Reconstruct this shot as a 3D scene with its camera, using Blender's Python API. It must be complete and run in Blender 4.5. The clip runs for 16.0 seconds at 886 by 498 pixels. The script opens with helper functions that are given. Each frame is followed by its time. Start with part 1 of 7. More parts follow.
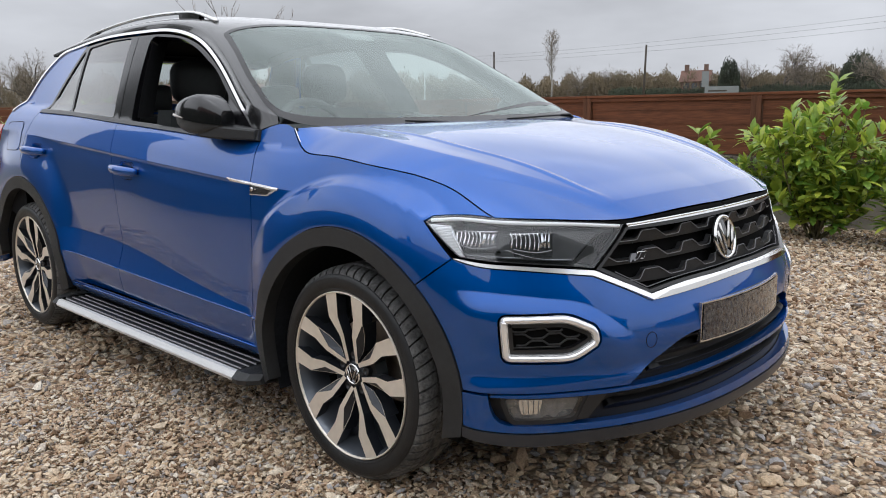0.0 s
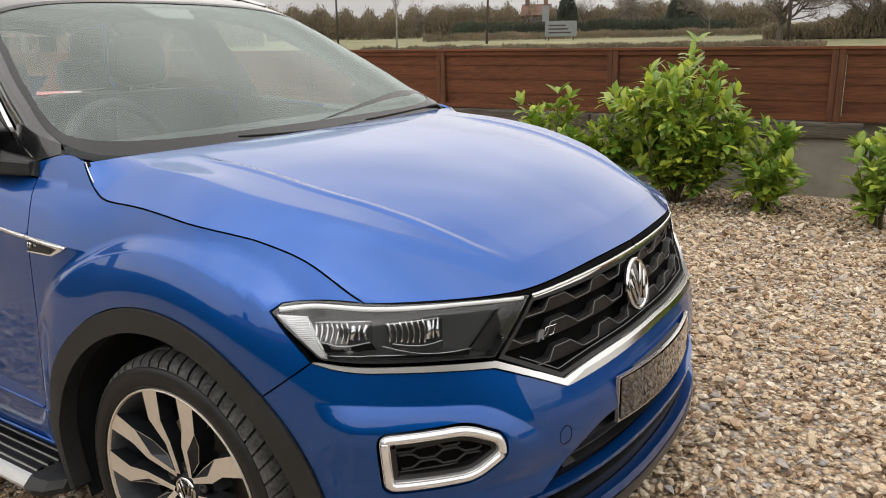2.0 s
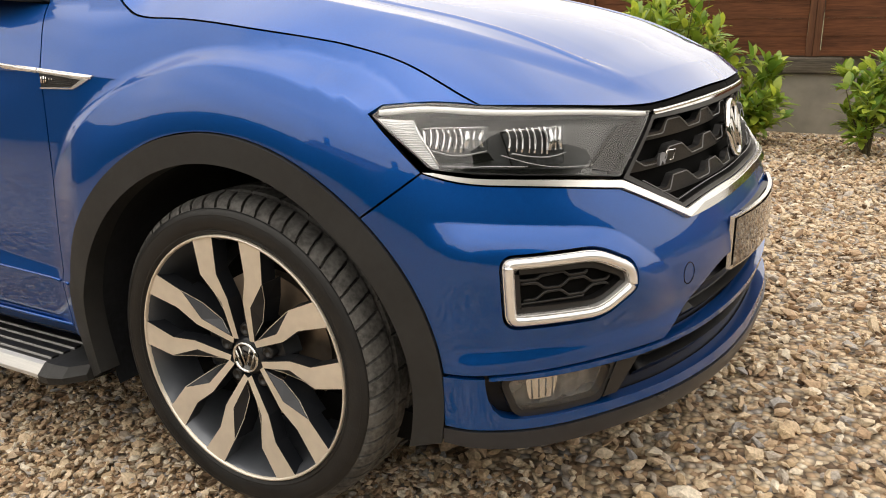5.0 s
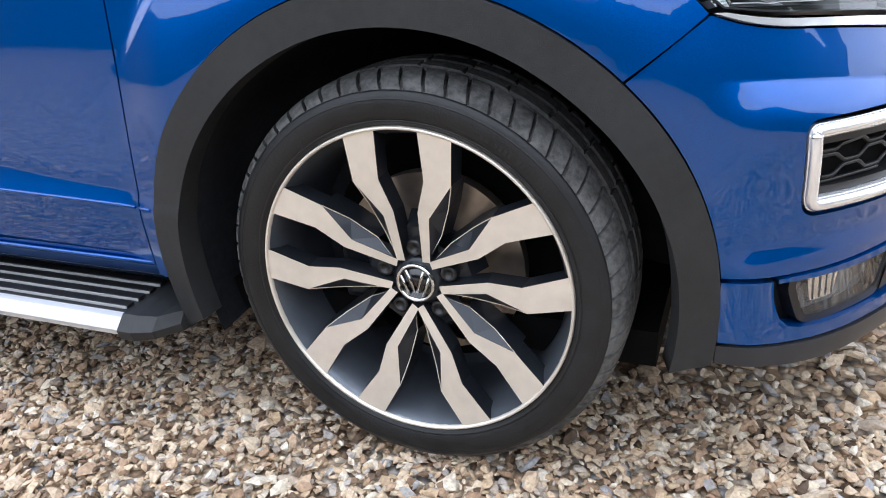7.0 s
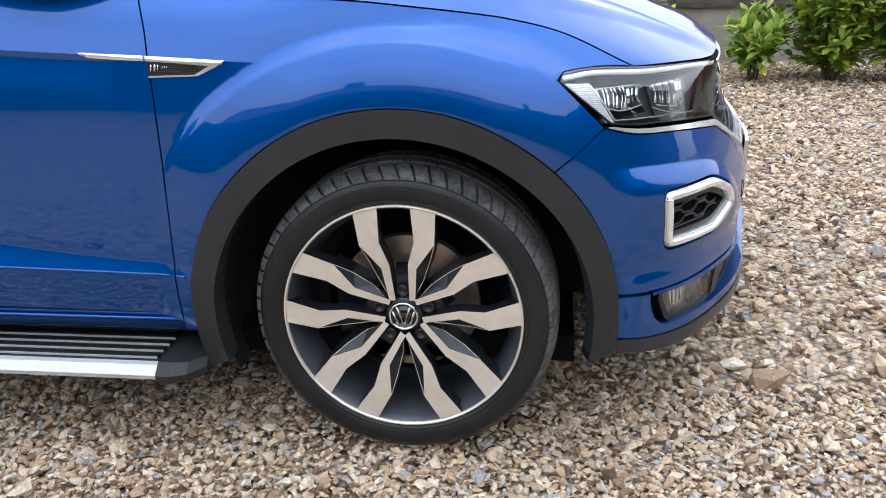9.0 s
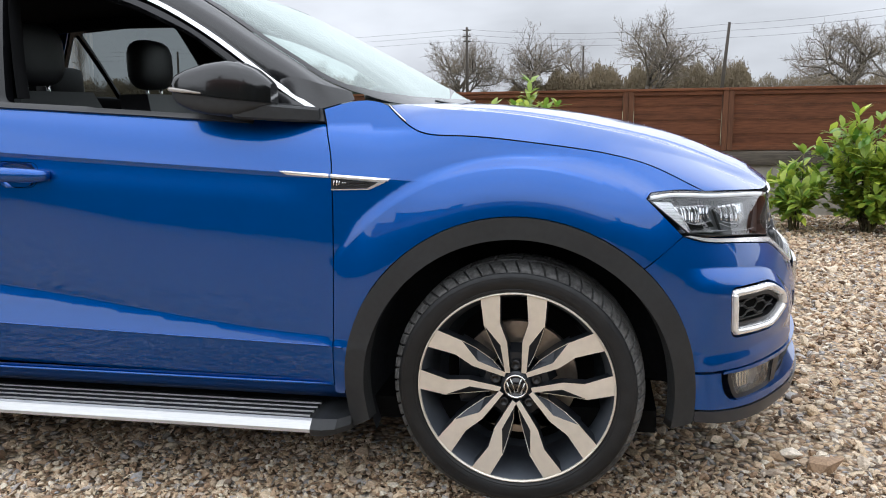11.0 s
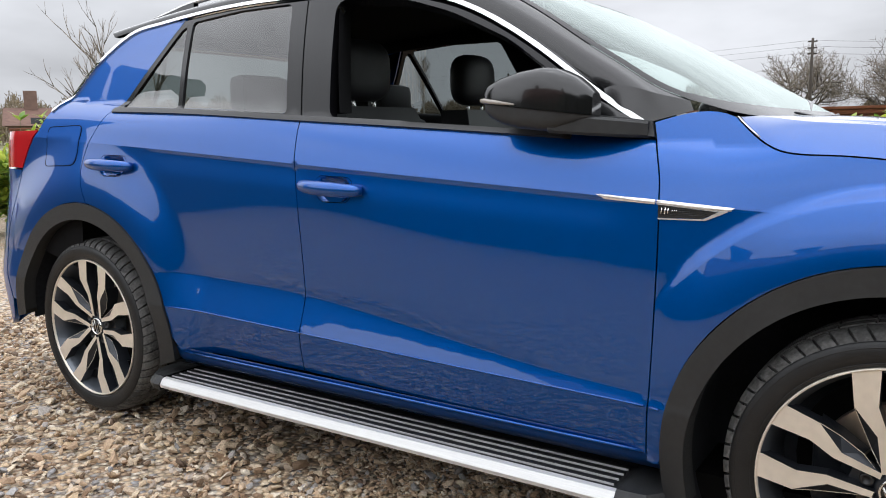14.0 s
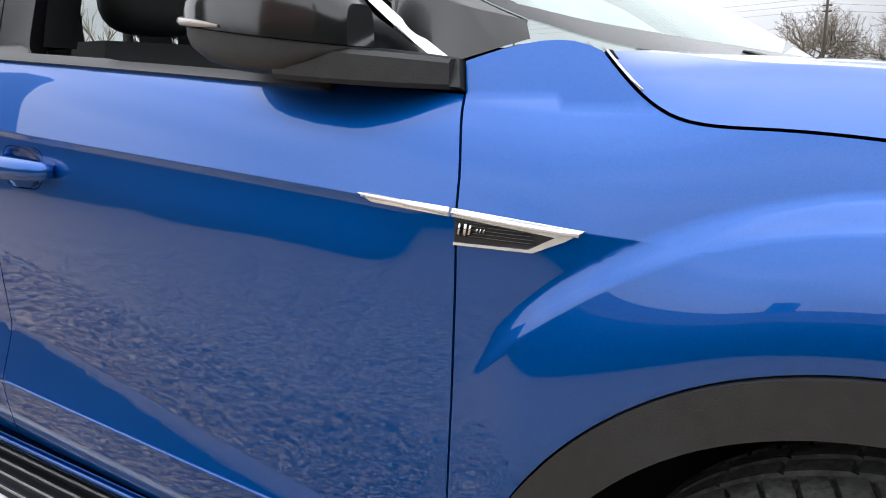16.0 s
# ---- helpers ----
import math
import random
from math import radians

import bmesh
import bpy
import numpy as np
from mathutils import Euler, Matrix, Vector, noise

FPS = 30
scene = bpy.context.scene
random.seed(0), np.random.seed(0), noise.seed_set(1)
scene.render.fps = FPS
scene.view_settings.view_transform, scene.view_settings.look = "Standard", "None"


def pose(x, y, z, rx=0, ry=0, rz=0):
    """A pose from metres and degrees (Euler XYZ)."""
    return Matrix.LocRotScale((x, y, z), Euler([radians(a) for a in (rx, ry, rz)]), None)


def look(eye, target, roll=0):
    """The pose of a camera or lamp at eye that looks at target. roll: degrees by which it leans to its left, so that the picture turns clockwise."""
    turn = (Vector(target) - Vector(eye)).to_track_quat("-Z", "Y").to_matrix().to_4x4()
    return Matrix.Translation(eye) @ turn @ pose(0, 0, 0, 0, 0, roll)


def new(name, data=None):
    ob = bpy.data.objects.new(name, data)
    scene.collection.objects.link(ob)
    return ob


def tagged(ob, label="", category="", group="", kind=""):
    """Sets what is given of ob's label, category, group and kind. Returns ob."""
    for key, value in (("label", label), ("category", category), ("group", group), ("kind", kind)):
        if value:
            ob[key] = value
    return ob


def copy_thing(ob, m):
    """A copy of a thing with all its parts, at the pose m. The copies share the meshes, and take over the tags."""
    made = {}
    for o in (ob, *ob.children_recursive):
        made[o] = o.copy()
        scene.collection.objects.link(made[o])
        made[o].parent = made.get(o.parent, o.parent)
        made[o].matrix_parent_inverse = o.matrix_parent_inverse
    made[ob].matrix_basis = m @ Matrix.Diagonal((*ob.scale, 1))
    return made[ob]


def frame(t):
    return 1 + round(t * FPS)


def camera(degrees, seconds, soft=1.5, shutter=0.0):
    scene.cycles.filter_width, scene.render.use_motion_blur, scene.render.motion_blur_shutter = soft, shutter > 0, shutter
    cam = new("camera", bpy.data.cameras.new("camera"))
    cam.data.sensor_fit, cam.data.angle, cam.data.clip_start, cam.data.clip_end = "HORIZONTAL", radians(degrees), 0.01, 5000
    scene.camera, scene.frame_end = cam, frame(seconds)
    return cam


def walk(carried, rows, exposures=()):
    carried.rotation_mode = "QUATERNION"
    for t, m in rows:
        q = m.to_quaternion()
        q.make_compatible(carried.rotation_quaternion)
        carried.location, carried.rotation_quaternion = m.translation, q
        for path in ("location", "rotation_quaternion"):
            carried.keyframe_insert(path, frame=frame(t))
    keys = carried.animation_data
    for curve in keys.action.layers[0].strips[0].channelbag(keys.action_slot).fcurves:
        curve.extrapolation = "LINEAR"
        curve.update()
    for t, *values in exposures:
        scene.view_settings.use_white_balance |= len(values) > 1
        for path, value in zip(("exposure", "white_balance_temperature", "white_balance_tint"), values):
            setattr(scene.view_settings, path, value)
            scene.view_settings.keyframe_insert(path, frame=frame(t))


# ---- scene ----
# ---- camera ----
cam = camera(58.81, 16.0, soft=1.0)
PATH = [
    (0, (1.761, -2.289, 1.115), (0.388, -0.879, 0.759), -0.9),
    (0.5, (1.66, -2.156, 1.143), (0.356, -0.694, 0.739), -1.0),
    (1, (1.537, -2.034, 1.213), (0.309, -0.523, 0.756), -1.1),
    (1.5, (1.443, -1.948, 1.293), (0.301, -0.383, 0.797), -1.1),
    (2, (1.376, -1.881, 1.326), (0.316, -0.267, 0.806), -1.0),
    (2.5, (1.321, -1.805, 1.302), (0.327, -0.152, 0.773), -0.8),
    (3, (1.276, -1.756, 1.209), (0.324, -0.077, 0.682), -0.7),
    (3.5, (1.239, -1.741, 1.111), (0.304, -0.052, 0.588), -0.7),
    (4, (1.209, -1.756, 1.031), (0.29, -0.059, 0.508), -0.5),
    (4.5, (1.136, -1.825, 0.987), (0.216, -0.132, 0.45), -0.5),
    (5, (1.031, -1.931, 0.975), (0.104, -0.253, 0.404), -0.9),
    (5.2, (0.972, -1.951, 0.967), (0.046, -0.279, 0.377), -1.0),
    (7.3, (0.428, -1.862, 0.868), (-0.2, -0.149, 0.048), -3.4),
    (7.5, (0.423, -1.901, 0.882), (-0.157, -0.161, 0.083), -3.1),
    (8, (0.406, -2.045, 0.983), (-0.051, -0.284, 0.15), -3.2),
    (8.2, (0.395, -2.094, 1.02), (-0.017, -0.321, 0.191), -3.1),
    (10.3, (0.188, -2.722, 1.074), (-0.002, -0.778, 0.645), -0.8),
    (10.5, (0.209, -2.749, 1.061), (-0.039, -0.805, 0.662), -0.9),
    (11, (0.186, -2.811, 1.044), (-0.186, -0.878, 0.693), -0.8),
    (11.5, (0.164, -2.855, 1.05), (-0.359, -0.95, 0.738), -0.7),
    (12, (0.165, -2.869, 1.068), (-0.542, -1.021, 0.775), -0.7),
    (12.5, (0.151, -2.863, 1.077), (-0.706, -1.078, 0.798), -0.8),
    (13, (0.149, -2.831, 1.078), (-0.822, -1.102, 0.814), -0.8),
    (13.5, (0.138, -2.724, 1.08), (-0.911, -1.043, 0.809), -0.9),
    (14, (0.069, -2.525, 1.032), (-1.029, -0.88, 0.738), -0.8),
    (14.5, (0.05, -2.361, 1.041), (-1.069, -0.739, 0.701), -0.8),
    (15, (0.069, -2.096, 1.055), (-1.05, -0.48, 0.685), -0.4),
    (15.5, (0.064, -1.827, 1.028), (-1.059, -0.21, 0.672), 0.4),
    (16, (0.006, -1.62, 1.015), (-1.095, 0.001, 0.615), -0.1),
]
EXPOSURES = [(0.0, 0.20, 6000, 10), (1.0, 0.26, 6450, 10), (2.0, 0.27, 6700, 10), (3.5, 0.26, 7000, 10), (5.0, 0.50, 7300, 10), (7.5, 1.09, 5350, 10), (8.2, 0.94, 5520, 10),
             (10.3, 0.55, 5750, 9), (11.0, 0.57, 5900, 9), (12.5, 0.55, 6150, 10), (13.5, 0.55, 6100, 10), (14.5, 0.62, 6080, 10), (15.0, 0.71, 5980, 10), (16.0, 0.78, 6050, 10)]
walk(cam, [(t, look(eye, target, roll)) for t, eye, target, roll in PATH], EXPOSURES)

# ---- world and light: a bright overcast winter day ----
world = bpy.data.worlds.new("overcast_sky")
scene.world = world
world.use_nodes = True
wn, wl = world.node_tree.nodes, world.node_tree.links
wn.clear()
sky = wn.new("ShaderNodeTexSky")
sky.sky_type, sky.sun_disc = "NISHITA", False
sky.sun_elevation, sky.sun_rotation = radians(85), radians(148)
sky.air_density, sky.dust_density, sky.ozone_density = 1.0, 4.0, 1.0
grey = wn.new("ShaderNodeHueSaturation")
grey.inputs["Saturation"].default_value = 0.10
wl.new(sky.outputs[0], grey.inputs["Color"])
wco = wn.new("ShaderNodeTexCoord")
wmap = wn.new("ShaderNodeMapping")
wmap.inputs["Scale"].default_value = (1.6, 1.6, 5.0)
wl.new(wco.outputs["Generated"], wmap.inputs["Vector"])
clouds = wn.new("ShaderNodeTexNoise")
clouds.inputs["Scale"].default_value, clouds.inputs["Detail"].default_value, clouds.inputs["Roughness"].default_value = 1.6, 5, 0.5
wl.new(wmap.outputs[0], clouds.inputs["Vector"])
veil = wn.new("ShaderNodeMapRange")
veil.inputs["From Min"].default_value, veil.inputs["From Max"].default_value = 0.30, 0.72
veil.inputs["To Min"].default_value, veil.inputs["To Max"].default_value = 0.74, 1.30
wl.new(clouds.outputs["Fac"], veil.inputs["Value"])
mixc = wn.new("ShaderNodeMix")
mixc.data_type, mixc.blend_type = "RGBA", "MULTIPLY"
mixc.inputs["Factor"].default_value = 1.0
cover = wn.new("ShaderNodeMix")          # the even cloud layer that hides most of the clear sky
cover.data_type = "RGBA"
cover.inputs["Factor"].default_value = 0.80
cover.inputs["B"].default_value = (6.85, 6.75, 6.75, 1)
wl.new(grey.outputs[0], cover.inputs["A"])
wl.new(cover.outputs["Result"], mixc.inputs["A"])
wl.new(veil.outputs[0], mixc.inputs["B"])
# an overcast sky is brighter overhead than at the horizon
wsep = wn.new("ShaderNodeSeparateXYZ")
wl.new(wco.outputs["Generated"], wsep.inputs[0])
dome = wn.new("ShaderNodeMapRange")
dome.inputs["From Min"].default_value, dome.inputs["From Max"].default_value = 0.05, 1.0
dome.inputs["To Min"].default_value, dome.inputs["To Max"].default_value = 0.84, 1.75
wl.new(wsep.outputs["Z"], dome.inputs["Value"])
domed = wn.new("ShaderNodeMix")
domed.data_type, domed.blend_type = "RGBA", "MULTIPLY"
domed.inputs["Factor"].default_value = 1.0
wl.new(mixc.outputs["Result"], domed.inputs["A"])
wl.new(dome.outputs[0], domed.inputs["B"])
back = wn.new("ShaderNodeBackground")
back.inputs["Strength"].default_value = 0.098
wl.new(domed.outputs["Result"], back.inputs["Color"])
wout = wn.new("ShaderNodeOutputWorld")
wl.new(back.outputs[0], wout.inputs["Surface"])

sun_data = bpy.data.lights.new("sun", "SUN")
sun_data.energy, sun_data.angle, sun_data.color = 1.5, radians(180), (1.0, 0.978, 0.945)
sun = new("sun", sun_data)
sun.matrix_world = look((0.5, -0.8, 12), (0, 0, 0))

# ---- materials ----
def material(name, color=(0.5, 0.5, 0.5), rough=0.5, metal=0.0, coat=0.0, spec=0.5, vary=0.0, scale=40.0, bump=0.0, bump_scale=200.0, coat_rough=0.03, stretch=(1, 1, 1), color2=None, crisp=0.3):
    """A Principled material whose colour drifts at two scales, with fine relief."""
    m = bpy.data.materials.new(name)
    m.use_nodes = True
    n, l = m.node_tree.nodes, m.node_tree.links
    p = n["Principled BSDF"]
    p.inputs["Roughness"].default_value, p.inputs["Metallic"].default_value = rough, metal
    p.inputs["Coat Weight"].default_value, p.inputs["Coat Roughness"].default_value = coat, coat_rough
    p.inputs["Specular IOR Level"].default_value = spec
    p.inputs["Base Color"].default_value = (*color, 1)
    if vary or bump:
        co = n.new("ShaderNodeTexCoord")
        mp = n.new("ShaderNodeMapping")
        mp.inputs["Scale"].default_value = stretch
        l.new(co.outputs["Object"], mp.inputs["Vector"])
    if vary:
        a, b = n.new("ShaderNodeTexNoise"), n.new("ShaderNodeTexNoise")
        a.inputs["Scale"].default_value, b.inputs["Scale"].default_value = scale, scale * 0.13
        a.inputs["Detail"].default_value, b.inputs["Detail"].default_value = 6, 4
        l.new(mp.outputs[0], a.inputs["Vector"]), l.new(mp.outputs[0], b.inputs["Vector"])
        add = n.new("ShaderNodeMath")
        l.new(a.outputs["Fac"], add.inputs[0]), l.new(b.outputs["Fac"], add.inputs[1])
        half = n.new("ShaderNodeMapRange")
        half.inputs["From Min"].default_value, half.inputs["From Max"].default_value = 1 - crisp, 1 + crisp
        l.new(add.outputs[0], half.inputs["Value"])
        mix = n.new("ShaderNodeMix")
        mix.data_type = "RGBA"
        dark = color2 or tuple(c * (1 - vary) for c in color)
        mix.inputs["A"].default_value = (*dark, 1)
        mix.inputs["B"].default_value = (*(min(1, c * (1 + vary * 0.6)) for c in color), 1)
        l.new(half.outputs[0], mix.inputs["Factor"]), l.new(mix.outputs["Result"], p.inputs["Base Color"])
        rr = n.new("ShaderNodeMapRange")
        rr.inputs["To Min"].default_value, rr.inputs["To Max"].default_value = max(0, rough - 0.08), min(1, rough + 0.08)
        l.new(b.outputs["Fac"], rr.inputs["Value"]), l.new(rr.outputs[0], p.inputs["Roughness"])
    if bump:
        c = n.new("ShaderNodeTexNoise")
        c.inputs["Scale"].default_value, c.inputs["Detail"].default_value = bump_scale, 4
        l.new(mp.outputs[0], c.inputs["Vector"])
        bp = n.new("ShaderNodeBump")
        bp.inputs["Strength"].default_value, bp.inputs["Distance"].default_value = bump, 0.002
        l.new(c.outputs["Fac"], bp.inputs["Height"]), l.new(bp.outputs[0], p.inputs["Normal"])
    return m


def glass(name, tint, rough=0.0, face=0.05, gloss_tint=(1.0, 1.0, 1.0)):
    """A thin pane: tinted see-through whose gloss grows from face on to grazing."""
    m = bpy.data.materials.new(name)
    m.use_nodes = True
    n, l = m.node_tree.nodes, m.node_tree.links
    n.clear()
    out, mix, see, gloss, lw, pw, mr = (n.new("ShaderNode" + k) for k in ("OutputMaterial", "MixShader", "BsdfTransparent", "BsdfGlossy", "LayerWeight", "Math", "MapRange"))
    see.inputs["Color"].default_value = (*tint, 1)
    gloss.inputs["Roughness"].default_value = rough
    gloss.inputs["Color"].default_value = (*gloss_tint, 1)
    lw.inputs["Blend"].default_value = 0.5
    pw.operation, pw.inputs[1].default_value = "POWER", 4.0
    mr.inputs["To Min"].default_value, mr.inputs["To Max"].default_value = face, 0.95
    l.new(lw.outputs["Facing"], pw.inputs[0]), l.new(pw.outputs[0], mr.inputs["Value"])
    l.new(mr.outputs[0], mix.inputs[0]), l.new(see.outputs[0], mix.inputs[1]), l.new(gloss.outputs[0], mix.inputs[2])
    l.new(mix.outputs[0], out.inputs["Surface"])
    return m


def paint_material():
    """Metallic blue base with flakes under a clear coat, faintly dusty."""
    m = material("blue_metallic_paint", (0.001, 0.06, 0.26), rough=0.40, metal=0.78, spec=0.0, coat=1.0, coat_rough=0.015)
    n, l = m.node_tree.nodes, m.node_tree.links
    p = n["Principled BSDF"]
    p.inputs["Coat IOR"].default_value = 1.56
    co = n.new("ShaderNodeTexCoord")
    fl = n.new("ShaderNodeTexVoronoi")
    fl.inputs["Scale"].default_value = 900
    l.new(co.outputs["Object"], fl.inputs["Vector"])
    mix = n.new("ShaderNodeMix")
    mix.data_type = "RGBA"
    mix.inputs["A"].default_value, mix.inputs["B"].default_value = (0.0001, 0.063, 0.285, 1), (0.0002, 0.081, 0.370, 1)
    l.new(fl.outputs["Color"], mix.inputs["Factor"]), l.new(mix.outputs["Result"], p.inputs["Base Color"])
    dust = n.new("ShaderNodeTexNoise")
    dust.inputs["Scale"].default_value, dust.inputs["Detail"].default_value = 2.2, 7
    l.new(co.outputs["Object"], dust.inputs["Vector"])
    dr = n.new("ShaderNodeMapRange")
    dr.inputs["From Min"].default_value, dr.inputs["From Max"].default_value = 0.4, 0.75
    dr.inputs["To Min"].default_value, dr.inputs["To Max"].default_value = 0.008, 0.022
    l.new(dust.outputs["Fac"], dr.inputs["Value"]), l.new(dr.outputs[0], p.inputs["Coat Roughness"])
    return m


PAINT = paint_material()
BLACK_GLOSS = material("gloss_black", (0.006, 0.006, 0.007), rough=0.12, spec=0.8)
PILLAR_GLOSS = material("gloss_black_pillar_trim", (0.005, 0.005, 0.006), rough=0.14, spec=0.38)
GRILLE_WIRE = material("dark_chrome_wire", (0.17, 0.17, 0.18), rough=0.35, metal=0.6)
ROOF_BLACK = material("black_roof_paint", (0.012, 0.012, 0.013), rough=0.22, coat=0.7, vary=0.3, scale=9)
PLASTIC = material("textured_black_plastic", (0.0155, 0.0165, 0.0175), rough=0.55, spec=0.5, vary=0.35, scale=60, bump=0.25, bump_scale=900)
MESH_EDGE = material("grille_mesh_edge", (0.040, 0.040, 0.042), rough=0.4, vary=0.3, scale=40)
FOG_GREY = material("fog_lamp_bowl", (0.20, 0.205, 0.21), rough=0.28, metal=0.5, vary=0.4, scale=60)
RIB_GREY = material("pale_rubber_rib", (0.36, 0.36, 0.36), rough=0.5, vary=0.2, scale=30)
PLASTIC_SMOOTH = material("smooth_black_plastic", (0.012, 0.012, 0.013), rough=0.38, vary=0.25, scale=30)
INTAKE_BLACK = material("intake_black_plastic", (0.007, 0.007, 0.0075), rough=0.45, spec=0.3, vary=0.25, scale=30)
FRIT = material("baked_black_glass_edge", (0.012, 0.012, 0.013), rough=0.25, spec=0.35, vary=0.2, scale=20)
# near-black stand-in for the shade in gaps, grilles and hidden hollows
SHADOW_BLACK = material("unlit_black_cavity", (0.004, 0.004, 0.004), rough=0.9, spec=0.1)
CHROME = material("chrome", (0.78, 0.78, 0.78), rough=0.06, metal=1.0, vary=0.05, scale=12)
CHROME_DULL = material("satin_chrome", (0.72, 0.72, 0.71), rough=0.22, metal=1.0, vary=0.08, scale=20)
ALU = material("brushed_aluminium", (0.64, 0.64, 0.63), rough=0.5, metal=0.5, vary=0.12, scale=30, stretch=(1, 30, 30))
RIM_CUT = material("diamond_cut_alloy", (0.78, 0.72, 0.63), rough=0.34, metal=0.55, vary=0.08, scale=50)
RIM_DARK = material("gunmetal_alloy_paint", (0.020, 0.023, 0.029), rough=0.34, metal=0.4, coat=0.25, vary=0.15, scale=25)
TREAD = material("dusty_tread_rubber", (0.088, 0.087, 0.085), rough=0.80, vary=0.55, crisp=0.2, scale=110, bump=0.4, bump_scale=250)
BARREL = material("lighter_barrel_paint", (0.13, 0.145, 0.17), rough=0.34, metal=0.6, coat=0.4, vary=0.2, scale=20)
GRILLE_BLACK = material("grille_black_plastic", (0.010, 0.010, 0.011), rough=0.5, spec=0.4, vary=0.3, scale=60, bump=0.15, bump_scale=900)
RUBBER = material("tyre_rubber", (0.011, 0.0115, 0.0125), rough=0.46, spec=0.40, vary=0.45, scale=35, bump=0.3, bump_scale=250)
DISC_STEEL = material("worn_brake_disc", (0.42, 0.36, 0.30), rough=0.4, metal=0.9, vary=0.3, scale=30)
CLOTH = material("dark_seat_leather", (0.014, 0.014, 0.016), rough=0.5, vary=0.3, scale=40, bump=0.2, bump_scale=400)
HEADLINER = material("black_headliner", (0.007, 0.007, 0.008), rough=0.95, spec=0.1, vary=0.3, scale=50)
DASH = material("dashboard_plastic", (0.03, 0.031, 0.034), rough=0.6, vary=0.3, scale=40)
SCREEN_GLASS = glass("windscreen_glass", (0.80, 0.88, 0.85), 0.0, 0.110, gloss_tint=(0.75, 0.83, 0.805))
SIDE_GLASS = glass("clear_side_glass", (0.78, 0.84, 0.82), 0.0, 0.06)
PRIVACY_GLASS = glass("privacy_glass", (0.24, 0.265, 0.265), 0.0, 0.085)
LENS_GLASS = glass("lamp_lens", (0.95, 0.96, 0.97), 0.0, 0.060)
TRIM_BRIGHT = material("bright_trim_chrome", (0.90, 0.90, 0.90), rough=0.24, metal=0.72)
# chrome in a darker colour, for the strip's reflection and badge strokes
DARKENED_CHROME = material("darkened_chrome", (0.46, 0.45, 0.43), rough=0.12, metal=1.0)
REFLECTOR = material("lamp_reflector", (0.80, 0.81, 0.82), rough=0.12, metal=1.0)
LAMP_MID = material("smoked_projector_back", (0.055, 0.057, 0.06), rough=0.25, metal=0.3, vary=0.5, scale=90)
FIN_GREY = material("frosted_fin", (0.50, 0.51, 0.52), rough=0.2, metal=0.7)
PANEL_FROST = material("frosted_panel", (0.66, 0.67, 0.68), rough=0.35, metal=0.3)
LAMP_GREY = material("lamp_housing_grey", (0.050, 0.052, 0.055), rough=0.3, coat=0.3)
WHITE_GUIDE = material("frosted_light_guide", (0.88, 0.89, 0.90), rough=0.3)
RED_LENS = material("red_tail_lens", (0.45, 0.01, 0.015), rough=0.12, coat=1.0)
AMBER = material("clear_indicator_lens", (0.30, 0.27, 0.24), rough=0.2, coat=0.5)
LINER = material("felted_arch_liner", (0.014, 0.016, 0.020), rough=0.85, spec=0.3, vary=0.5, scale=70, bump=0.3, bump_scale=300)
PLATE_DARK = material("dark_glossy_plate", (0.020, 0.024, 0.034), rough=0.03, spec=0.5, coat=1.0, vary=0.3, scale=60)
SATIN_GREY = material("satin_grey_plastic", (0.022, 0.024, 0.029), rough=0.30, spec=0.5, vary=0.2, scale=40)


# ---- mesh tools ----
from mathutils.geometry import delaunay_2d_cdt


def mesh_object(name, verts, faces, mat, parent=None, label="", normals=None, smooth=True):
    me = bpy.data.meshes.new(name)
    me.from_pydata([tuple(map(float, v)) for v in verts], [], [tuple(map(int, f)) for f in faces])
    me.materials.append(mat)
    if smooth:
        me.polygons.foreach_set("use_smooth", [True] * len(me.polygons))
    if normals is not None:
        me.normals_split_custom_set_from_vertices([tuple(map(float, v)) for v in normals])
    me.update()
    ob = new(name, me)
    if parent is not None:
        ob.parent = parent
    if label:
        ob["label"] = label
    return ob


def part(name, bm, mat, parent=None, label="", smooth=False, angle=None):
    """Links a bmesh as one mesh object under a thing or a part."""
    me = bpy.data.meshes.new(name)
    bmesh.ops.recalc_face_normals(bm, faces=bm.faces)
    if angle is not None:
        smooth = True
        for e in bm.edges:
            e.smooth = not (len(e.link_faces) == 2 and e.calc_face_angle(0) > radians(angle))
    for f in bm.faces:
        f.smooth = smooth
    bm.to_mesh(me)
    bm.free()
    me.materials.append(mat)
    ob = new(name, me)
    if parent is not None:
        ob.parent = parent
    if label:
        ob["label"] = label
    return ob


def thing(name, label, category, m=None, group="", kind=""):
    ob = new(name)
    if m is not None:
        ob.matrix_world = m
    return tagged(ob, label, category, group, kind)


def box(bm, x0, x1, y0, y1, z0, z1, bevel=0.0):
    got = bmesh.ops.create_cube(bm, size=1, matrix=Matrix.Translation(((x0 + x1) / 2, (y0 + y1) / 2, (z0 + z1) / 2)) @ Matrix.Diagonal((x1 - x0, y1 - y0, z1 - z0, 1)))
    if bevel:
        edges = {e for v in got["verts"] for e in v.link_edges}
        bmesh.ops.bevel(bm, geom=list(edges), offset=bevel, segments=2, affect="EDGES", profile=0.6)
    return bm


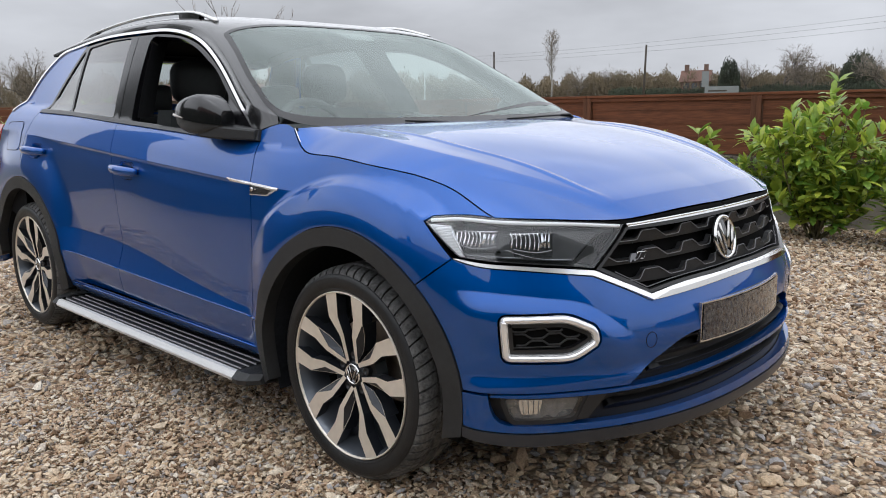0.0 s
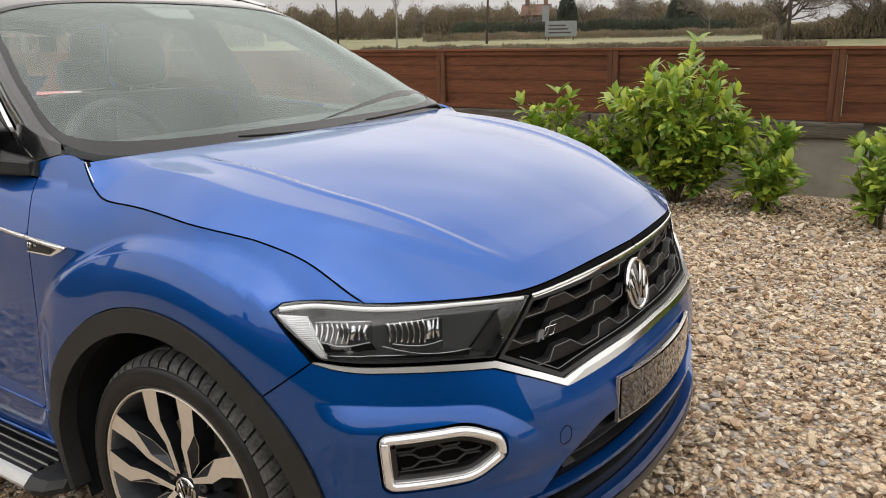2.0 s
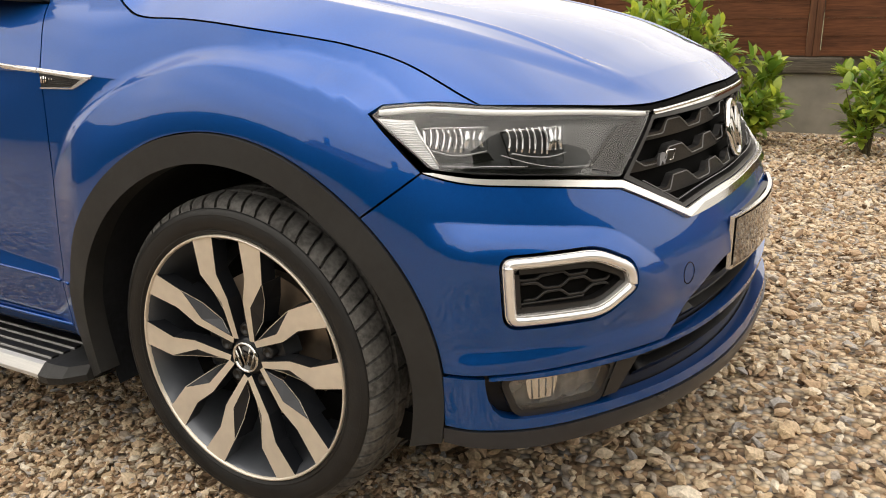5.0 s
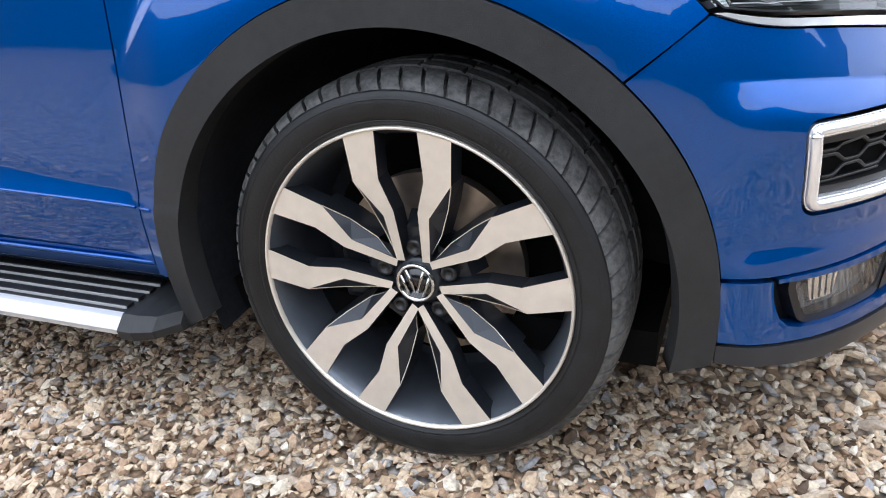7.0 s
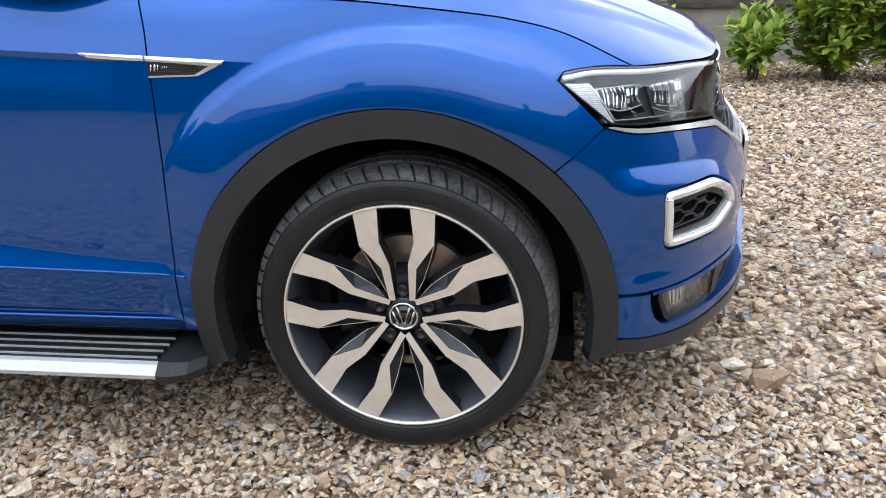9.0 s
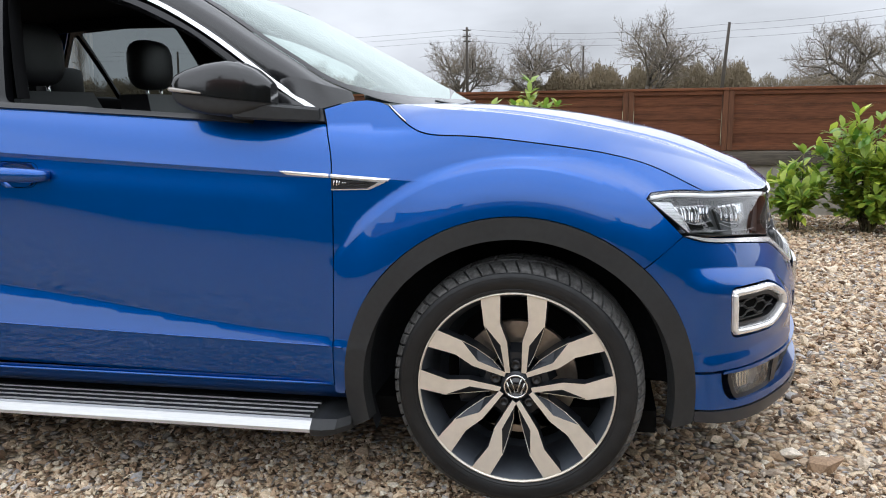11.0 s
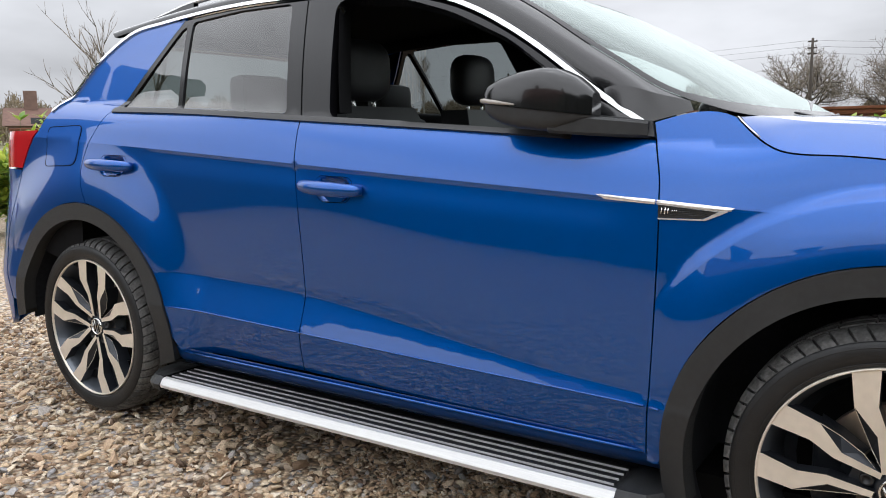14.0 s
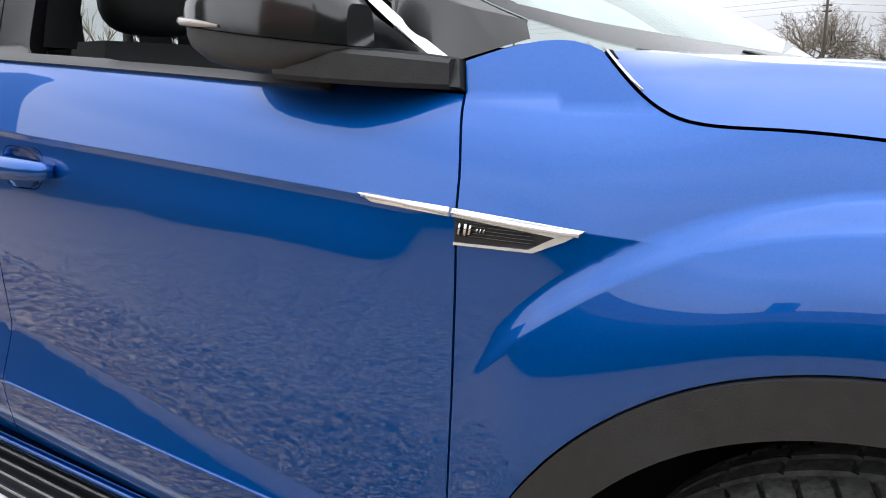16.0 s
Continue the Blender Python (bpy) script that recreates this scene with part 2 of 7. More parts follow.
def tube(points, radius, sides=8, closed=False, squash=1.0):
    """A round bar along points; radius may be a list. Returns verts and faces."""
    pts = [Vector([float(c) for c in p]) for p in points]
    n = len(pts)
    radii = [float(r) for r in radius] if isinstance(radius, (list, tuple)) else [float(radius)] * n
    verts, faces = [], []
    up = Vector((0, 0, 1))
    for i, p in enumerate(pts):
        a, b = pts[(i - 1) % n if closed else max(i - 1, 0)], pts[(i + 1) % n if closed else min(i + 1, n - 1)]
        d = (b - a).normalized()
        side = d.cross(up if abs(d.z) < 0.95 else Vector((1, 0, 0))).normalized()
        top = side.cross(d)
        for k in range(sides):
            w = 2 * math.pi * k / sides
            verts.append(p + radii[i] * (math.cos(w) * side + float(squash) * math.sin(w) * top))
    for i in range(n if closed else n - 1):
        j = (i + 1) % n
        for k in range(sides):
            h = (k + 1) % sides
            faces.append((i * sides + k, i * sides + h, j * sides + h, j * sides + k))
    if not closed:
        faces += [tuple(range(sides))[::-1], tuple(range((n - 1) * sides, n * sides))]
    return verts, faces


def lathe(profile, segments=64, closed=False):
    """Turns (radius, y) pairs about the y axis. Returns verts and faces."""
    verts, faces, n = [], [], len(profile)
    for s in range(segments):
        w = 2 * math.pi * s / segments
        verts += [(r * math.cos(w), y, r * math.sin(w)) for r, y in profile]
    for s in range(segments):
        t = (s + 1) % segments
        for i in range(n if closed else n - 1):
            j = (i + 1) % n
            faces.append((s * n + i, s * n + j, t * n + j, t * n + i))
    return verts, faces


def natural(xs, ys):
    """A natural cubic spline through the pairs, as a function of numpy arrays; straight beyond the ends."""
    order = np.argsort(xs)
    xs, ys = np.array(xs, float)[order], np.array(ys, float)[order]
    n, h = len(xs), np.diff(xs)
    a, b = np.eye(n), np.zeros(n)
    for i in range(1, n - 1):
        a[i, i - 1 : i + 2] = h[i - 1], 2 * (h[i - 1] + h[i]), h[i]
        b[i] = 6 * ((ys[i + 1] - ys[i]) / h[i] - (ys[i] - ys[i - 1]) / h[i - 1])
    m = np.linalg.solve(a, b)
    first = (ys[1] - ys[0]) / h[0] - h[0] * m[1] / 6
    last = (ys[-1] - ys[-2]) / h[-1] + h[-1] * m[-2] / 6

    def at(x):
        x = np.asarray(x, float)
        i = np.clip(np.searchsorted(xs, x) - 1, 0, n - 2)
        d, e, w = x - xs[i], xs[i + 1] - x, h[i]
        inside = (m[i] * e**3 + m[i + 1] * d**3) / (6 * w) + (ys[i] / w - m[i] * w / 6) * e + (ys[i + 1] / w - m[i + 1] * w / 6) * d
        return np.where(x < xs[0], ys[0] + (x - xs[0]) * first, np.where(x > xs[-1], ys[-1] + (x - xs[-1]) * last, inside))

    return at


def flow(*pts, step=0.02):
    """A smooth open line through the points (cubic through chord lengths)."""
    p = np.array(pts, float)
    if len(p) == 2:
        k = max(2, int(np.ceil(np.linalg.norm(p[1] - p[0]) / step)) + 1)
        return [tuple(v) for v in np.linspace(p[0], p[1], k)]
    s = np.r_[0, np.cumsum(np.linalg.norm(np.diff(p, axis=0), axis=1))]
    t = np.linspace(0, s[-1], max(3, int(np.ceil(s[-1] / step)) + 1))
    return [tuple(v) for v in np.stack([natural(s, p[:, k])(t) for k in range(p.shape[1])], -1)]


def arc(cx, cz, r, a0, a1, step=0.02):
    k = max(3, int(abs(radians(a1 - a0)) * r / step) + 1)
    return [(cx + r * math.cos(radians(a)), cz + r * math.sin(radians(a))) for a in np.linspace(a0, a1, k)]


def ring(*runs):
    """Joins runs of points into one closed outline without doubles."""
    out = []
    for run in runs:
        for p in run:
            if not out or math.dist(out[-1], p) > 1e-4:
                out.append((float(p[0]), float(p[1])))
    if math.dist(out[0], out[-1]) < 1e-4:
        out.pop()
    return out


def rounded(points, radius, step=0.012):
    """A closed outline with its corners rounded."""
    out, n = [], len(points)
    for i in range(n):
        a, p, b = (np.array(points[(i + k) % n], float) for k in (-1, 0, 1))
        r = radius[i] if isinstance(radius, (list, tuple)) else radius
        u, v = (a - p) / np.linalg.norm(a - p), (b - p) / np.linalg.norm(b - p)
        cut = min(r, 0.45 * np.linalg.norm(a - p), 0.45 * np.linalg.norm(b - p))
        for t in np.linspace(0, 1, 6):
            out.append(tuple((1 - t) ** 2 * (p + u * cut) + 2 * t * (1 - t) * p + t * t * (p + v * cut)))
    return ring(*[flow(out[i], out[(i + 1) % len(out)], step=step)[:-1] or [out[i]] for i in range(len(out))])


def shrink(poly, d):
    """The outline moved inwards by d (outwards: minus)."""
    p = np.array(poly)
    if d == 0:
        return poly
    area = np.sum(p[:, 0] * np.roll(p[:, 1], -1) - np.roll(p[:, 0], -1) * p[:, 1])
    e = np.roll(p, -1, 0) - p
    e /= np.linalg.norm(e, axis=1)[:, None] + 1e-12
    nrm = np.stack([-e[:, 1], e[:, 0]], 1) * (1 if area > 0 else -1)
    m = nrm + np.roll(nrm, 1, 0)
    m /= np.maximum((m * m).sum(1), 0.6)[:, None] / 2
    return [tuple(v) for v in p + m * d]


def inside(pts, poly):
    pts, p = np.asarray(pts), np.asarray(poly)
    q, hit = np.roll(p, -1, 0), np.zeros(len(pts), bool)
    for (x0, y0), (x1, y1) in zip(p, q):
        if y0 != y1:
            hit ^= ((y0 > pts[:, 1]) != (y1 > pts[:, 1])) & (pts[:, 0] < (x1 - x0) * (pts[:, 1] - y0) / (y1 - y0) + x0)
    return hit


def patch(name, surf, outer, mat, parent, holes=(), step=0.02, skirt=0.012, lift=0.0, inset=0.0, sign=1, label="", mirror=False, folds=()):
    """A sheet of the surface surf(a, b) within an outline (with holes), its edges turned in by skirt. mirror: on the car's other side. folds: lines of
    the outline's plane along which the mesh is cut, where the surface creases."""
    loops = [shrink(outer, inset)] + [shrink(h, -inset) for h in holes]
    edge_pts = np.array([p for lo in loops for p in lo])
    edges, k = [], 0
    for lo in loops:
        edges += [(k + i, k + (i + 1) % len(lo)) for i in range(len(lo))]
        k += len(lo)
    a0, b0 = edge_pts.min(0)
    a1, b1 = edge_pts.max(0)
    fold_pts = []
    for line in folds:
        ln = np.array(line)
        good = inside(ln, shrink(loops[0], 0.25 * step))
        for lo in loops[1:]:
            good &= ~inside(ln, shrink(lo, -0.25 * step))
        for i in range(len(ln)):
            if good[i]:
                if i and good[i - 1]:
                    edges.append((k - 1, k))
                fold_pts.append(ln[i])
                k += 1
    if fold_pts:
        edge_pts = np.concatenate([edge_pts, np.array(fold_pts)])
    ga, gb = np.meshgrid(np.arange(a0 + step / 2, a1, step), np.arange(b0 + step / 2, b1, step))
    grid = np.stack([ga.ravel(), gb.ravel()], 1)
    ok = inside(grid, loops[0])
    for lo in loops[1:]:
        ok &= ~inside(grid, lo)
    grid = grid[ok]
    if len(grid):
        near = np.array([np.min(np.abs(edge_pts - g).max(1)) for g in grid])
        grid = grid[near > 0.5 * step]
    pts = [Vector((float(x), float(y))) for x, y in np.concatenate([edge_pts, grid]) if True] if len(grid) else [Vector((float(x), float(y))) for x, y in edge_pts]
    vs, _, fs, _, _, _ = delaunay_2d_cdt(pts, edges, [], 0, 1e-6)
    uv = np.array([(v.x, v.y) for v in vs])
    fs = np.array([f for f in fs if len(f) == 3])
    mid = uv[fs].mean(1)
    ok = inside(mid, loops[0])
    for lo in loops[1:]:
        ok &= ~inside(mid, lo)
    fs = fs[ok]
    h = 1e-4
    pos = surf(uv[:, 0], uv[:, 1])
    du = surf(uv[:, 0] + h, uv[:, 1]) - surf(uv[:, 0] - h, uv[:, 1])
    dv = surf(uv[:, 0], uv[:, 1] + h) - surf(uv[:, 0], uv[:, 1] - h)
    nrm = np.cross(du, dv) * sign
    nrm /= np.linalg.norm(nrm, axis=1)[:, None] + 1e-12
    pos = pos + nrm * lift
    used = {}
    for f in fs:
        for i in range(3):
            e = (int(f[i]), int(f[(i + 1) % 3]))
            used[e] = used.get(e, 0) + 1
    border = [e for e in used if (e[1], e[0]) not in used]
    verts, normals, faces = [tuple(v) for v in pos], [tuple(v) for v in nrm], [tuple(f) if sign > 0 else tuple(f[::-1]) for f in fs]
    if skirt:
        cache = {}

        def low(i, out):
            if (i, 0) not in cache:
                cache[(i, 0)] = len(verts)
                verts.append(tuple(pos[i])), normals.append(tuple(out))
                verts.append(tuple(pos[i] - nrm[i] * skirt)), normals.append(tuple(out))
            return cache[(i, 0)]

        for a, b in border:
            out = np.cross(pos[b] - pos[a], nrm[a])
            out = out / (np.linalg.norm(out) + 1e-12) * (1 if sign > 0 else -1)
            la, lb = low(a, out), low(b, out)
            faces.append((la, la + 1, lb + 1, lb))
    if mirror:
        verts = [(x, -y, z) for x, y, z in verts]
        normals = [(x, -y, z) for x, y, z in normals]
        faces = [f[::-1] for f in faces]
    return mesh_object(name, verts, faces, mat, parent, label, normals)


def both(name, surf, outer, mat, parent, **kw):
    """The same sheet on the right and on the left side."""
    return [patch(name, surf, outer, mat, parent, mirror=m, **kw) for m in (False, True)]


def bead(name, surf, line, radius, mat, parent, lift=0.0, mirror=False, sides=6, label="", squash=1.0):
    """A thin rod that follows a line on a surface."""
    p = np.array(line)
    pos = surf(p[:, 0], p[:, 1])
    if lift:
        h = 1e-4
        nr = np.cross(surf(p[:, 0] + h, p[:, 1]) - pos, surf(p[:, 0], p[:, 1] + h) - pos)
        pos = pos + nr / (np.linalg.norm(nr, axis=1)[:, None] + 1e-12) * lift
    if mirror:
        pos = pos * (1, -1, 1)
    v, f = tube(pos, radius, sides, squash=squash)
    return mesh_object(name, v, f, mat, parent, label)


# ---- the car's skin, as smooth functions (x ahead, front hub over the origin, metres) ----
X0, XR = 0.20, -3.02      # where the sides turn into the nose and the tail
NOSE_Q = X0 + 0.9 * math.pi / 2
TAIL_Q = XR - 0.9 * math.pi / 2


def ramp(a, b, x):
    t = np.clip((x - a) / (b - a), 0, 1)
    return t * t * (3 - 2 * t)


def herm(t, a, b, da, db):
    return (2 * t**3 - 3 * t**2 + 1) * a + (t**3 - 2 * t**2 + t) * da + (3 * t**2 - 2 * t**3) * b + (t**3 - t**2) * db


def softmax(a, b, k):
    d = np.clip((a - b) / k, -1, 1)
    return np.maximum(a, b) + k * 0.25 * (1 - np.abs(d)) ** 2


def shoulder(x):
    return 0.889 - 0.0645 * (x + 0.608)


def lower(x):
    return 0.432 - 0.025 * (x + 0.469)


def fold_height(x):
    """Height of the slanted fold above the sill line: it runs out towards the front wheel."""
    return 0.024 + 0.088 * ramp(-0.42, -1.70, x)


def belt(x):
    return 1.011 - 0.0715 * (x + 0.51)


def side(x, z):
    """Half width of the body at station x and height z."""
    zc, zl, zb = shoulder(x), lower(x), belt(x)
    zb = np.maximum(zb, zc + 0.12)
    yc = 0.893 - 0.018 * ramp(-1.2, -2.3, x)
    hl = fold_height(x)
    yw = 0.907 - 0.012 * ramp(-0.8, -2.2, x)
    yt = yw - 0.27 * hl
    yb = 0.826 - 0.06 * ramp(-1.6, -2.6, x)
    out = np.where(z >= zb, yb - 0.40 * (z - zb) - 0.25 * (z - zb) ** 2, 0.0)
    t = np.clip((z - zc) / (zb - zc), 0, 1)
    out = np.where((z < zb) & (z >= zc), yc - 0.33 * (zb - zc) * t + (yb - yc + 0.33 * (zb - zc)) * t**4, out)
    zt = zl + hl
    t = np.clip((z - zt) / (zc - zt), 0, 1)
    out = np.where((z < zc) & (z >= zt), herm(t, yt, yc, (0.105 - 0.085 * ramp(-1.3, -0.55, x)) * (zc - zt), -0.030 * (zc - zt)), out)
    t = np.clip((z - zl) / hl, 0, 1)
    out = np.where((z < zt) & (z >= zl), yw + (yt - yw) * (1 - (1 - t) ** 1.15), out)
    out = np.where(z < zl, yw - 0.10 * (zl - z) - 0.7 * (zl - z) ** 2, out)
    # the shoulder overhangs a shallow groove
    out = np.where(z < zc, out - 0.0042 * ramp(0.0, 0.009, zc - z) * (1 - ramp(0.012, 0.085, zc - z)) * ramp(-2.32, -2.10, x) * (1 - ramp(-0.62, -0.50, x)), out)
    # the shoulder crease dies away into the wing
    plain = yb + (0.888 - yb) * (1 - np.clip((z - 0.62) / (zb - 0.62), 0, 1) ** 2.2)
    out = np.where((z > 0.62) & (z < zb), out + (plain - out) * ramp(-0.40, -0.10, x) * ramp(0.62, 0.70, z), out)
    # the nose has a plainer section
    nose = 0.905 - 0.9 * np.maximum(z - 0.62, 0) ** 2 - 0.25 * np.maximum(0.45 - z, 0) ** 2
    nose = np.where(z > 0.80, nose - 0.6 * (z - 0.80), nose)
    out = out + (nose - out) * ramp(0.02, 0.40, x)
    for hx in (0.0, -2.59):
        r = np.hypot(x - hx, z - 0.335)
        d = np.maximum(r - 0.447 - (0.0 if hx == 0 else 0.027), 0)
        flare = (0.915 if hx == 0 else 0.909) - 2.3 * d**2 - (4.0 if hx == 0 else 0.0) * np.maximum(d - 0.118, 0) ** 1.3 - (0.07 * ramp(-0.36, -0.56, x) if hx == 0 else 0.04 * ramp(-2.20, -2.02, x))
        out = softmax(out, flare, 0.026 + 0.05 * ramp(-0.10, -0.42, x) if hx == 0 else 0.10)
    return out


nose_reach = natural([0.17, 0.22, 0.27, 0.34, 0.41, 0.48, 0.54, 0.607, 0.66, 0.712, 0.80, 0.86], [0.570, 0.602, 0.616, 0.607, 0.607, 0.619, 0.613, 0.589, 0.566, 0.545, 0.524, 0.495])
tail_reach = natural([0.2, 0.35, 0.6, 0.75, 0.95, 1.1, 1.3, 1.45], [0.34, 0.38, 0.40, 0.36, 0.30, 0.20, 0.06, 0.02])
scoop_line = natural([0.30, 0.44, 0.566, 0.68, 0.778, 0.833, 0.95], [0.668, 0.655, 0.642, 0.628, 0.604, 0.574, 0.50])


def sculpt(q, z):
    """Folds of the front bumper: the scoop round the fog lamp surround and the flared foot."""
    zone = ramp(0.40, 0.50, q) * (1 - ramp(0.80, 0.95, q))
    fold = 1 - (1 - np.clip((scoop_line(q) - z) / 0.045, 0, 1)) ** 1.6 - ramp(0.05, 0.16, scoop_line(q) - z) * 0.7
    foot = ramp(0.445, 0.400, z) * ramp(0.42, 0.50, q)
    return 0.016 * zone * fold * ramp(0.40, 0.46, z) + 0.014 * foot


def body(q, z):
    """The right flank from the tail's middle to the nose's, unrolled: q along it (x on the flank), z up."""
    q, z = np.asarray(q, float), np.asarray(z, float)
    other = np.where((q > NOSE_Q) | (q < TAIL_Q), -1.0, 1.0)
    q = np.where(q > NOSE_Q, 2 * NOSE_Q - q, np.where(q < TAIL_Q, 2 * TAIL_Q - q, q))
    fx, rx = np.maximum(q - X0, 0), np.maximum(XR - q, 0)
    turn = (fx + rx) / 0.9
    front = q > X0
    reach = np.where(front, nose_reach(z), tail_reach(z))
    xe = np.where(front, X0 + 0.62 * np.sin(np.clip(turn, 0, 1.57)), np.where(q < XR, XR - 0.3 * np.sin(np.clip(turn, 0, 1.57)), q))
    b = side(xe, z)
    n = np.where(front, 2.3, 2.6)
    s, c = np.sin(turn), np.cos(turn)
    r = (np.abs(s / reach) ** n + np.abs(c / b) ** n) ** (-1 / n)
    curved = (q > X0) | (q < XR)
    x = np.where(front, X0 + r * s, np.where(q < XR, XR - r * s, q))
    y = np.where(curved, r * c, b)
    d = sculpt(q, z) * (q > X0)
    return np.stack([x + d * s, -(y + d * c) * other, z + 0 * q], -1)


# the top: roof, pillars and windscreen share one skin; t runs from the centre line (0) to the side (1.4)
roof_mid = natural([-0.10, -0.30, -0.50, -0.726, -0.90, -1.04, -1.30, -1.65, -2.20, -2.60, -2.80], [0.945, 1.064, 1.183, 1.305, 1.396, 1.460, 1.510, 1.528, 1.510, 1.465, 1.432])
roof_edge = natural([-0.30, -0.434, -0.502, -0.59, -0.694, -0.827, -0.95, -1.101, -1.277, -1.435, -1.645, -1.97, -2.31, -2.558, -2.80], [0.90, 0.990, 1.016, 1.084, 1.152, 1.241, 1.313, 1.383, 1.433, 1.455, 1.462, 1.466, 1.450, 1.420, 1.375])


def top(x, t):
    x, w = np.asarray(x, float), np.clip(np.asarray(t, float), -1.3999, 1.3999)
    a = np.abs(w)
    t = np.sign(w) * np.where(a <= 0.8, a, 1 - 0.2 * ((1.4 - a) / 0.6) ** 3)
    ze = roof_edge(x)
    ye = side(x, ze)
    return np.stack([x + 0 * t, -t * ye, ze + (roof_mid(x) - ze) * (1 - np.abs(t) ** 3.6) ** (1 / 3.6)], -1)


def across_t(t):
    """The skin's own coordinate for a share t of the half width."""
    return t if t <= 0.8 else 1.4 - 0.6 * ((1 - t) / 0.2) ** (1 / 3)


# the bonnet: a sheet stretched between cowl, seam and front edge; u runs forwards, t outwards
SEAM = [(-0.340, 1.056), (-0.299, 1.017), (-0.256, 0.989), (-0.165, 0.977), (-0.010, 0.964), (0.121, 0.946), (0.243, 0.924), (0.347, 0.897), (0.425, 0.864), (0.470, 0.843), (0.495, 0.832)]
seam_line = flow(*SEAM, step=0.012)
seam_len = np.r_[0, np.cumsum(np.linalg.norm(np.diff(np.array(seam_line), axis=0), axis=1))]
front_z = natural([0.495, 0.66, 0.905, 1.10, NOSE_Q], [0.832, 0.822, 0.806, 0.811, 0.814])
mid_z = natural([-0.26, 0.0, 0.25, 0.45, 0.60, 0.69, 0.735], [1.062, 1.051, 1.011, 0.955, 0.885, 0.837, 0.814])


def ridge_t(u):
    return np.interp(u, [0, 0.40, 0.60, 0.68, 0.76, 0.84, 0.92, 1], [0.862, 0.860, 0.845, 0.820, 0.775, 0.695, 0.612, 0.55])


def crease_t(u):
    return np.interp(u, [0, 0.3, 0.55, 0.67, 0.79, 0.87, 0.92, 1], [0.708, 0.708, 0.704, 0.692, 0.668, 0.643, 0.615, 0.57])


def fall(u, t):
    """Share of the drop from the middle to the seam."""
    tr = ridge_t(u)
    s0 = 0.34 * tr**4.2
    return np.where(t < tr, s0 * (t / tr) ** 2.6, s0 + (1 - s0) * np.clip((t - tr) / (1 - tr), 0, 1) ** 1.08)


def bonnet(u, t):
    u, t = np.asarray(u, float), np.asarray(t, float)
    sgn, t = np.where(t < 0, -1.0, 1.0), np.abs(t)
    k = np.array(seam_line)
    uu = u**1.0
    sq = np.interp(uu * seam_len[-1], seam_len, k[:, 0])
    sz = np.interp(uu * seam_len[-1], seam_len, k[:, 1])
    edge = body(sq, sz)
    q1 = NOSE_Q + (0.495 - NOSE_Q) * t
    front = body(q1, front_z(q1))
    nose = body(np.array(NOSE_Q), front_z(NOSE_Q))
    xm = -0.26 + (nose[0] + 0.26) * u
    mid = np.stack([xm, 0 * u, mid_z(xm) + 0 * u], -1)
    corner = body(np.array(SEAM[0][0]), np.array(SEAM[0][1]))
    cowl = np.stack([-0.26 + (corner[0] + 0.26) * t**2.2, corner[1] * t, 1.060 + (corner[2] - 1.060) * t**2.2], -1)
    c00, c01 = np.array([-0.26, 0, 1.060]), corner
    c10, c11 = nose, body(np.array(0.495), np.array(front_z(0.495)))
    U, T = u[..., None], t[..., None]
    # the top is nearly flat as far as a ridge, then falls away to the seam
    spread = lambda k, g: np.concatenate([(1 - T**4.2) * k[0][..., :1] + T**4.2 * k[1][..., :1], (t * k[1][..., 1])[..., None], ((1 - g) * k[0][..., 2] + g * k[1][..., 2])[..., None]], -1)
    a = spread((mid, edge), fall(u, t))
    b = (1 - U) * cowl + U * front
    a0 = spread((c00 + 0 * mid, c01 + 0 * mid), fall(0 * u, t))
    a1 = spread((c10 + 0 * mid, c11 + 0 * mid), fall(0 * u + 1, t))
    p = a + b - ((1 - U) * a0 + U * a1)
    # a crease inside the ridge, and a fold just behind the leading edge
    off = t - crease_t(u)
    p[..., 2] -= (0.0070 * (1 - ramp(-0.034, 0.0, off)) + 0.0045 * ramp(0.0, 0.022, off) * (1 - ramp(0.05, 0.16, off))) * ramp(0.04, 0.28, u) * (1 - ramp(0.84, 0.94, u))
    lip = np.where(u < 0.94, ramp(0.50, 0.94, u) ** 1.5, np.clip((1 - u) / 0.06, 0, 1))
    p[..., 2] += 0.013 * lip * (1 - ramp(0.0, 0.10, t - ridge_t(u)))
    p[..., 1] *= sgn
    return p


# ---- the car ----
car = thing("car", "blue metallic compact crossover car with black roof, parked on gravel", "car")
FH, RH = (0.0, 0.335), (-2.565, 0.335)
R_FRONT, R_REAR = 0.447, 0.466
DOOR_F = flow((-0.501, 1.010), (-0.476, 0.93), (-0.470, 0.86), (-0.471, 0.70), (-0.474, 0.55), (-0.479, 0.42), (-0.483, 0.318))
DOOR_M = flow((-1.548, 1.078), (-1.532, 0.965), (-1.520, 0.80), (-1.517, 0.66), (-1.524, 0.48), (-1.530, 0.335))
DOOR_R = flow((-2.478, 1.126), (-2.506, 1.074), (-2.541, 0.995), (-2.553, 0.90), (-2.515, 0.80))
BELT_F = flow((-1.548, 1.078), (-1.02, 1.046), (-0.501, 1.010))
BELT_R = flow((-2.478, 1.126), (-2.0, 1.107), (-1.548, 1.078))
GAP = 0.0017


def pair(line, d=0.0025):
    """A crease drawn as two close lines, so that it stays crisp."""
    return [[(a, b - d) for a, b in line], [(a, b + d) for a, b in line]]


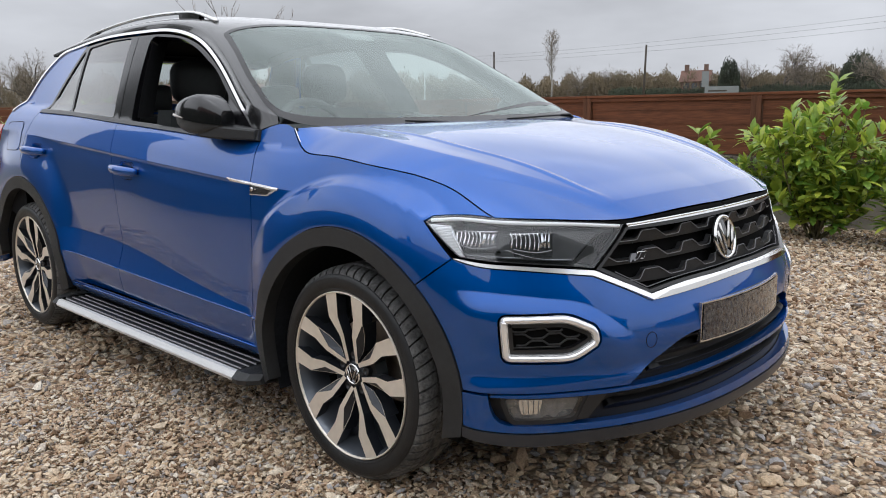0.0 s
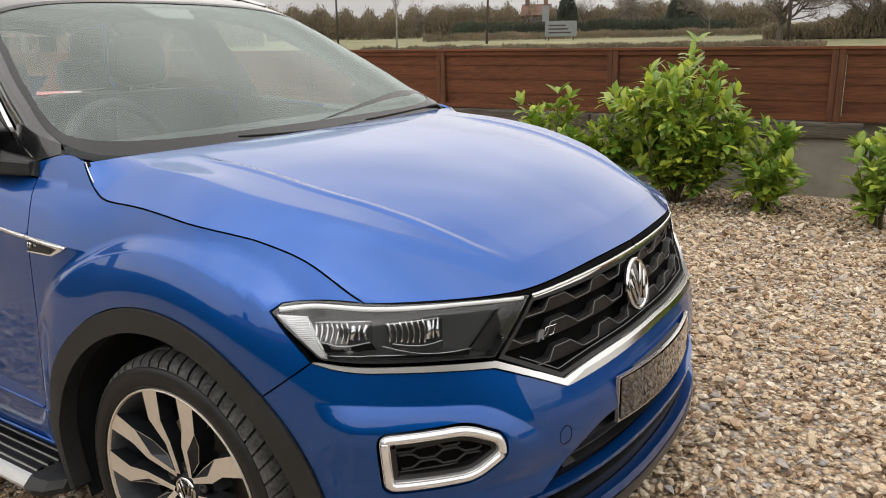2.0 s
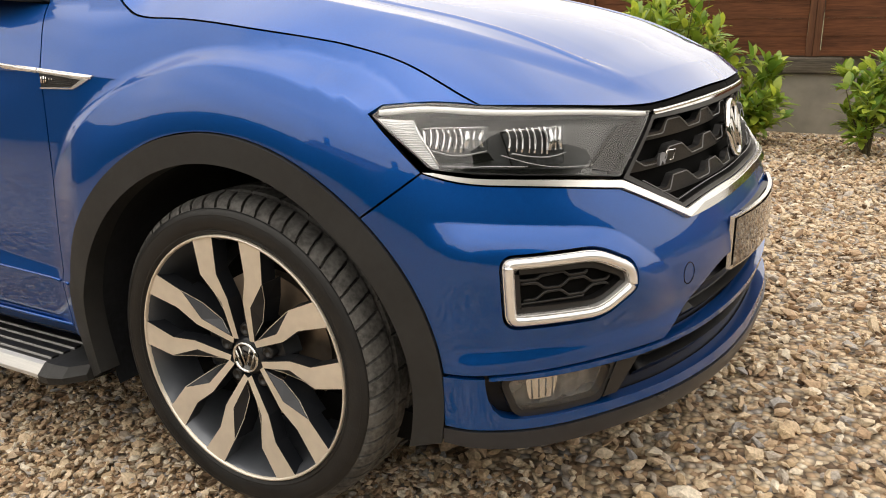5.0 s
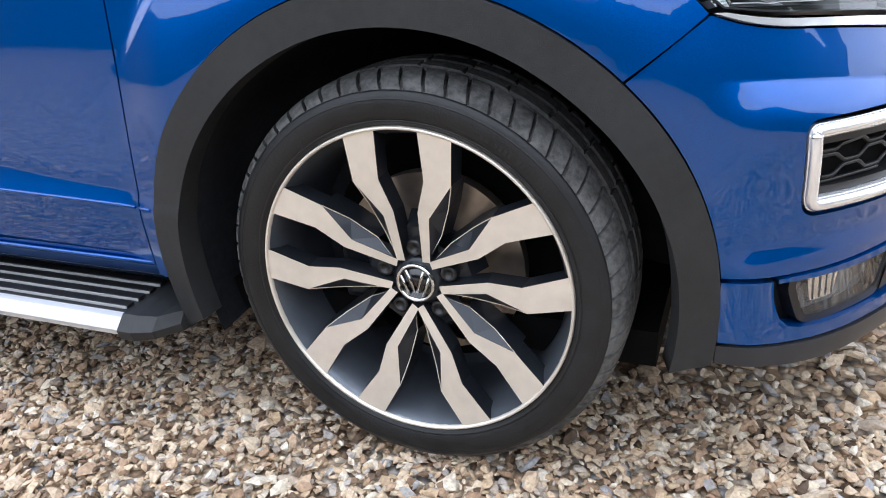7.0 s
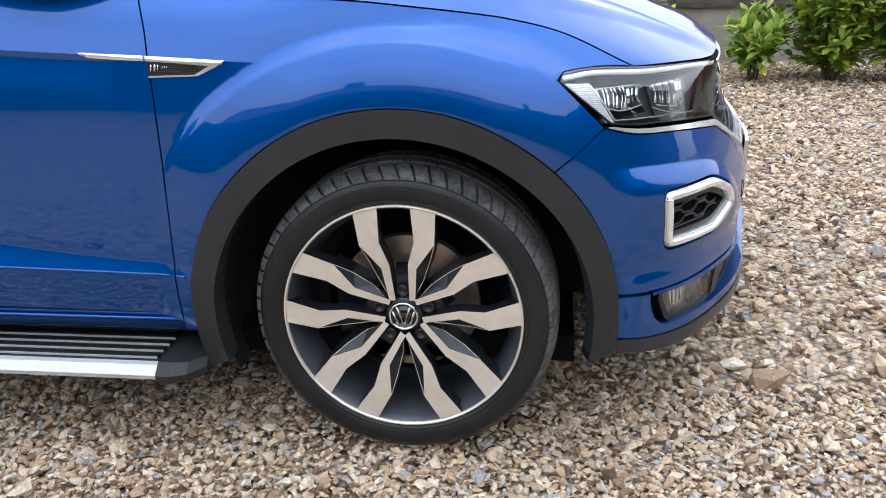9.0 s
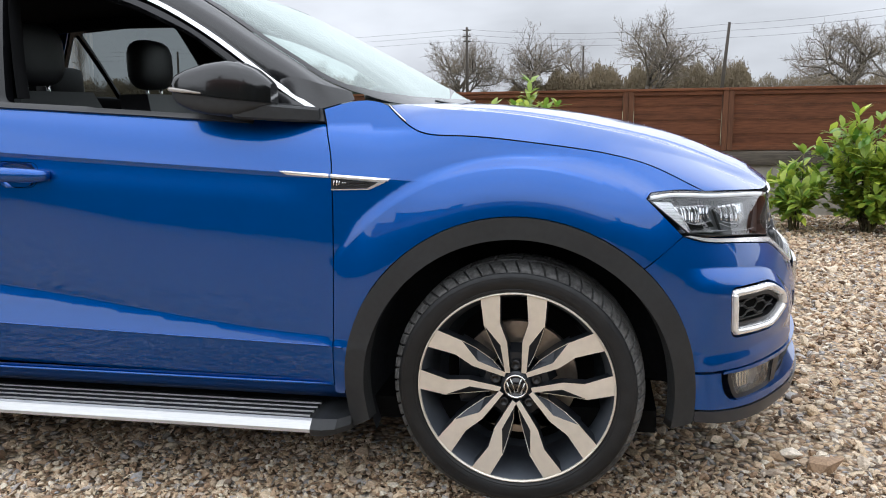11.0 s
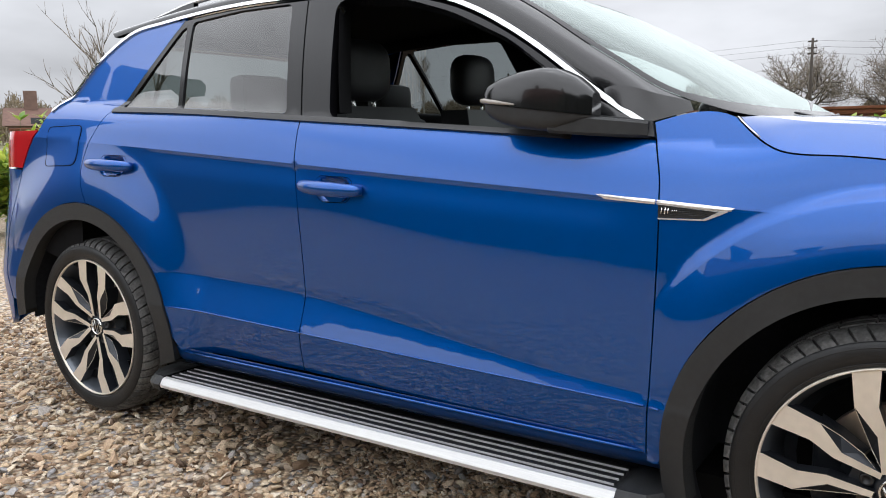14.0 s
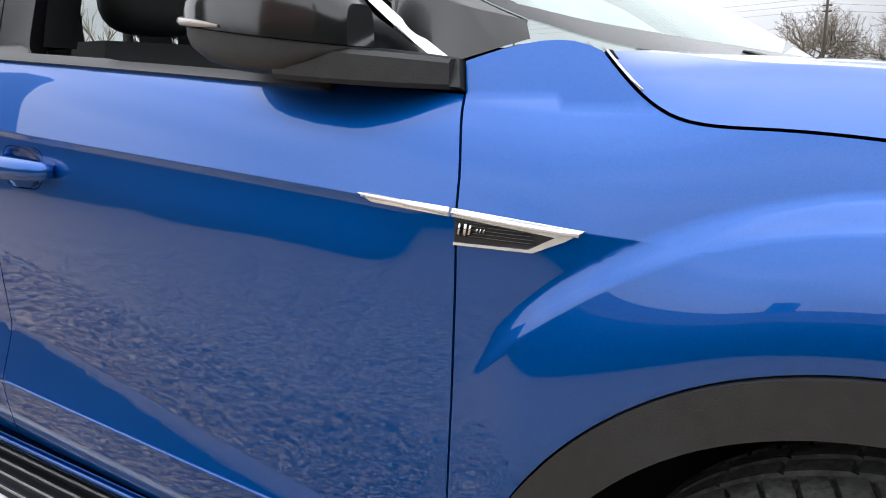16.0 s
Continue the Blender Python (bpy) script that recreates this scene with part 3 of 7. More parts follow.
LONG = np.arange(-2.95, 0.0, 0.018)
SHOULDER = pair([(x, float(shoulder(x))) for x in LONG if x < -0.02], 0.0012) + pair([(x, float(shoulder(x)) - 0.0105) for x in LONG if -2.34 < x < -0.5], 0.0025)
LOWER = pair([(x, float(lower(x))) for x in LONG if x < -0.02])
LOWER += [[(q, float(lower(q) + fold_height(q)) + o) for q in np.arange(-2.10, -0.46, 0.02)] for o in (-0.003, 0.003)]
CREASES = SHOULDER + LOWER
BLISTER = [arc(0.0, 0.335, r, 30, 165, 0.012) for r in (0.552, 0.560, 0.566, 0.573, 0.584, 0.597, 0.612, 0.630)]
SCOOP = pair([(q, float(scoop_line(q))) for q in np.arange(0.42, 0.90, 0.016)], 0.003)

HANDLES = ((-1.500, -1.278, 0.883), (-2.505, -2.283, 0.936))
CUPS = [rounded([(a + 0.050, z + 0.034), (b - 0.034, z + 0.030), (b - 0.044, z - 0.038), (a + 0.058, z - 0.038)], 0.030) for a, b, z in HANDLES]
front_door = both("front_door", body, ring(DOOR_F, flow((-0.483, 0.318), (-1.0, 0.330), (-1.530, 0.335)), DOOR_M[::-1], BELT_F), PAINT, car, inset=GAP, step=0.018, folds=CREASES, holes=[CUPS[0]])
rear_door = both("rear_door", body, ring(DOOR_M, flow((-1.530, 0.335), (-2.075, 0.325)), flow((-2.075, 0.325), (-2.125, 0.40)), arc(*RH, R_REAR, 8, 80), DOOR_R[::-1], BELT_R), PAINT, car, inset=GAP, step=0.018, folds=CREASES, holes=[CUPS[1]])
wing = ring(DOOR_F[::-1], flow((-0.501, 1.010), (-0.512, 1.048)), flow((-0.512, 1.048), (-0.47, 1.060), (-0.430, 1.068), (-0.36, 1.064), (-0.340, 1.056)), seam_line, flow((0.495, 0.832), (0.405, 0.838), (0.345, 0.836), (0.322, 0.831), (0.317, 0.824)),
            flow((0.317, 0.824), (0.408, 0.733)), flow((0.408, 0.733), (0.312, 0.661)), arc(*FH, R_FRONT, 46.3, 180), flow((-0.447, 0.335), (-0.455, 0.30), (-0.483, 0.300)))
both("front_wing", body, wing, PAINT, car, inset=GAP, step=0.012, folds=BLISTER + CREASES)
QUARTER = ring(DOOR_R, arc(*RH, R_REAR, 82, 172), flow((-3.06, 0.40), (-3.08, 0.62), (-3.03, 0.80), (-2.985, 0.915)), flow((-2.985, 0.915), (-2.932, 0.99), (-2.870, 1.060)), flow((-2.870, 1.060), (-2.83, 1.14)),
               flow((-2.83, 1.14), (-2.69, 1.322), (-2.565, 1.406), (-2.45, 1.425)), flow((-2.45, 1.425), (-2.262, 1.440)), flow((-2.262, 1.440), (-2.478, 1.126)))
both("quarter_panel", body, QUARTER, PAINT, car, inset=GAP, step=0.018, folds=CREASES)
both("fuel_flap", body, rounded([(-2.80, 1.068), (-2.60, 1.072), (-2.595, 0.935), (-2.80, 0.930)], [0.02, 0.03, 0.04, 0.02]), PAINT, car, lift=0.0015, skirt=0.004)
for m in (False, True):
    bead("fuel_flap_gap", body, rounded([(-2.803, 1.071), (-2.597, 1.075), (-2.592, 0.932), (-2.803, 0.927)], [0.02, 0.03, 0.04, 0.02]) , 0.0017, SHADOW_BLACK, car, mirror=m)
patch("bonnet", bonnet, ring(flow((0, -1), (0, 1), step=0.02), flow((0, 1), (1, 1), step=0.015), flow((1, 1), (1, -1), step=0.02), flow((1, -1), (0, -1), step=0.015)), PAINT, car, inset=0.003, step=0.018, sign=-1, skirt=0.02, folds=[[(u, s * (float(line(u)) + o)) for u in np.arange(0.03, 0.935, 0.018)] for s in (-1, 1) for line, o in ((ridge_t, -0.004), (ridge_t, 0.004), (crease_t, -0.034), (crease_t, -0.017), (crease_t, -0.004), (crease_t, 0.003), (crease_t, 0.012), (crease_t, 0.022))] + [[(u, t) for t in np.arange(-0.59, 0.60, 0.02)] for u in (0.937, 0.943)])

# the wing's top turns in under the glass, and the pillar's foot meets it
for s in (-1, 1):
    run = np.array(flow((-0.470, 1.0585), (-0.440, 1.0650), (-0.420, 1.0660), step=0.006))
    out_ = body(run[:, 0], run[:, 1])
    v, f = [], []
    for k, p in enumerate(out_):
        v += [(p[0], s * abs(p[1]), p[2]), (p[0] + 0.002, s * (abs(p[1]) - 0.012), p[2] + 0.0022), (p[0] + 0.004, s * (abs(p[1]) - 0.030), p[2] + 0.0025)]
        if k:
            f += [(3 * k - 3 + i, 3 * k + i, 3 * k + 1 + i, 3 * k - 2 + i) for i in range(2)]
    mesh_object("wing_flange", v, f, PAINT, car)
# the sill fold's fine raised edge, panel by panel
for q0, q1 in ((-2.095, -1.536), (-1.526, -0.487), (-0.474, -0.452)):
    for m in (False, True):
        bead("sill_fold_edge", body, [(q, float(lower(q))) for q in np.linspace(q0, q1, max(3, int((q1 - q0) / 0.03)))], 0.0028, PAINT, car, lift=0.0008, mirror=m, sides=6)
# added near-black sheets behind the gaps, standing in for the shade inside
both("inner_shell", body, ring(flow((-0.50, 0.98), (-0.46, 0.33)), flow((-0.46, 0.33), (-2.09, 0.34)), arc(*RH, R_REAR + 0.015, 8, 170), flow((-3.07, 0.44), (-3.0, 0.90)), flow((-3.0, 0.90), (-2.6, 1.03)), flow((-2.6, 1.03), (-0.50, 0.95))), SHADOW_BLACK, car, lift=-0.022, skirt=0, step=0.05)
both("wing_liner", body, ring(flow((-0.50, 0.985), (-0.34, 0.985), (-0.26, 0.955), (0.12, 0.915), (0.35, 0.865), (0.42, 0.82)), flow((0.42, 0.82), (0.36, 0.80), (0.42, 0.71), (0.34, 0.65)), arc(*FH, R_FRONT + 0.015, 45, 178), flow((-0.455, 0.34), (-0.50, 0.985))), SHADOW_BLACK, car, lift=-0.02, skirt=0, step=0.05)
bonnet_edge = [tuple(v) for v in np.array(seam_line)]
for m in (False, True):
    bead("bonnet_corner_seal", body, flow((-0.338, 1.057), (-0.316, 1.036), (-0.290, 1.014)), 0.0018, CHROME_DULL, car, lift=-0.003, mirror=m)
    # near-black beads sunk into the gaps stand in for their shade
    bead("bonnet_gap_seal", body, bonnet_edge, 0.007, SHADOW_BLACK, car, lift=-0.011, mirror=m)
    bead("lamp_gap_seal", body, [(q, float(front_z(q))) for q in np.linspace(0.40, NOSE_Q, 50)], 0.011, SHADOW_BLACK, car, lift=-0.012, mirror=m)

# wheel arches: plastic lips and liners
for cx, r in ((0.0, R_FRONT), (RH[0], R_REAR)):
    lo, hi = (-9, 196) if cx == 0 else (-14, 180)
    if cx == 0:
        outline = ring(arc(cx, 0.335, r - 0.001, lo, hi), arc(cx, 0.335, r - 0.055, hi - 2, lo - 3))
    else:
        outline = ring(arc(cx, 0.335, r - 0.001, lo + 8, hi), arc(cx, 0.335, r - 0.060, hi - 2, lo + 4))
    both("wheel_arch_trim", body, outline, PLASTIC, car, lift=0.007, skirt=0.045, step=0.016, label="matt black plastic wheel arch trim")
    for s in (-1, 1):
        v, f = [], []
        for k, a in enumerate(np.linspace(-9, 200 if cx == 0 else 181, 45)):
            c, sn = math.cos(radians(a)), math.sin(radians(a))
            for rr, y in ((r - 0.05, 0.885), (r - 0.04, 0.80), (r - 0.04, 0.60), (0.10, 0.58)):
                v.append((cx + rr * c, s * y, 0.335 + rr * sn))
            if k:
                f += [(4 * k - 4 + i, 4 * k + i, 4 * k + i + 1, 4 * k - 3 + i) for i in range(3)]
        mesh_object("wheel_arch_liner", v, f, LINER, car)

# ---- nose ----
def mirrored(run):
    return [(2 * NOSE_Q - q, z) for q, z in run[::-1]]


def across(run):
    return [(2 * NOSE_Q - q, z) for q, z in run]


V_LINE = flow((0.408, 0.733), (0.440, 0.722), (0.478, 0.713), (0.56, 0.704), (0.655, 0.694), (0.783, 0.678)) + flow((0.783, 0.678), (0.889, 0.639), (0.996, 0.600))[1:] + flow((0.996, 0.600), (1.33, 0.609), (NOSE_Q, 0.612))[1:]
LOW_LINE = flow((0.4425, 0.393), (0.52, 0.391), (0.69, 0.390), (0.905, 0.386))
INTAKE = flow((0.905, 0.386), (0.965, 0.424), (1.03, 0.452), (1.12, 0.484), (1.22, 0.496), (1.35, 0.499), (NOSE_Q, 0.500))
half = arc(*FH, R_FRONT, 46.3, 8)
bump_out = ring(V_LINE, mirrored(V_LINE), across(half), across(LOW_LINE + INTAKE[1:]), (LOW_LINE + INTAKE[1:])[::-1], half[::-1])
FOG = [(0.541, 0.594), (0.715, 0.592), (0.797, 0.557), (0.807, 0.514), (0.732, 0.469), (0.549, 0.475)]
FOG_R = [0.018, 0.03, 0.02, 0.02, 0.03, 0.022]
fog_out = rounded(FOG, FOG_R)
fog_left = mirrored(fog_out)
patch("front_bumper", body, bump_out, PAINT, car, holes=[shrink(fog_out, -0.004), shrink(fog_left, -0.004)], inset=GAP, step=0.012, skirt=0.03, folds=SCOOP + [mirrored(f) for f in SCOOP])
fog_in = shrink(fog_out, 0.019)
fog_deep = shrink(fog_out, 0.030)
for m in (False, True):
    sur = patch("fog_lamp_surround", body, fog_out, TRIM_BRIGHT, car, holes=[fog_in], step=0.012, lift=-0.002, skirt=0.02, mirror=m, label="bright chrome fog lamp surround")
    loop = shrink(fog_out, 0.0095)
    bead("surround_bead", body, loop + loop[:2], 0.0088, TRIM_BRIGHT, sur, lift=-0.001, mirror=m, sides=10)
    patch("fog_grille_frame", body, shrink(fog_in, 0.001), PLASTIC_SMOOTH, car, holes=[fog_deep], step=0.015, lift=-0.010, skirt=0.03, mirror=m)
    # near-black sheet behind the mesh stands for the shade in its openings
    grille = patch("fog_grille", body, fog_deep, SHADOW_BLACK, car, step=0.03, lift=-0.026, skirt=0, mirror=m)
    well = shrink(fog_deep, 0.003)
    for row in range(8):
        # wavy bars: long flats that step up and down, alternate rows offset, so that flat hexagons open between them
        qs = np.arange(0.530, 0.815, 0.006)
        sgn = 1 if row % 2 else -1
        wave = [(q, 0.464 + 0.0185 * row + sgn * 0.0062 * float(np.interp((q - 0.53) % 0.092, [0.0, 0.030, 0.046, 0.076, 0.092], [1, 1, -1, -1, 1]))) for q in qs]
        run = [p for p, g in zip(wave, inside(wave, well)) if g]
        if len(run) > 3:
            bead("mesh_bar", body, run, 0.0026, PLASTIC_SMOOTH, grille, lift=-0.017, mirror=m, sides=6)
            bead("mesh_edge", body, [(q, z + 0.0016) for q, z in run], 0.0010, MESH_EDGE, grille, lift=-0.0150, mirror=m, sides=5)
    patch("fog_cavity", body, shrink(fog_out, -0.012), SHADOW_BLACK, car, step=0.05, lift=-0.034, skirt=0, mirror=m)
    bead("tow_cover_gap", body, [(0.983 + 0.021 * math.cos(a), 0.499 + 0.021 * math.sin(a)) for a in np.linspace(0, 2 * math.pi, 26)], 0.0010, SHADOW_BLACK, car, mirror=m)

def leaning(z_top, lean):
    """The nose's skin, falling back below z_top."""
    def skin(q, z):
        d = np.maximum(z_top - np.asarray(z, float), 0) * lean
        q = np.asarray(q, float)
        turn = (np.minimum(q, 2 * NOSE_Q - q) - X0) / 0.9
        k = np.stack([np.sin(turn) * d, -np.cos(turn) * d * np.where(q > NOSE_Q, -1, 1), 0 * d], -1)
        return body(q, z) - k
    return skin


# chrome line under the lamps and round the grille's foot
V_TOP = flow((0.424, 0.7335), (0.470, 0.7245), (0.56, 0.7155), (0.655, 0.7070), (0.787, 0.6920)) + flow((0.787, 0.6920), (0.889, 0.6535), (0.988, 0.617))[1:] + flow((0.988, 0.617), (1.06, 0.625), (1.36, 0.633), (NOSE_Q, 0.635))[1:]
patch("chrome_nose_strip", leaning(0.645, -0.14), ring(V_TOP, mirrored(V_TOP), across(V_LINE), V_LINE[::-1]), TRIM_BRIGHT, car, inset=0.001, step=0.012, lift=0.005, skirt=0.012, label="chrome strip under headlamps and grille")
# darker overlay on the strip's lower half imitates a dark reflection in chrome
foot_lo = [(q, z + 0.0005) for q, z in V_LINE if q > 0.985]
foot_hi = [(q, z + 0.0005 + 0.013 * min(1.0, (q - 0.985) / 0.09)) for q, z in foot_lo]
patch("nose_strip_foot", leaning(0.645, -0.10), ring(foot_hi, mirrored(foot_hi), across(foot_lo), foot_lo[::-1]), DARKENED_CHROME, car, step=0.012, lift=0.0075, skirt=0.006)
TOP_LO = flow((0.913, 0.793), (1.10, 0.7955), (NOSE_Q, 0.7975))
TOP_HI = flow((0.907, 0.801), (1.10, 0.8055), (NOSE_Q, 0.8080))
patch("chrome_grille_strip", body, ring(TOP_HI, mirrored(TOP_HI), across(TOP_LO), TOP_LO[::-1]), CHROME, car, step=0.02, lift=0.003, skirt=0.012)

for m in (False, True):
    bead("grille_strip_bead", body, [(q, z - 0.0032) for q, z in TOP_HI], 0.0036, CHROME, car, lift=0.003, mirror=m, sides=8)
# radiator grille
G_LOW = flow((0.797, 0.694), (0.893, 0.656), (0.990, 0.618)) + flow((0.990, 0.618), (1.06, 0.625), (1.36, 0.633), (NOSE_Q, 0.635))[1:]
G_SIDE = flow((0.797, 0.694), (0.912, 0.795))
G_TOP = flow((0.912, 0.795), (1.10, 0.7950), (NOSE_Q, 0.797))
g_out = ring(G_SIDE + G_TOP[1:], mirrored(G_SIDE + G_TOP[1:]), across(G_LOW), G_LOW[::-1])
# set-back near-black sheet: the shade behind the bars, put into its colour
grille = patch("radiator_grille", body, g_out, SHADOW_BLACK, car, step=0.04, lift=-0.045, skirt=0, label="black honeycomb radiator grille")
patch("grille_frame", body, g_out, PLASTIC_SMOOTH, grille, holes=[shrink(g_out, 0.009)], step=0.02, lift=-0.002, skirt=0.045)


def grille_edge(z):
    """Where the grille's side edge lies at height z."""
    return float(np.interp(z, [0.618, 0.656, 0.694, 0.795], [0.990, 0.893, 0.797, 0.912]))


def hexagon_line(q):
    """Height of the comb's edge along the grille: low, a steep rise, high, then a gentle fall."""
    return 0.0115 * float(np.interp((q - 0.985) % 0.235, [0.0, 0.072, 0.125, 0.212, 0.235], [1, 1, -1, -1, 1]))


for m in (False, True):
    # sloping bars whose upper edges step up and down under a thin grey wire; a second wire caps each cell
    for z0 in (0.768, 0.718, 0.668):
        e = grille_edge(z0 - 0.018) + 0.010
        qs = np.arange(e, NOSE_Q, 0.0085)
        wave = [(q, z0 + 0.004 * float(ramp(1.0, 1.4, q)) + hexagon_line(q)) for q in qs]
        low = [(a, z0 - 0.025) for a, _ in wave]
        bar = patch("grille_bar", leaning(z0 + 0.012, 0.40), ring(wave, low[::-1]), GRILLE_BLACK, grille, step=0.012, lift=-0.009, skirt=0.014, mirror=m)
        bead("grille_wire", body, wave, 0.0013, GRILLE_WIRE, bar, lift=-0.008, mirror=m, sides=5)
        cap = [(q, z0 - 0.030 - 0.55 * hexagon_line(q + 0.02)) for q in qs if q > grille_edge(z0 - 0.035) + 0.02]
        runs, run = [], []
        for q, z in cap:
            if hexagon_line(q + 0.02) < 0.004:
                run.append((q, z))
            elif run:
                runs.append(run)
                run = []
        for run in runs + [run]:
            if len(run) > 3:
                bead("cell_wire", leaning(z0 + 0.012, 0.75), run, 0.0009, GRILLE_WIRE, bar, lift=-0.009, mirror=m, sides=5)
    foot = [(q, z + 0.017) for q, z in G_LOW if q > 0.86]
    bead("grille_wire", body, foot, 0.0014, GRILLE_WIRE, grille, lift=-0.010, mirror=m, sides=5)


def badge_disc(name, axis_m, r, parent):
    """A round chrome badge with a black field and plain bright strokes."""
    v, f = lathe([(0.0001, 0.004), (r * 0.86, 0.004), (r * 0.87, 0.0)], 40)
    place = lambda vs: [axis_m @ Vector(p) for p in vs]
    b = mesh_object(name, place(v), f, BLACK_GLOSS, parent)
    v, f = lathe([(r * 0.84, 0.002), (r * 0.88, 0.008), (r * 0.97, 0.008), (r, 0.002), (r * 0.99, -0.004)], 48)
    mesh_object("badge_ring", place(v), f, CHROME, b)
    for pts in (((-0.46, 0.66), (-0.04, -0.50)), ((0.46, 0.66), (0.04, -0.50)), ((-0.74, 0.34), (-0.36, -0.68)), ((0.74, 0.34), (0.36, -0.68))):
        (x0, z0), (x1, z1) = pts
        v, f = tube([(x0 * r, 0.005, z0 * r), (x1 * r, 0.005, z1 * r)], r * 0.085, 6)
        mesh_object("badge_stroke", place(v), f, DARKENED_CHROME, b)
    return b


badge_disc("front_badge", Matrix.Translation((0.744, -0.036, 0.719)) @ Euler((0, radians(-12), 0)).to_matrix().to_4x4() @ Euler((0, 0, radians(-90))).to_matrix().to_4x4(), 0.067, car)
# small emblem on the grille's right half: a bright slanted block beside an open slanted frame
bead("emblem_frame", body, [(0.946, 0.718), (0.950, 0.7245), (0.990, 0.7235), (0.976, 0.7065), (0.960, 0.7070)], 0.0012, CHROME_DULL, grille, lift=0.002, sides=5)
patch("emblem_block", body, rounded([(0.924, 0.7225), (0.943, 0.7230), (0.946, 0.7165), (0.938, 0.7120), (0.941, 0.7025), (0.934, 0.7020), (0.929, 0.7090), (0.922, 0.7015), (0.914, 0.7010)], 0.003, step=0.004), GRILLE_WIRE, grille, step=0.01, lift=0.002, skirt=0.006)

# lower nose: lip, intake, lamps
LIP_T = flow((0.4425, 0.391), (0.515, 0.388)) + flow((0.515, 0.388), (0.522, 0.345), (0.540, 0.318), (0.58, 0.309), (0.70, 0.306), (0.90, 0.304))[1:] + flow((0.90, 0.304), (1.2, 0.304), (NOSE_Q, 0.305))[1:]
LIP_B = flow((0.445, 0.297), (0.54, 0.289), (0.75, 0.284), (1.1, 0.280), (NOSE_Q, 0.278))
patch("bumper_lip", body, ring(LIP_T, mirrored(LIP_T), across(LIP_B), LIP_B[::-1]), PAINT, car, inset=GAP, step=0.014, lift=0.003, skirt=0.03)
BLADE_T = flow((0.52, 0.389), (0.69, 0.388), (0.905, 0.384), (1.2, 0.386), (NOSE_Q, 0.388))
BLADE_B = flow((0.52, 0.383), (0.69, 0.378), (0.905, 0.374), (1.2, 0.375), (NOSE_Q, 0.376))
patch("bumper_blade", body, ring(BLADE_T, mirrored(BLADE_T), across(BLADE_B), BLADE_B[::-1]), PAINT, car, step=0.02, lift=0.004, skirt=0.03)
SPL_T = flow((0.445, 0.295), (0.54, 0.287), (0.75, 0.282), (1.1, 0.278), (NOSE_Q, 0.276))
SPL_B = flow((0.445, 0.268), (0.54, 0.256), (0.75, 0.250), (1.1, 0.246), (NOSE_Q, 0.246))
patch("splitter", body, ring(SPL_T, mirrored(SPL_T), across(SPL_B), SPL_B[::-1]), SATIN_GREY, car, step=0.016, lift=0.006, skirt=0.10, label="satin dark grey plastic splitter")
low_open = ring(flow((0.50, 0.392), (NOSE_Q, 0.392)), mirrored(flow((0.50, 0.392), (NOSE_Q, 0.392))), across(flow((0.52, 0.30), (NOSE_Q, 0.298))), flow((0.52, 0.30), (NOSE_Q, 0.298))[::-1])
patch("lower_intake", body, low_open, INTAKE_BLACK, car, step=0.03, lift=-0.030, skirt=0)
up_open = ring(INTAKE, mirrored(INTAKE), across(flow((0.90, 0.380), (NOSE_Q, 0.380))), flow((0.90, 0.380), (NOSE_Q, 0.380))[::-1])
patch("upper_intake", body, shrink(up_open, -0.01), INTAKE_BLACK, car, step=0.03, lift=-0.035, skirt=0)
for z0, q0, w, lf in ((0.357, 0.87, 0.0050, -0.012), (0.325, 0.83, 0.0120, -0.010), (0.404, 0.98, 0.0060, -0.012), (0.436, 1.04, 0.0085, -0.014), (0.468, 1.10, 0.0060, -0.016)):
    qs = np.linspace(q0, NOSE_Q, 40)
    hi, lo = [(q, z0 + w * min(1, (q - q0) / 0.06)) for q in qs], [(q, z0 - w) for q in qs]
    patch("intake_slat", leaning(z0 + w, 1.0), ring(hi, mirrored(hi), across(lo), lo[::-1]), INTAKE_BLACK, car, step=0.03, lift=lf, skirt=0.02)
for m in (False, True):
    fl = rounded([(0.552, 0.376), (0.765, 0.370), (0.735, 0.318), (0.575, 0.318)], 0.015)
    lamp = patch("fog_lamp", body, fl, FOG_GREY, car, step=0.02, lift=-0.028, skirt=0, mirror=m)
    patch("fog_lamp_lens", body, fl, LENS_GLASS, lamp, step=0.02, lift=-0.008, skirt=0.0, mirror=m).visible_shadow = False
    patch("fog_reflector", body, rounded([(0.590, 0.368), (0.655, 0.366), (0.645, 0.330), (0.598, 0.330)], 0.008), CHROME_DULL, lamp, step=0.012, lift=-0.020, skirt=0.008, mirror=m)
    for k in range(4):
        bead("fog_reflector_rib", body, flow((0.604 + 0.013 * k, 0.332), (0.602 + 0.014 * k, 0.365)), 0.0012, FOG_GREY, lamp, lift=-0.0195, mirror=m, sides=5)
    patch("fog_lamp_bezel", body, shrink(fl, -0.012), PLASTIC_SMOOTH, car, holes=[fl], step=0.02, lift=-0.006, skirt=0.025, mirror=m)
    patch("fog_lamp_vane", body, [(0.775, 0.374), (0.835, 0.373), (0.775, 0.312), (0.742, 0.312)], PLASTIC_SMOOTH, car, step=0.02, lift=-0.004, skirt=0.025, mirror=m)

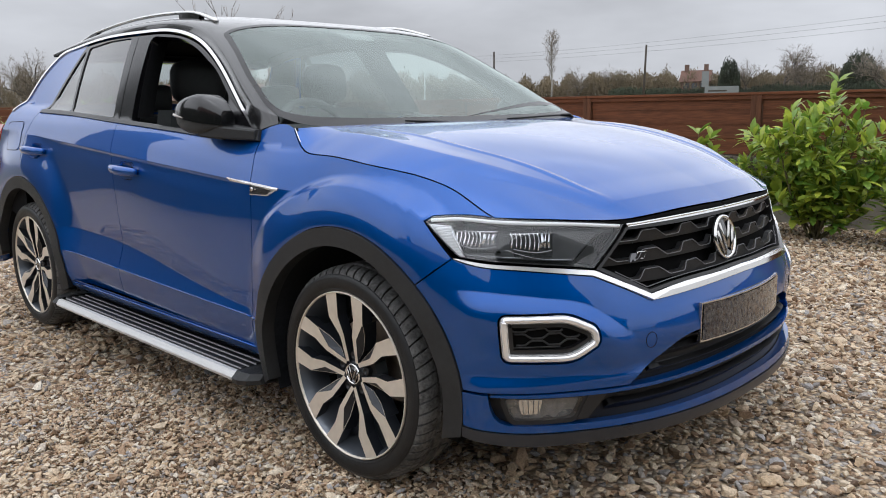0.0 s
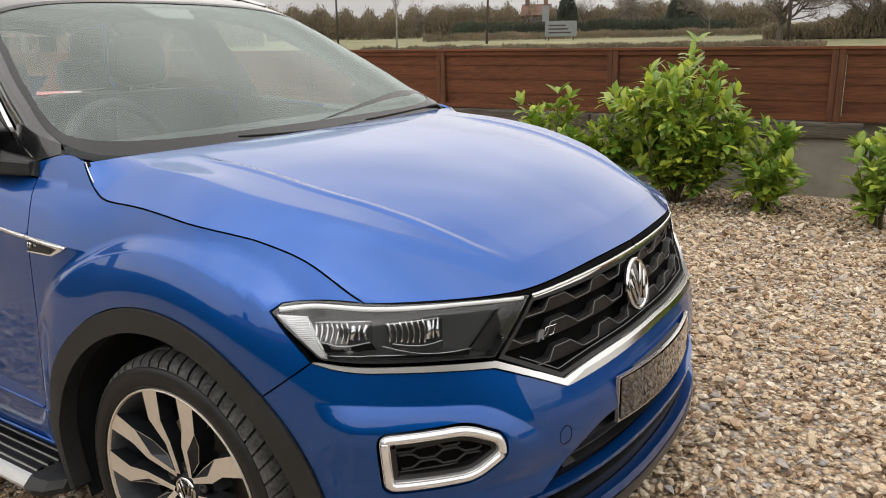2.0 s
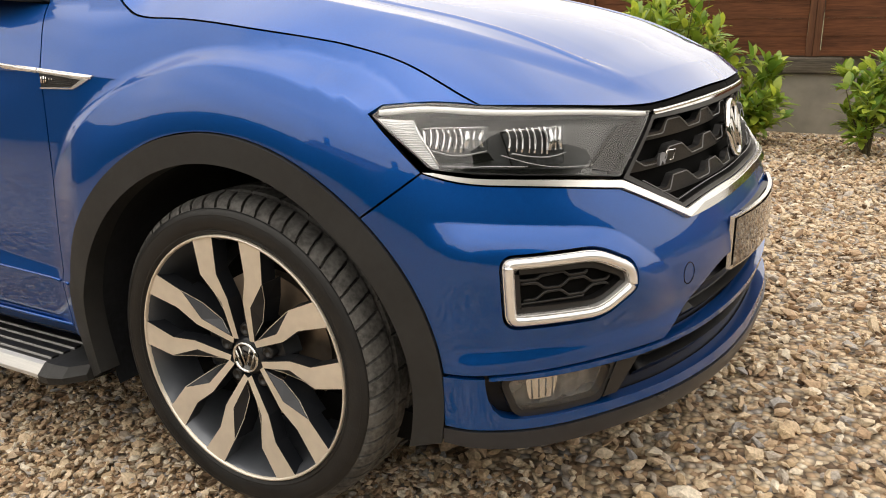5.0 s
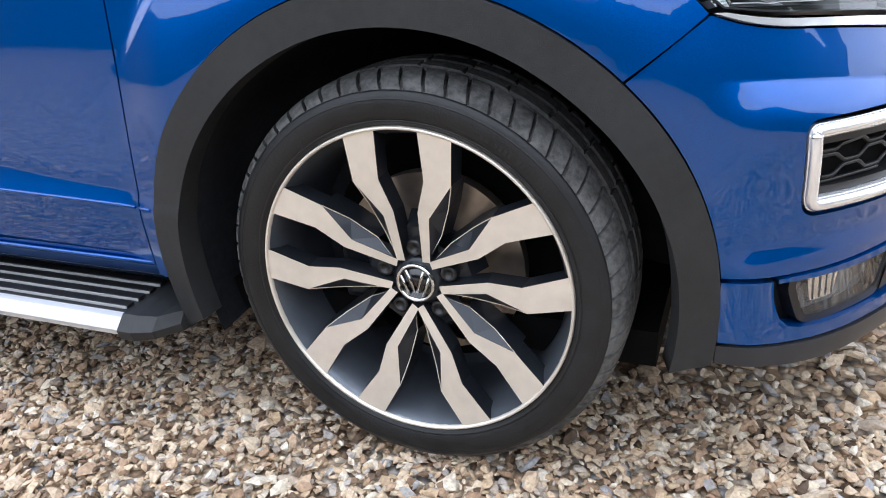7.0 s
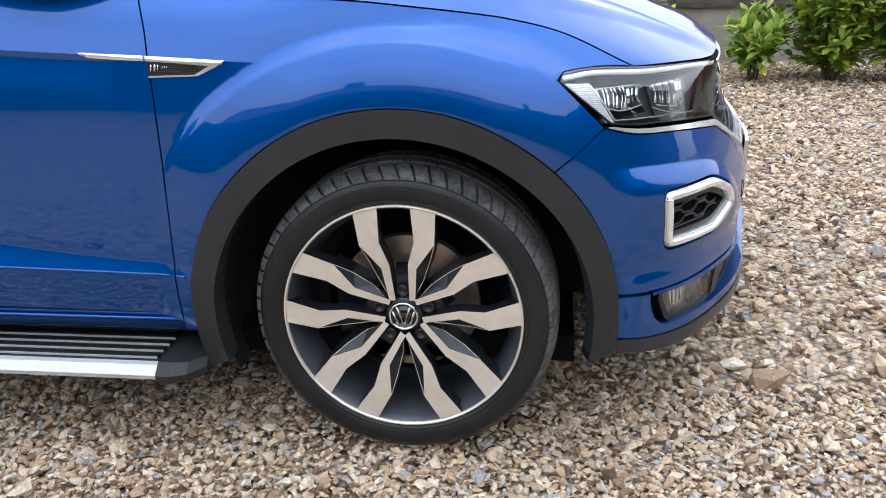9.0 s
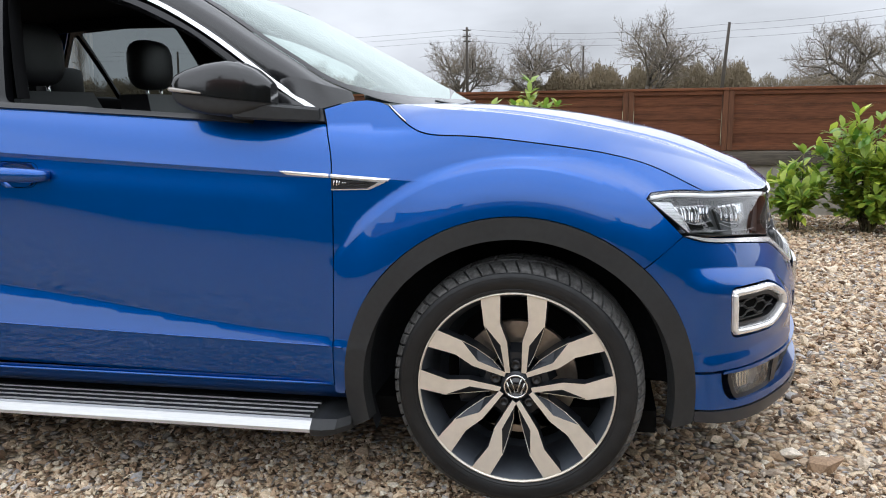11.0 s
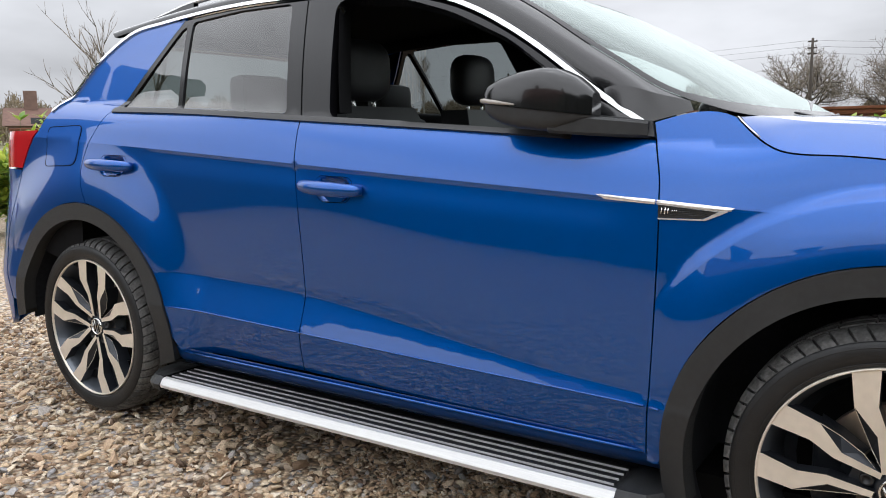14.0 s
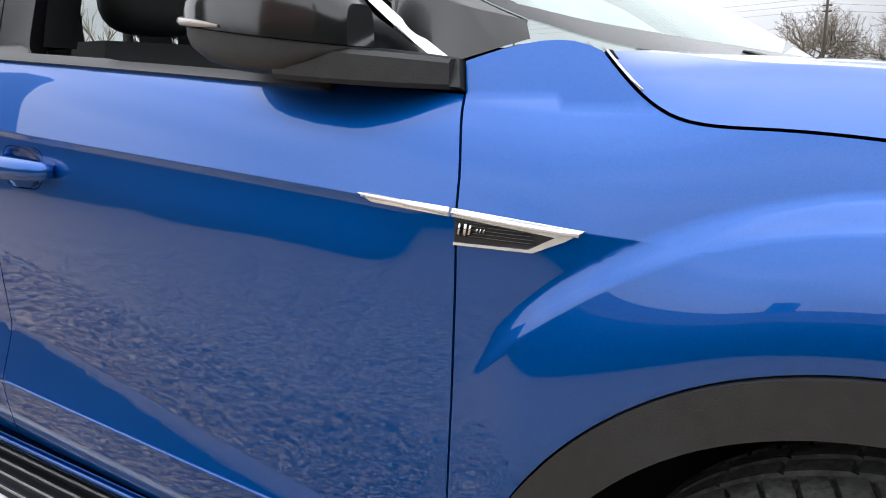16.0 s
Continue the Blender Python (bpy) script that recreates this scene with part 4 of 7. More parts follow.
# number plate
px, py = 0.817, -0.021
plate = mesh_object("number_plate_body", *(lambda n: ([(px + 0.016 - 0.030 * (abs(y) / 0.26) ** 2 + dx, y + py, z) for dx in (0.0, -0.009) for z in (0.458, 0.571) for y in np.linspace(-0.262, 0.262, n)],
        [(i, i + 1, n + i + 1, n + i) for i in range(n - 1)] + [(2 * n + i + 1, 2 * n + i, 3 * n + i, 3 * n + i + 1) for i in range(n - 1)] + [(n + i, n + i + 1, 3 * n + i + 1, 3 * n + i) for i in range(n - 1)] + [(i + 1, i, 2 * n + i, 2 * n + i + 1) for i in range(n - 1)] + [(0, n, 3 * n, 2 * n), (n - 1, 3 * n - 1, 4 * n - 1, 2 * n - 1)]))(13), CHROME_DULL, car, smooth=False)
plate.name = "number_plate"
n = 13
mesh_object("plate_face", [(px + 0.0185 - 0.030 * (abs(y) / 0.26) ** 2, y + py, z) for z in (0.463, 0.566) for y in np.linspace(-0.257, 0.257, n)], [(i, i + 1, n + i + 1, n + i) for i in range(n - 1)], PLATE_DARK, plate, "dark glossy blank plate face")
pb = mesh_object("plate_bracket", [(px + x, y + py, z) for x in (-0.06, 0.000) for y in (-0.17, 0.17) for z in (0.46, 0.565)], [(0, 1, 3, 2), (4, 6, 7, 5), (0, 2, 6, 4), (1, 5, 7, 3), (0, 4, 5, 1), (2, 3, 7, 6)], PLASTIC_SMOOTH, plate, smooth=False)

# ---- headlamps ----
LAMP = [(0.320, 0.8220), (0.3225, 0.8310), (0.345, 0.8375), (0.405, 0.8390), (0.495, 0.8330), (0.66, 0.8225), (0.903, 0.8015), (0.788, 0.697), (0.655, 0.713), (0.56, 0.721), (0.470, 0.730), (0.424, 0.737)]
lamp_out = ring(flow(*LAMP[:7]), flow(LAMP[6], LAMP[7]), flow(*LAMP[7:]), flow(LAMP[11], LAMP[0]))
for m in (False, True):
    hl = patch("headlamp", body, lamp_out, LAMP_GREY, car, inset=0.004, step=0.02, lift=-0.036, skirt=0, mirror=m, label="clear-lensed LED headlamp with dark grey housing")
    patch("headlamp_rim", body, shrink(lamp_out, 0.001), PLASTIC_SMOOTH, hl, holes=[shrink(lamp_out, 0.0032)], step=0.015, lift=-0.002, skirt=0.036, mirror=m)
    patch("headlamp_lens", body, shrink(lamp_out, 0.001), LENS_GLASS, hl, step=0.015, lift=0.0, skirt=0.0, mirror=m).visible_shadow = False
    strip = flow((0.330, 0.8285), (0.400, 0.831), (0.491, 0.8255), (0.664, 0.8170), (0.884, 0.7990))
    bead("daylight_strip", body, strip, 0.0050, WHITE_GUIDE, hl, lift=-0.006, mirror=m, sides=8)
    patch("indicator_panel", body, [(0.328, 0.822), (0.386, 0.8165), (0.437, 0.7385), (0.419, 0.7415)], PANEL_FROST, hl, step=0.02, lift=-0.009, skirt=0.02, mirror=m, label="ribbed frosted white indicator panel")
    for k in range(20):
        z = 0.7440 + 0.0038 * k
        qa, qb = 0.4140 - (z - 0.7440) * 1.08, 0.4355 - (z - 0.7405) * 0.66
        bead("indicator_rib", body, flow((qa + 0.0015, z), (qb - 0.0015, z)), 0.0012, WHITE_GUIDE, hl, lift=-0.008, mirror=m, sides=5)
    bead("indicator_edge", body, flow((0.386, 0.816), (0.4365, 0.7425)), 0.0016, REFLECTOR, hl, lift=-0.007, mirror=m, sides=5)
    for q0, q1, q2, zt, zb in ((0.404, 0.464, 0.514, 0.807, 0.764), (0.549, 0.622, 0.667, 0.798, 0.751)):
        # projector: a dark bowl with curved bright fins and a clear block
        bowl = patch("projector_bowl", body, rounded([(q0 - 0.006, zt + 0.004), (q2 + 0.004, zt + 0.002), (q2 + 0.008, zb - 0.018), (q0 + 0.020, zb - 0.016)], 0.006), LAMP_MID, hl, step=0.014, lift=-0.028, skirt=0.010, mirror=m)
        for k in range(7):
            w = k / 6
            qa = q0 + (q1 - q0) * w
            zz = zb + 0.010 * (1 - w)
            fin = [(qa + 0.006 * t + 0.004 * math.sin(math.pi * t), zt + (zz - zt) * t) for t in np.linspace(0, 1, 7)]
            bead("reflector_fin", body, fin, 0.0017 if k % 2 else 0.0026, REFLECTOR, bowl, lift=-0.016 + 0.003 * (k % 2), mirror=m, sides=5)
        lens = patch("projector_lens", body, rounded([(q1 + 0.007, zt), (q2, zt), (q2 - 0.001, zb + 0.004), (q1 + 0.012, zb)], 0.007), LENS_GLASS, bowl, step=0.01, lift=-0.012, skirt=0.012, mirror=m, label="clear projector block")
        for k in range(3):
            qa = q1 + 0.014 + (q2 - q1 - 0.022) * k / 2
            bead("lens_facet", body, [(qa, zt - 0.004), (qa + 0.003 - 0.003 * k, (zt + zb) / 2), (qa, zb + 0.006)], (0.0052, 0.0026, 0.0040)[k], REFLECTOR, lens, lift=-0.018, mirror=m, sides=6)
        bead("projector_shelf", body, flow((q0 + 0.012, zb + 0.006), ((q1 + q2) / 2, zb - 0.004), (q2 + 0.001, zb)), 0.0014, FIN_GREY, bowl, lift=-0.016, mirror=m)
        bead("projector_hood", body, flow((q0 - 0.004, zt + 0.003), (q2, zt + 0.002)), 0.0016, REFLECTOR, bowl, lift=-0.020, mirror=m)
    patch("projector_base", body, [(0.424, 0.770), (0.470, 0.760), (0.519, 0.761), (0.530, 0.748), (0.429, 0.749)], SHADOW_BLACK, hl, step=0.02, lift=-0.020, skirt=0.02, mirror=m)
    bead("light_guide", body, flow((0.438, 0.7435), (0.588, 0.7335)), 0.0011, FIN_GREY, hl, lift=-0.012, mirror=m)
    bead("light_guide", body, flow((0.540, 0.755), (0.619, 0.7325), (0.733, 0.7245)), 0.0010, FIN_GREY, hl, lift=-0.012, mirror=m)
    patch("lamp_divider", body, [(0.738, 0.719), (0.796, 0.709), (0.892, 0.789), (0.826, 0.786), (0.800, 0.768)], GRILLE_BLACK, hl, step=0.02, lift=-0.026, skirt=0.02, mirror=m)
    patch("lamp_floor", body, [(0.440, 0.741), (0.470, 0.733), (0.56, 0.724), (0.655, 0.717), (0.735, 0.711), (0.738, 0.720), (0.619, 0.728)], BLACK_GLOSS, hl, step=0.02, lift=-0.024, skirt=0.02, mirror=m)


# ---- glass, roof and pillars ----
WS_T = across_t(0.94)
HEAD = flow((-1.055, 0.0), (-1.045, 0.45), (-1.015, 0.80), (-0.985, WS_T))
PILLAR_IN = flow((-0.985, WS_T), (-0.80, across_t(0.952)), (-0.60, across_t(0.962)), (-0.440, across_t(0.940)))
COWL = flow((-0.440, across_t(0.940)), (-0.385, across_t(0.90)), (-0.305, 0.70), (-0.272, 0.35), (-0.262, 0.0))


def flip(run):
    return [(a, -b) for a, b in run[::-1]]


screen_out = ring(HEAD, PILLAR_IN, COWL, flip(COWL), flip(PILLAR_IN), flip(HEAD))
ws = patch("windscreen", top, screen_out, SCREEN_GLASS, car, step=0.03, skirt=0, sign=-1)
ws.visible_shadow = False
frit = [(a - 0.060 + 0.018 * abs(b), b * 0.985) for a, b in COWL]
patch("windscreen_frit", top, ring(COWL, flip(COWL), flip(frit), frit[::-1]), FRIT, car, step=0.03, lift=0.0018, skirt=0, sign=-1)
patch("sensor_cover", top, rounded([(-1.04, -0.16), (-1.04, 0.16), (-0.93, 0.10), (-0.93, -0.10)], 0.02), BLACK_GLOSS, car, step=0.02, lift=-0.008, skirt=0.03, sign=-1)
EDGE = 1.392
CUT = flow((-0.640, EDGE), (-0.535, 1.13), (-0.44, across_t(0.942)), step=0.01)
for sgn in (-1, 1):
    inner = [(a + 0.010, b - 0.055) for a, b in PILLAR_IN]
    run = [(a, sgn * b) for a, b in ring(PILLAR_IN, inner[::-1])]
    patch("windscreen_side_border", top, run, FRIT, ws, step=0.03, lift=0.0018, skirt=0, sign=-1)
head_in = [(a + 0.022, b) for a, b in HEAD]
patch("windscreen_top_border", top, ring(HEAD, head_in[::-1], flip(head_in[::-1]), flip(HEAD)), FRIT, ws, step=0.03, lift=0.0018, skirt=0, sign=-1)
roof_full = ring(flow((-2.66, -EDGE), (-2.72, -0.5), (-2.74, 0.0), (-2.72, 0.5), (-2.66, EDGE)), flow((-2.66, EDGE), (-0.640, EDGE), step=0.03), CUT, PILLAR_IN[::-1], HEAD[::-1],
                 flip(HEAD[::-1]), flip(PILLAR_IN[::-1]), flip(CUT), flow((-0.640, -EDGE), (-2.66, -EDGE), step=0.03))
# the pillar's foot: from the roof skin's lower edge down to the wing
edge_run = np.array(CUT)
hem = np.array(top(edge_run[:, 0], edge_run[:, 1]))
low_run = np.array([(q, float(np.interp(q, [-0.61, -0.545, -0.514, -0.470, -0.432, -0.40], [1.045, 1.046, 1.0497, 1.0610, 1.0700, 1.0700]))) for q in np.linspace(-0.610, -0.430, len(hem))])
base = np.array(body(low_run[:, 0], low_run[:, 1]))
for s in (-1, 1):
    v, k_ = [], 6
    for a_, b_ in zip(hem, base):
        for w in np.linspace(-0.04, 1, k_):
            v.append((a_[0] + (b_[0] - a_[0]) * w, s * (abs(a_[1]) + (abs(b_[1]) - abs(a_[1])) * w + 0.0015), a_[2] + (b_[2] - a_[2]) * w))
    mesh_object("pillar_foot", v, [(k_ * r + c, k_ * r + c + 1, k_ * r + k_ + c + 1, k_ * r + k_ + c) for r in range(len(hem) - 1) for c in range(k_ - 1)], ROOF_BLACK, car)
roof = patch("roof", top, roof_full, ROOF_BLACK, car, step=0.025, skirt=0.02, sign=-1, label="gloss black roof with pillars")
patch("headlining", top, ring(flow((-2.66, -1.39), (-2.70, 0.0), (-2.66, 1.39)), flow((-2.66, 1.39), (-0.98, 1.39)), flow((-0.98, 1.39), (-0.965, 1.0), (-1.01, 0.8), (-1.04, 0.0), (-1.01, -0.8), (-0.965, -1.0), (-0.98, -1.39)), flow((-0.98, -1.39), (-2.66, -1.39))), HEADLINER, car, step=0.06, lift=-0.026, skirt=0, sign=-1)
# roof rails
for s in (-1, 1):
    xs = np.linspace(-2.52, -1.12, 40)
    lift = 0.016 * ramp(-2.54, -2.30, xs) * (1 - ramp(-1.36, -1.12, xs)) + 0.005
    base = top(xs, 0 * xs + across_t(0.895))
    pts = [(x, s * abs(p[1]), p[2] + h) for x, p, h in zip(xs, base, lift)]
    v, f = tube(pts, [0.010] * 40, 8, squash=0.8)
    rail = mesh_object("roof_rail", v, f, CHROME_DULL, car, label="satin silver roof rail with black feet")
    for x0, x1 in ((-2.53, -2.30), (-1.44, -1.26)):
        xs2 = np.linspace(x0, x1, 8)
        b2 = top(xs2, 0 * xs2 + across_t(0.895))
        hh = np.interp(xs2, xs, lift)
        v = [(x, s * (abs(p[1]) + o), p[2] + k * h) for x, p, h in zip(xs2, b2, hh) for o, k in ((-0.012, -0.1), (0.012, -0.1), (0.010, 0.9), (-0.010, 0.9))]
        f = [(4 * i + k, 4 * i + (k + 1) % 4, 4 * i + 4 + (k + 1) % 4, 4 * i + 4 + k) for i in range(7) for k in range(4)]
        mesh_object("rail_foot", v, f, BLACK_GLOSS, rail, smooth=False)
# spoiler over the tailgate
sp = [(x, y, z) for x, z in ((-2.62, 1.46), (-2.78, 1.428), (-2.83, 1.408), (-2.80, 1.392), (-2.62, 1.400)) for y in np.linspace(-0.57, 0.57, 13)]
sp = [(x + 0.10 * (y / 0.57) ** 4, y, z - 0.030 * (y / 0.57) ** 4) for x, y, z in sp]
mesh_object("roof_spoiler", sp, [(13 * r + i, 13 * r + i + 1, 13 * ((r + 1) % 5) + i + 1, 13 * ((r + 1) % 5) + i) for r in range(5) for i in range(12)] + [tuple(13 * r for r in range(5)), tuple(13 * r + 12 for r in range(5))], ROOF_BLACK, car, label="gloss black roof spoiler")

# chrome line along the roof edge and down the rear pillar
CH_F = [(-0.528, 1.048), (-0.59, 1.084), (-0.694, 1.151), (-0.827, 1.240), (-0.95, 1.312), (-1.101, 1.382), (-1.277, 1.431), (-1.435, 1.453), (-1.645, 1.460), (-1.97, 1.464), (-2.20, 1.456), (-2.31, 1.448)]
CH_R = [(-2.31, 1.448), (-2.45, 1.434), (-2.558, 1.415), (-2.635, 1.368), (-2.69, 1.322), (-2.76, 1.232), (-2.83, 1.135)]
for m in (False, True):
    up = flow(*CH_F, step=0.03)
    patch("chrome_roof_strip", body, ring(up, [(q - 0.005, z - 0.0105) if q > -1.2 else (q, z - 0.0120) for q, z in up[::-1]]), CHROME, car, step=0.03, lift=0.006, skirt=0.012, mirror=m, label="chrome strip along the roof line")
    up = flow(*CH_R, step=0.03)
    patch("chrome_pillar_strip", body, ring(up, [(q + 0.009, z - 0.0105) for q, z in up[::-1]]), CHROME, car, step=0.03, lift=0.006, skirt=0.012, mirror=m)

# window frames, panes
F_OUT = ring(flow((-0.515, 1.013), (-1.0, 1.046), (-1.548, 1.080)), flow((-1.548, 1.080), (-1.662, 1.440)), [(q, z - 0.020) for q, z in flow(*CH_F[:9][::-1], step=0.03)])
F_HOLE = rounded([(-0.715, 1.031), (-1.442, 1.077), (-1.545, 1.430), (-1.29, 1.405), (-1.12, 1.352), (-0.92, 1.262), (-0.775, 1.165)], [0.02, 0.03, 0.05, 0.05, 0.05, 0.05, 0.02])
R_OUT = ring(flow((-1.550, 1.080), (-2.0, 1.109), (-2.478, 1.128)), flow((-2.478, 1.128), (-2.268, 1.430)), [(q, z - 0.020) for q, z in flow(*CH_F[8:][::-1], step=0.03)], flow((-1.664, 1.440), (-1.550, 1.080)))
R_GLASS = rounded([(-1.612, 1.093), (-2.118, 1.122), (-2.212, 1.420), (-1.97, 1.436), (-1.728, 1.434)], 0.02)
Q_GLASS = rounded([(-2.142, 1.123), (-2.440, 1.136), (-2.262, 1.395), (-2.240, 1.408)], 0.012)
for m in (False, True):
    patch("front_window_frame", body, F_OUT, PILLAR_GLOSS, car, holes=[F_HOLE], inset=0.0015, step=0.025, lift=0.001, skirt=0.035, mirror=m)
    patch("rear_window_frame", body, R_OUT, PILLAR_GLOSS, car, holes=[R_GLASS, Q_GLASS], inset=0.0015, step=0.025, lift=0.001, skirt=0.012, mirror=m)
    patch("rear_window", body, shrink(R_GLASS, -0.004), PRIVACY_GLASS, car, step=0.05, lift=-0.004, skirt=0, mirror=m, label="dark privacy glass").visible_shadow = False
    patch("quarter_window", body, shrink(Q_GLASS, -0.004), PRIVACY_GLASS, car, step=0.05, lift=-0.004, skirt=0, mirror=m, label="dark privacy glass").visible_shadow = False
    sill = flow((-0.70, 1.026), (-1.0, 1.047), (-1.548, 1.082)) + flow((-1.552, 1.082), (-2.0, 1.110), (-2.470, 1.130))[1:]
    patch("window_sill_seal", body, ring(sill, [(q, z - 0.014) for q, z in sill[::-1]]), PLASTIC_SMOOTH, car, step=0.04, lift=0.006, skirt=0.012, mirror=m)
# far side front pane is up; the near one is wound down
patch("front_window", body, shrink(F_HOLE, -0.004), SIDE_GLASS, car, step=0.05, lift=-0.006, skirt=0, mirror=True).visible_shadow = False

# ---- tail ----
for m in (False, True):
    patch("tail_lamp", body, ring(flow((-2.874, 1.060), (-2.936, 0.99), (-2.985, 0.918)), flow((-2.985, 0.918), (-3.45, 0.93)), flow((-3.45, 0.93), (-3.45, 1.05)), flow((-3.45, 1.05), (-2.874, 1.060))), RED_LENS, car, step=0.03, lift=0.002, skirt=0.03, mirror=m, label="red tail lamp lens")
rb = flow((-3.062, 0.40), (-3.085, 0.62), (-3.03, 0.80), (-2.988, 0.912)) + flow((-2.988, 0.912), (-3.45, 0.926))[1:] + flow((-3.45, 0.926), (TAIL_Q, 0.93))[1:]
mt = [(2 * TAIL_Q - q, z) for q, z in rb[::-1]]
lowr = flow((-3.062, 0.40), (-3.08, 0.33), (-3.4, 0.30), (TAIL_Q, 0.30))
patch("rear_bumper", body, ring(rb, mt, [(2 * TAIL_Q - q, z) for q, z in lowr], lowr[::-1]), PAINT, car, step=0.035, inset=GAP, skirt=0.02)
tail = [(x, y, z) for x, z in ((-2.70, 1.405), (-2.98, 1.16), (-3.20, 1.06), (-3.30, 0.95), (-3.33, 0.90)) for y in np.linspace(-1, 1, 13)]
wid = {1.405: 0.56, 1.16: 0.66, 1.06: 0.70, 0.95: 0.74, 0.90: 0.76}
mesh_object("tailgate", [(x + 0.10 * y**4, y * wid[z], z) for x, y, z in tail], [(13 * r + i, 13 * r + i + 1, 13 * (r + 1) + i + 1, 13 * (r + 1) + i) for r in (1, 2, 3) for i in range(12)], PAINT, car)
rs = mesh_object("rear_screen", [(x + 0.10 * y**4, y * wid[z], z) for x, y, z in tail[:26]], [(i, i + 1, 13 + i + 1, 13 + i) for i in range(12)], SIDE_GLASS, car)
rs.visible_shadow = False
bm = box(bmesh.new(), -3.0, 0.36, -0.80, 0.80, 0.20, 0.26)
part("underbody", bm, SHADOW_BLACK, car)
bm = box(bmesh.new(), -0.36, 0.50, -0.56, 0.56, 0.26, 0.76)
part("engine_bay", bm, SHADOW_BLACK, car)
# sills below the doors
for s in (-1, 1):
    v = [(x, s * y, z) for x in np.linspace(-0.46, -2.10, 12) for y, z in ((0.892, 0.335), (0.882, 0.300), (0.855, 0.272), (0.78, 0.262))]
    mesh_object("sill", v, [(4 * i + k, 4 * i + k + 1, 4 * i + 5 + k, 4 * i + 4 + k) for i in range(11) for k in range(3)], PAINT, car)
    # body-coloured rod added to draw the glossy highlight line along the sill
    v, f = tube([(x, s * 0.893, 0.322) for x in np.linspace(-0.49, -2.06, 10)], 0.0045, 6)
    mesh_object("sill_highlight", v, f, PAINT, car)

# ---- cowl, wipers ----
v, f = [], []
for t in np.linspace(-0.95, 0.95, 31):
    a = bonnet(np.array(0.0), np.array(t))
    b = top(np.array(-0.262 - 0.100 * abs(t) ** 2.2), np.array(math.copysign(across_t(abs(t) * 0.98), t)))
    v += [(a[0] + 0.005, a[1], a[2] - 0.020), ((a[0] + b[0]) / 2, (a[1] + b[1]) / 2, min(a[2], b[2]) - 0.030), (b[0] - 0.02, b[1], b[2] - 0.012)]
f = [(3 * i + k, 3 * i + k + 1, 3 * i + 4 + k, 3 * i + 3 + k) for i in range(30) for k in range(2)]
mesh_object("cowl_panel", v, f, PLASTIC, car, label="black plastic cowl below the windscreen")
for t0, t1 in ((-0.90, -0.25), (-0.20, 0.42)):
    pts = []
    for t in np.linspace(t0, t1, 14):
        w = (t - t0) / (t1 - t0)
        p = top(np.array(-0.282 - 0.012 * w - 0.09 * abs(t) ** 2.0), np.array(math.copysign(across_t(abs(t) * 0.95), t)))
        pts.append((p[0] + 0.004, p[1], p[2] + 0.001))
    v, f = tube(pts, [0.004] * 13 + [0.002], 6)
    w = mesh_object("wiper", v, f, PLASTIC_SMOOTH, car)
    q = bonnet(np.array(0.0), np.array(t0))
    v, f = tube([(q[0] - 0.015, q[1], q[2] - 0.010), (q[0] - 0.022, q[1] + 0.02, q[2] - 0.004), (pts[1][0] + 0.003, pts[1][1], pts[1][2] + 0.004), pts[3]], [0.011, 0.009, 0.007, 0.004], 8)
    mesh_object("wiper_arm", v, f, PLASTIC_SMOOTH, w)

# ---- door mirrors, handles, side trim ----
MIRROR_ROWS = ((-0.886, 0.842, 0.914, 1.084, 1.124), (-0.880, 0.836, 0.923, 1.073, 1.135), (-0.868, 0.832, 0.930, 1.063, 1.142), (-0.835, 0.829, 0.938, 1.048, 1.154), (-0.785, 0.827, 0.944, 1.037, 1.166), (-0.730, 0.827, 0.942, 1.031, 1.172), (-0.698, 0.828, 0.936, 1.033, 1.167), (-0.662, 0.832, 0.922, 1.047, 1.149), (-0.636, 0.838, 0.905, 1.057, 1.127), (-0.624, 0.842, 0.893, 1.060, 1.114))


def mirror_seam(x):
    """Height of the line between the mirror's cap and its base."""
    return 1.0655 - 0.124 * (x + 0.627)


def mirror_shell(s, rows):
    """Lofts squarish sections (x, y inside, y outside, z low, z high) and parts them at the seam: the cap's and the base's mesh."""
    n, halves = 16, []
    for sign in (1, -1):
        v, f = [], []
        for x, yi, yo, zl, zh in rows:
            seam = mirror_seam(x)
            cy, ry, rz = (yi + yo) / 2, (yo - yi) / 2, (zh - seam if sign > 0 else max(0.003, seam - zl - 0.0014))
            for k in range(n + 1):
                w = math.pi * k / n
                c, sn = math.cos(w), math.sin(w)
                tuck = 0.0 if sign > 0 else 0.004
                v.append((x, s * (cy + (ry - tuck) * math.copysign(abs(c) ** (0.42 if sign > 0 else 0.40), c)), seam - (0 if sign > 0 else 0.0014) + sign * rz * sn ** 0.52))
        m = n + 1
        for r in range(len(rows) - 1):
            f += [(m * r + k, m * r + k + 1, m * r + m + k + 1, m * r + m + k) for k in range(n)]
        f += [tuple(range(m)), tuple(range(m * (len(rows) - 1), m * len(rows)))[::-1]]
        halves.append((v, f))
    return halves


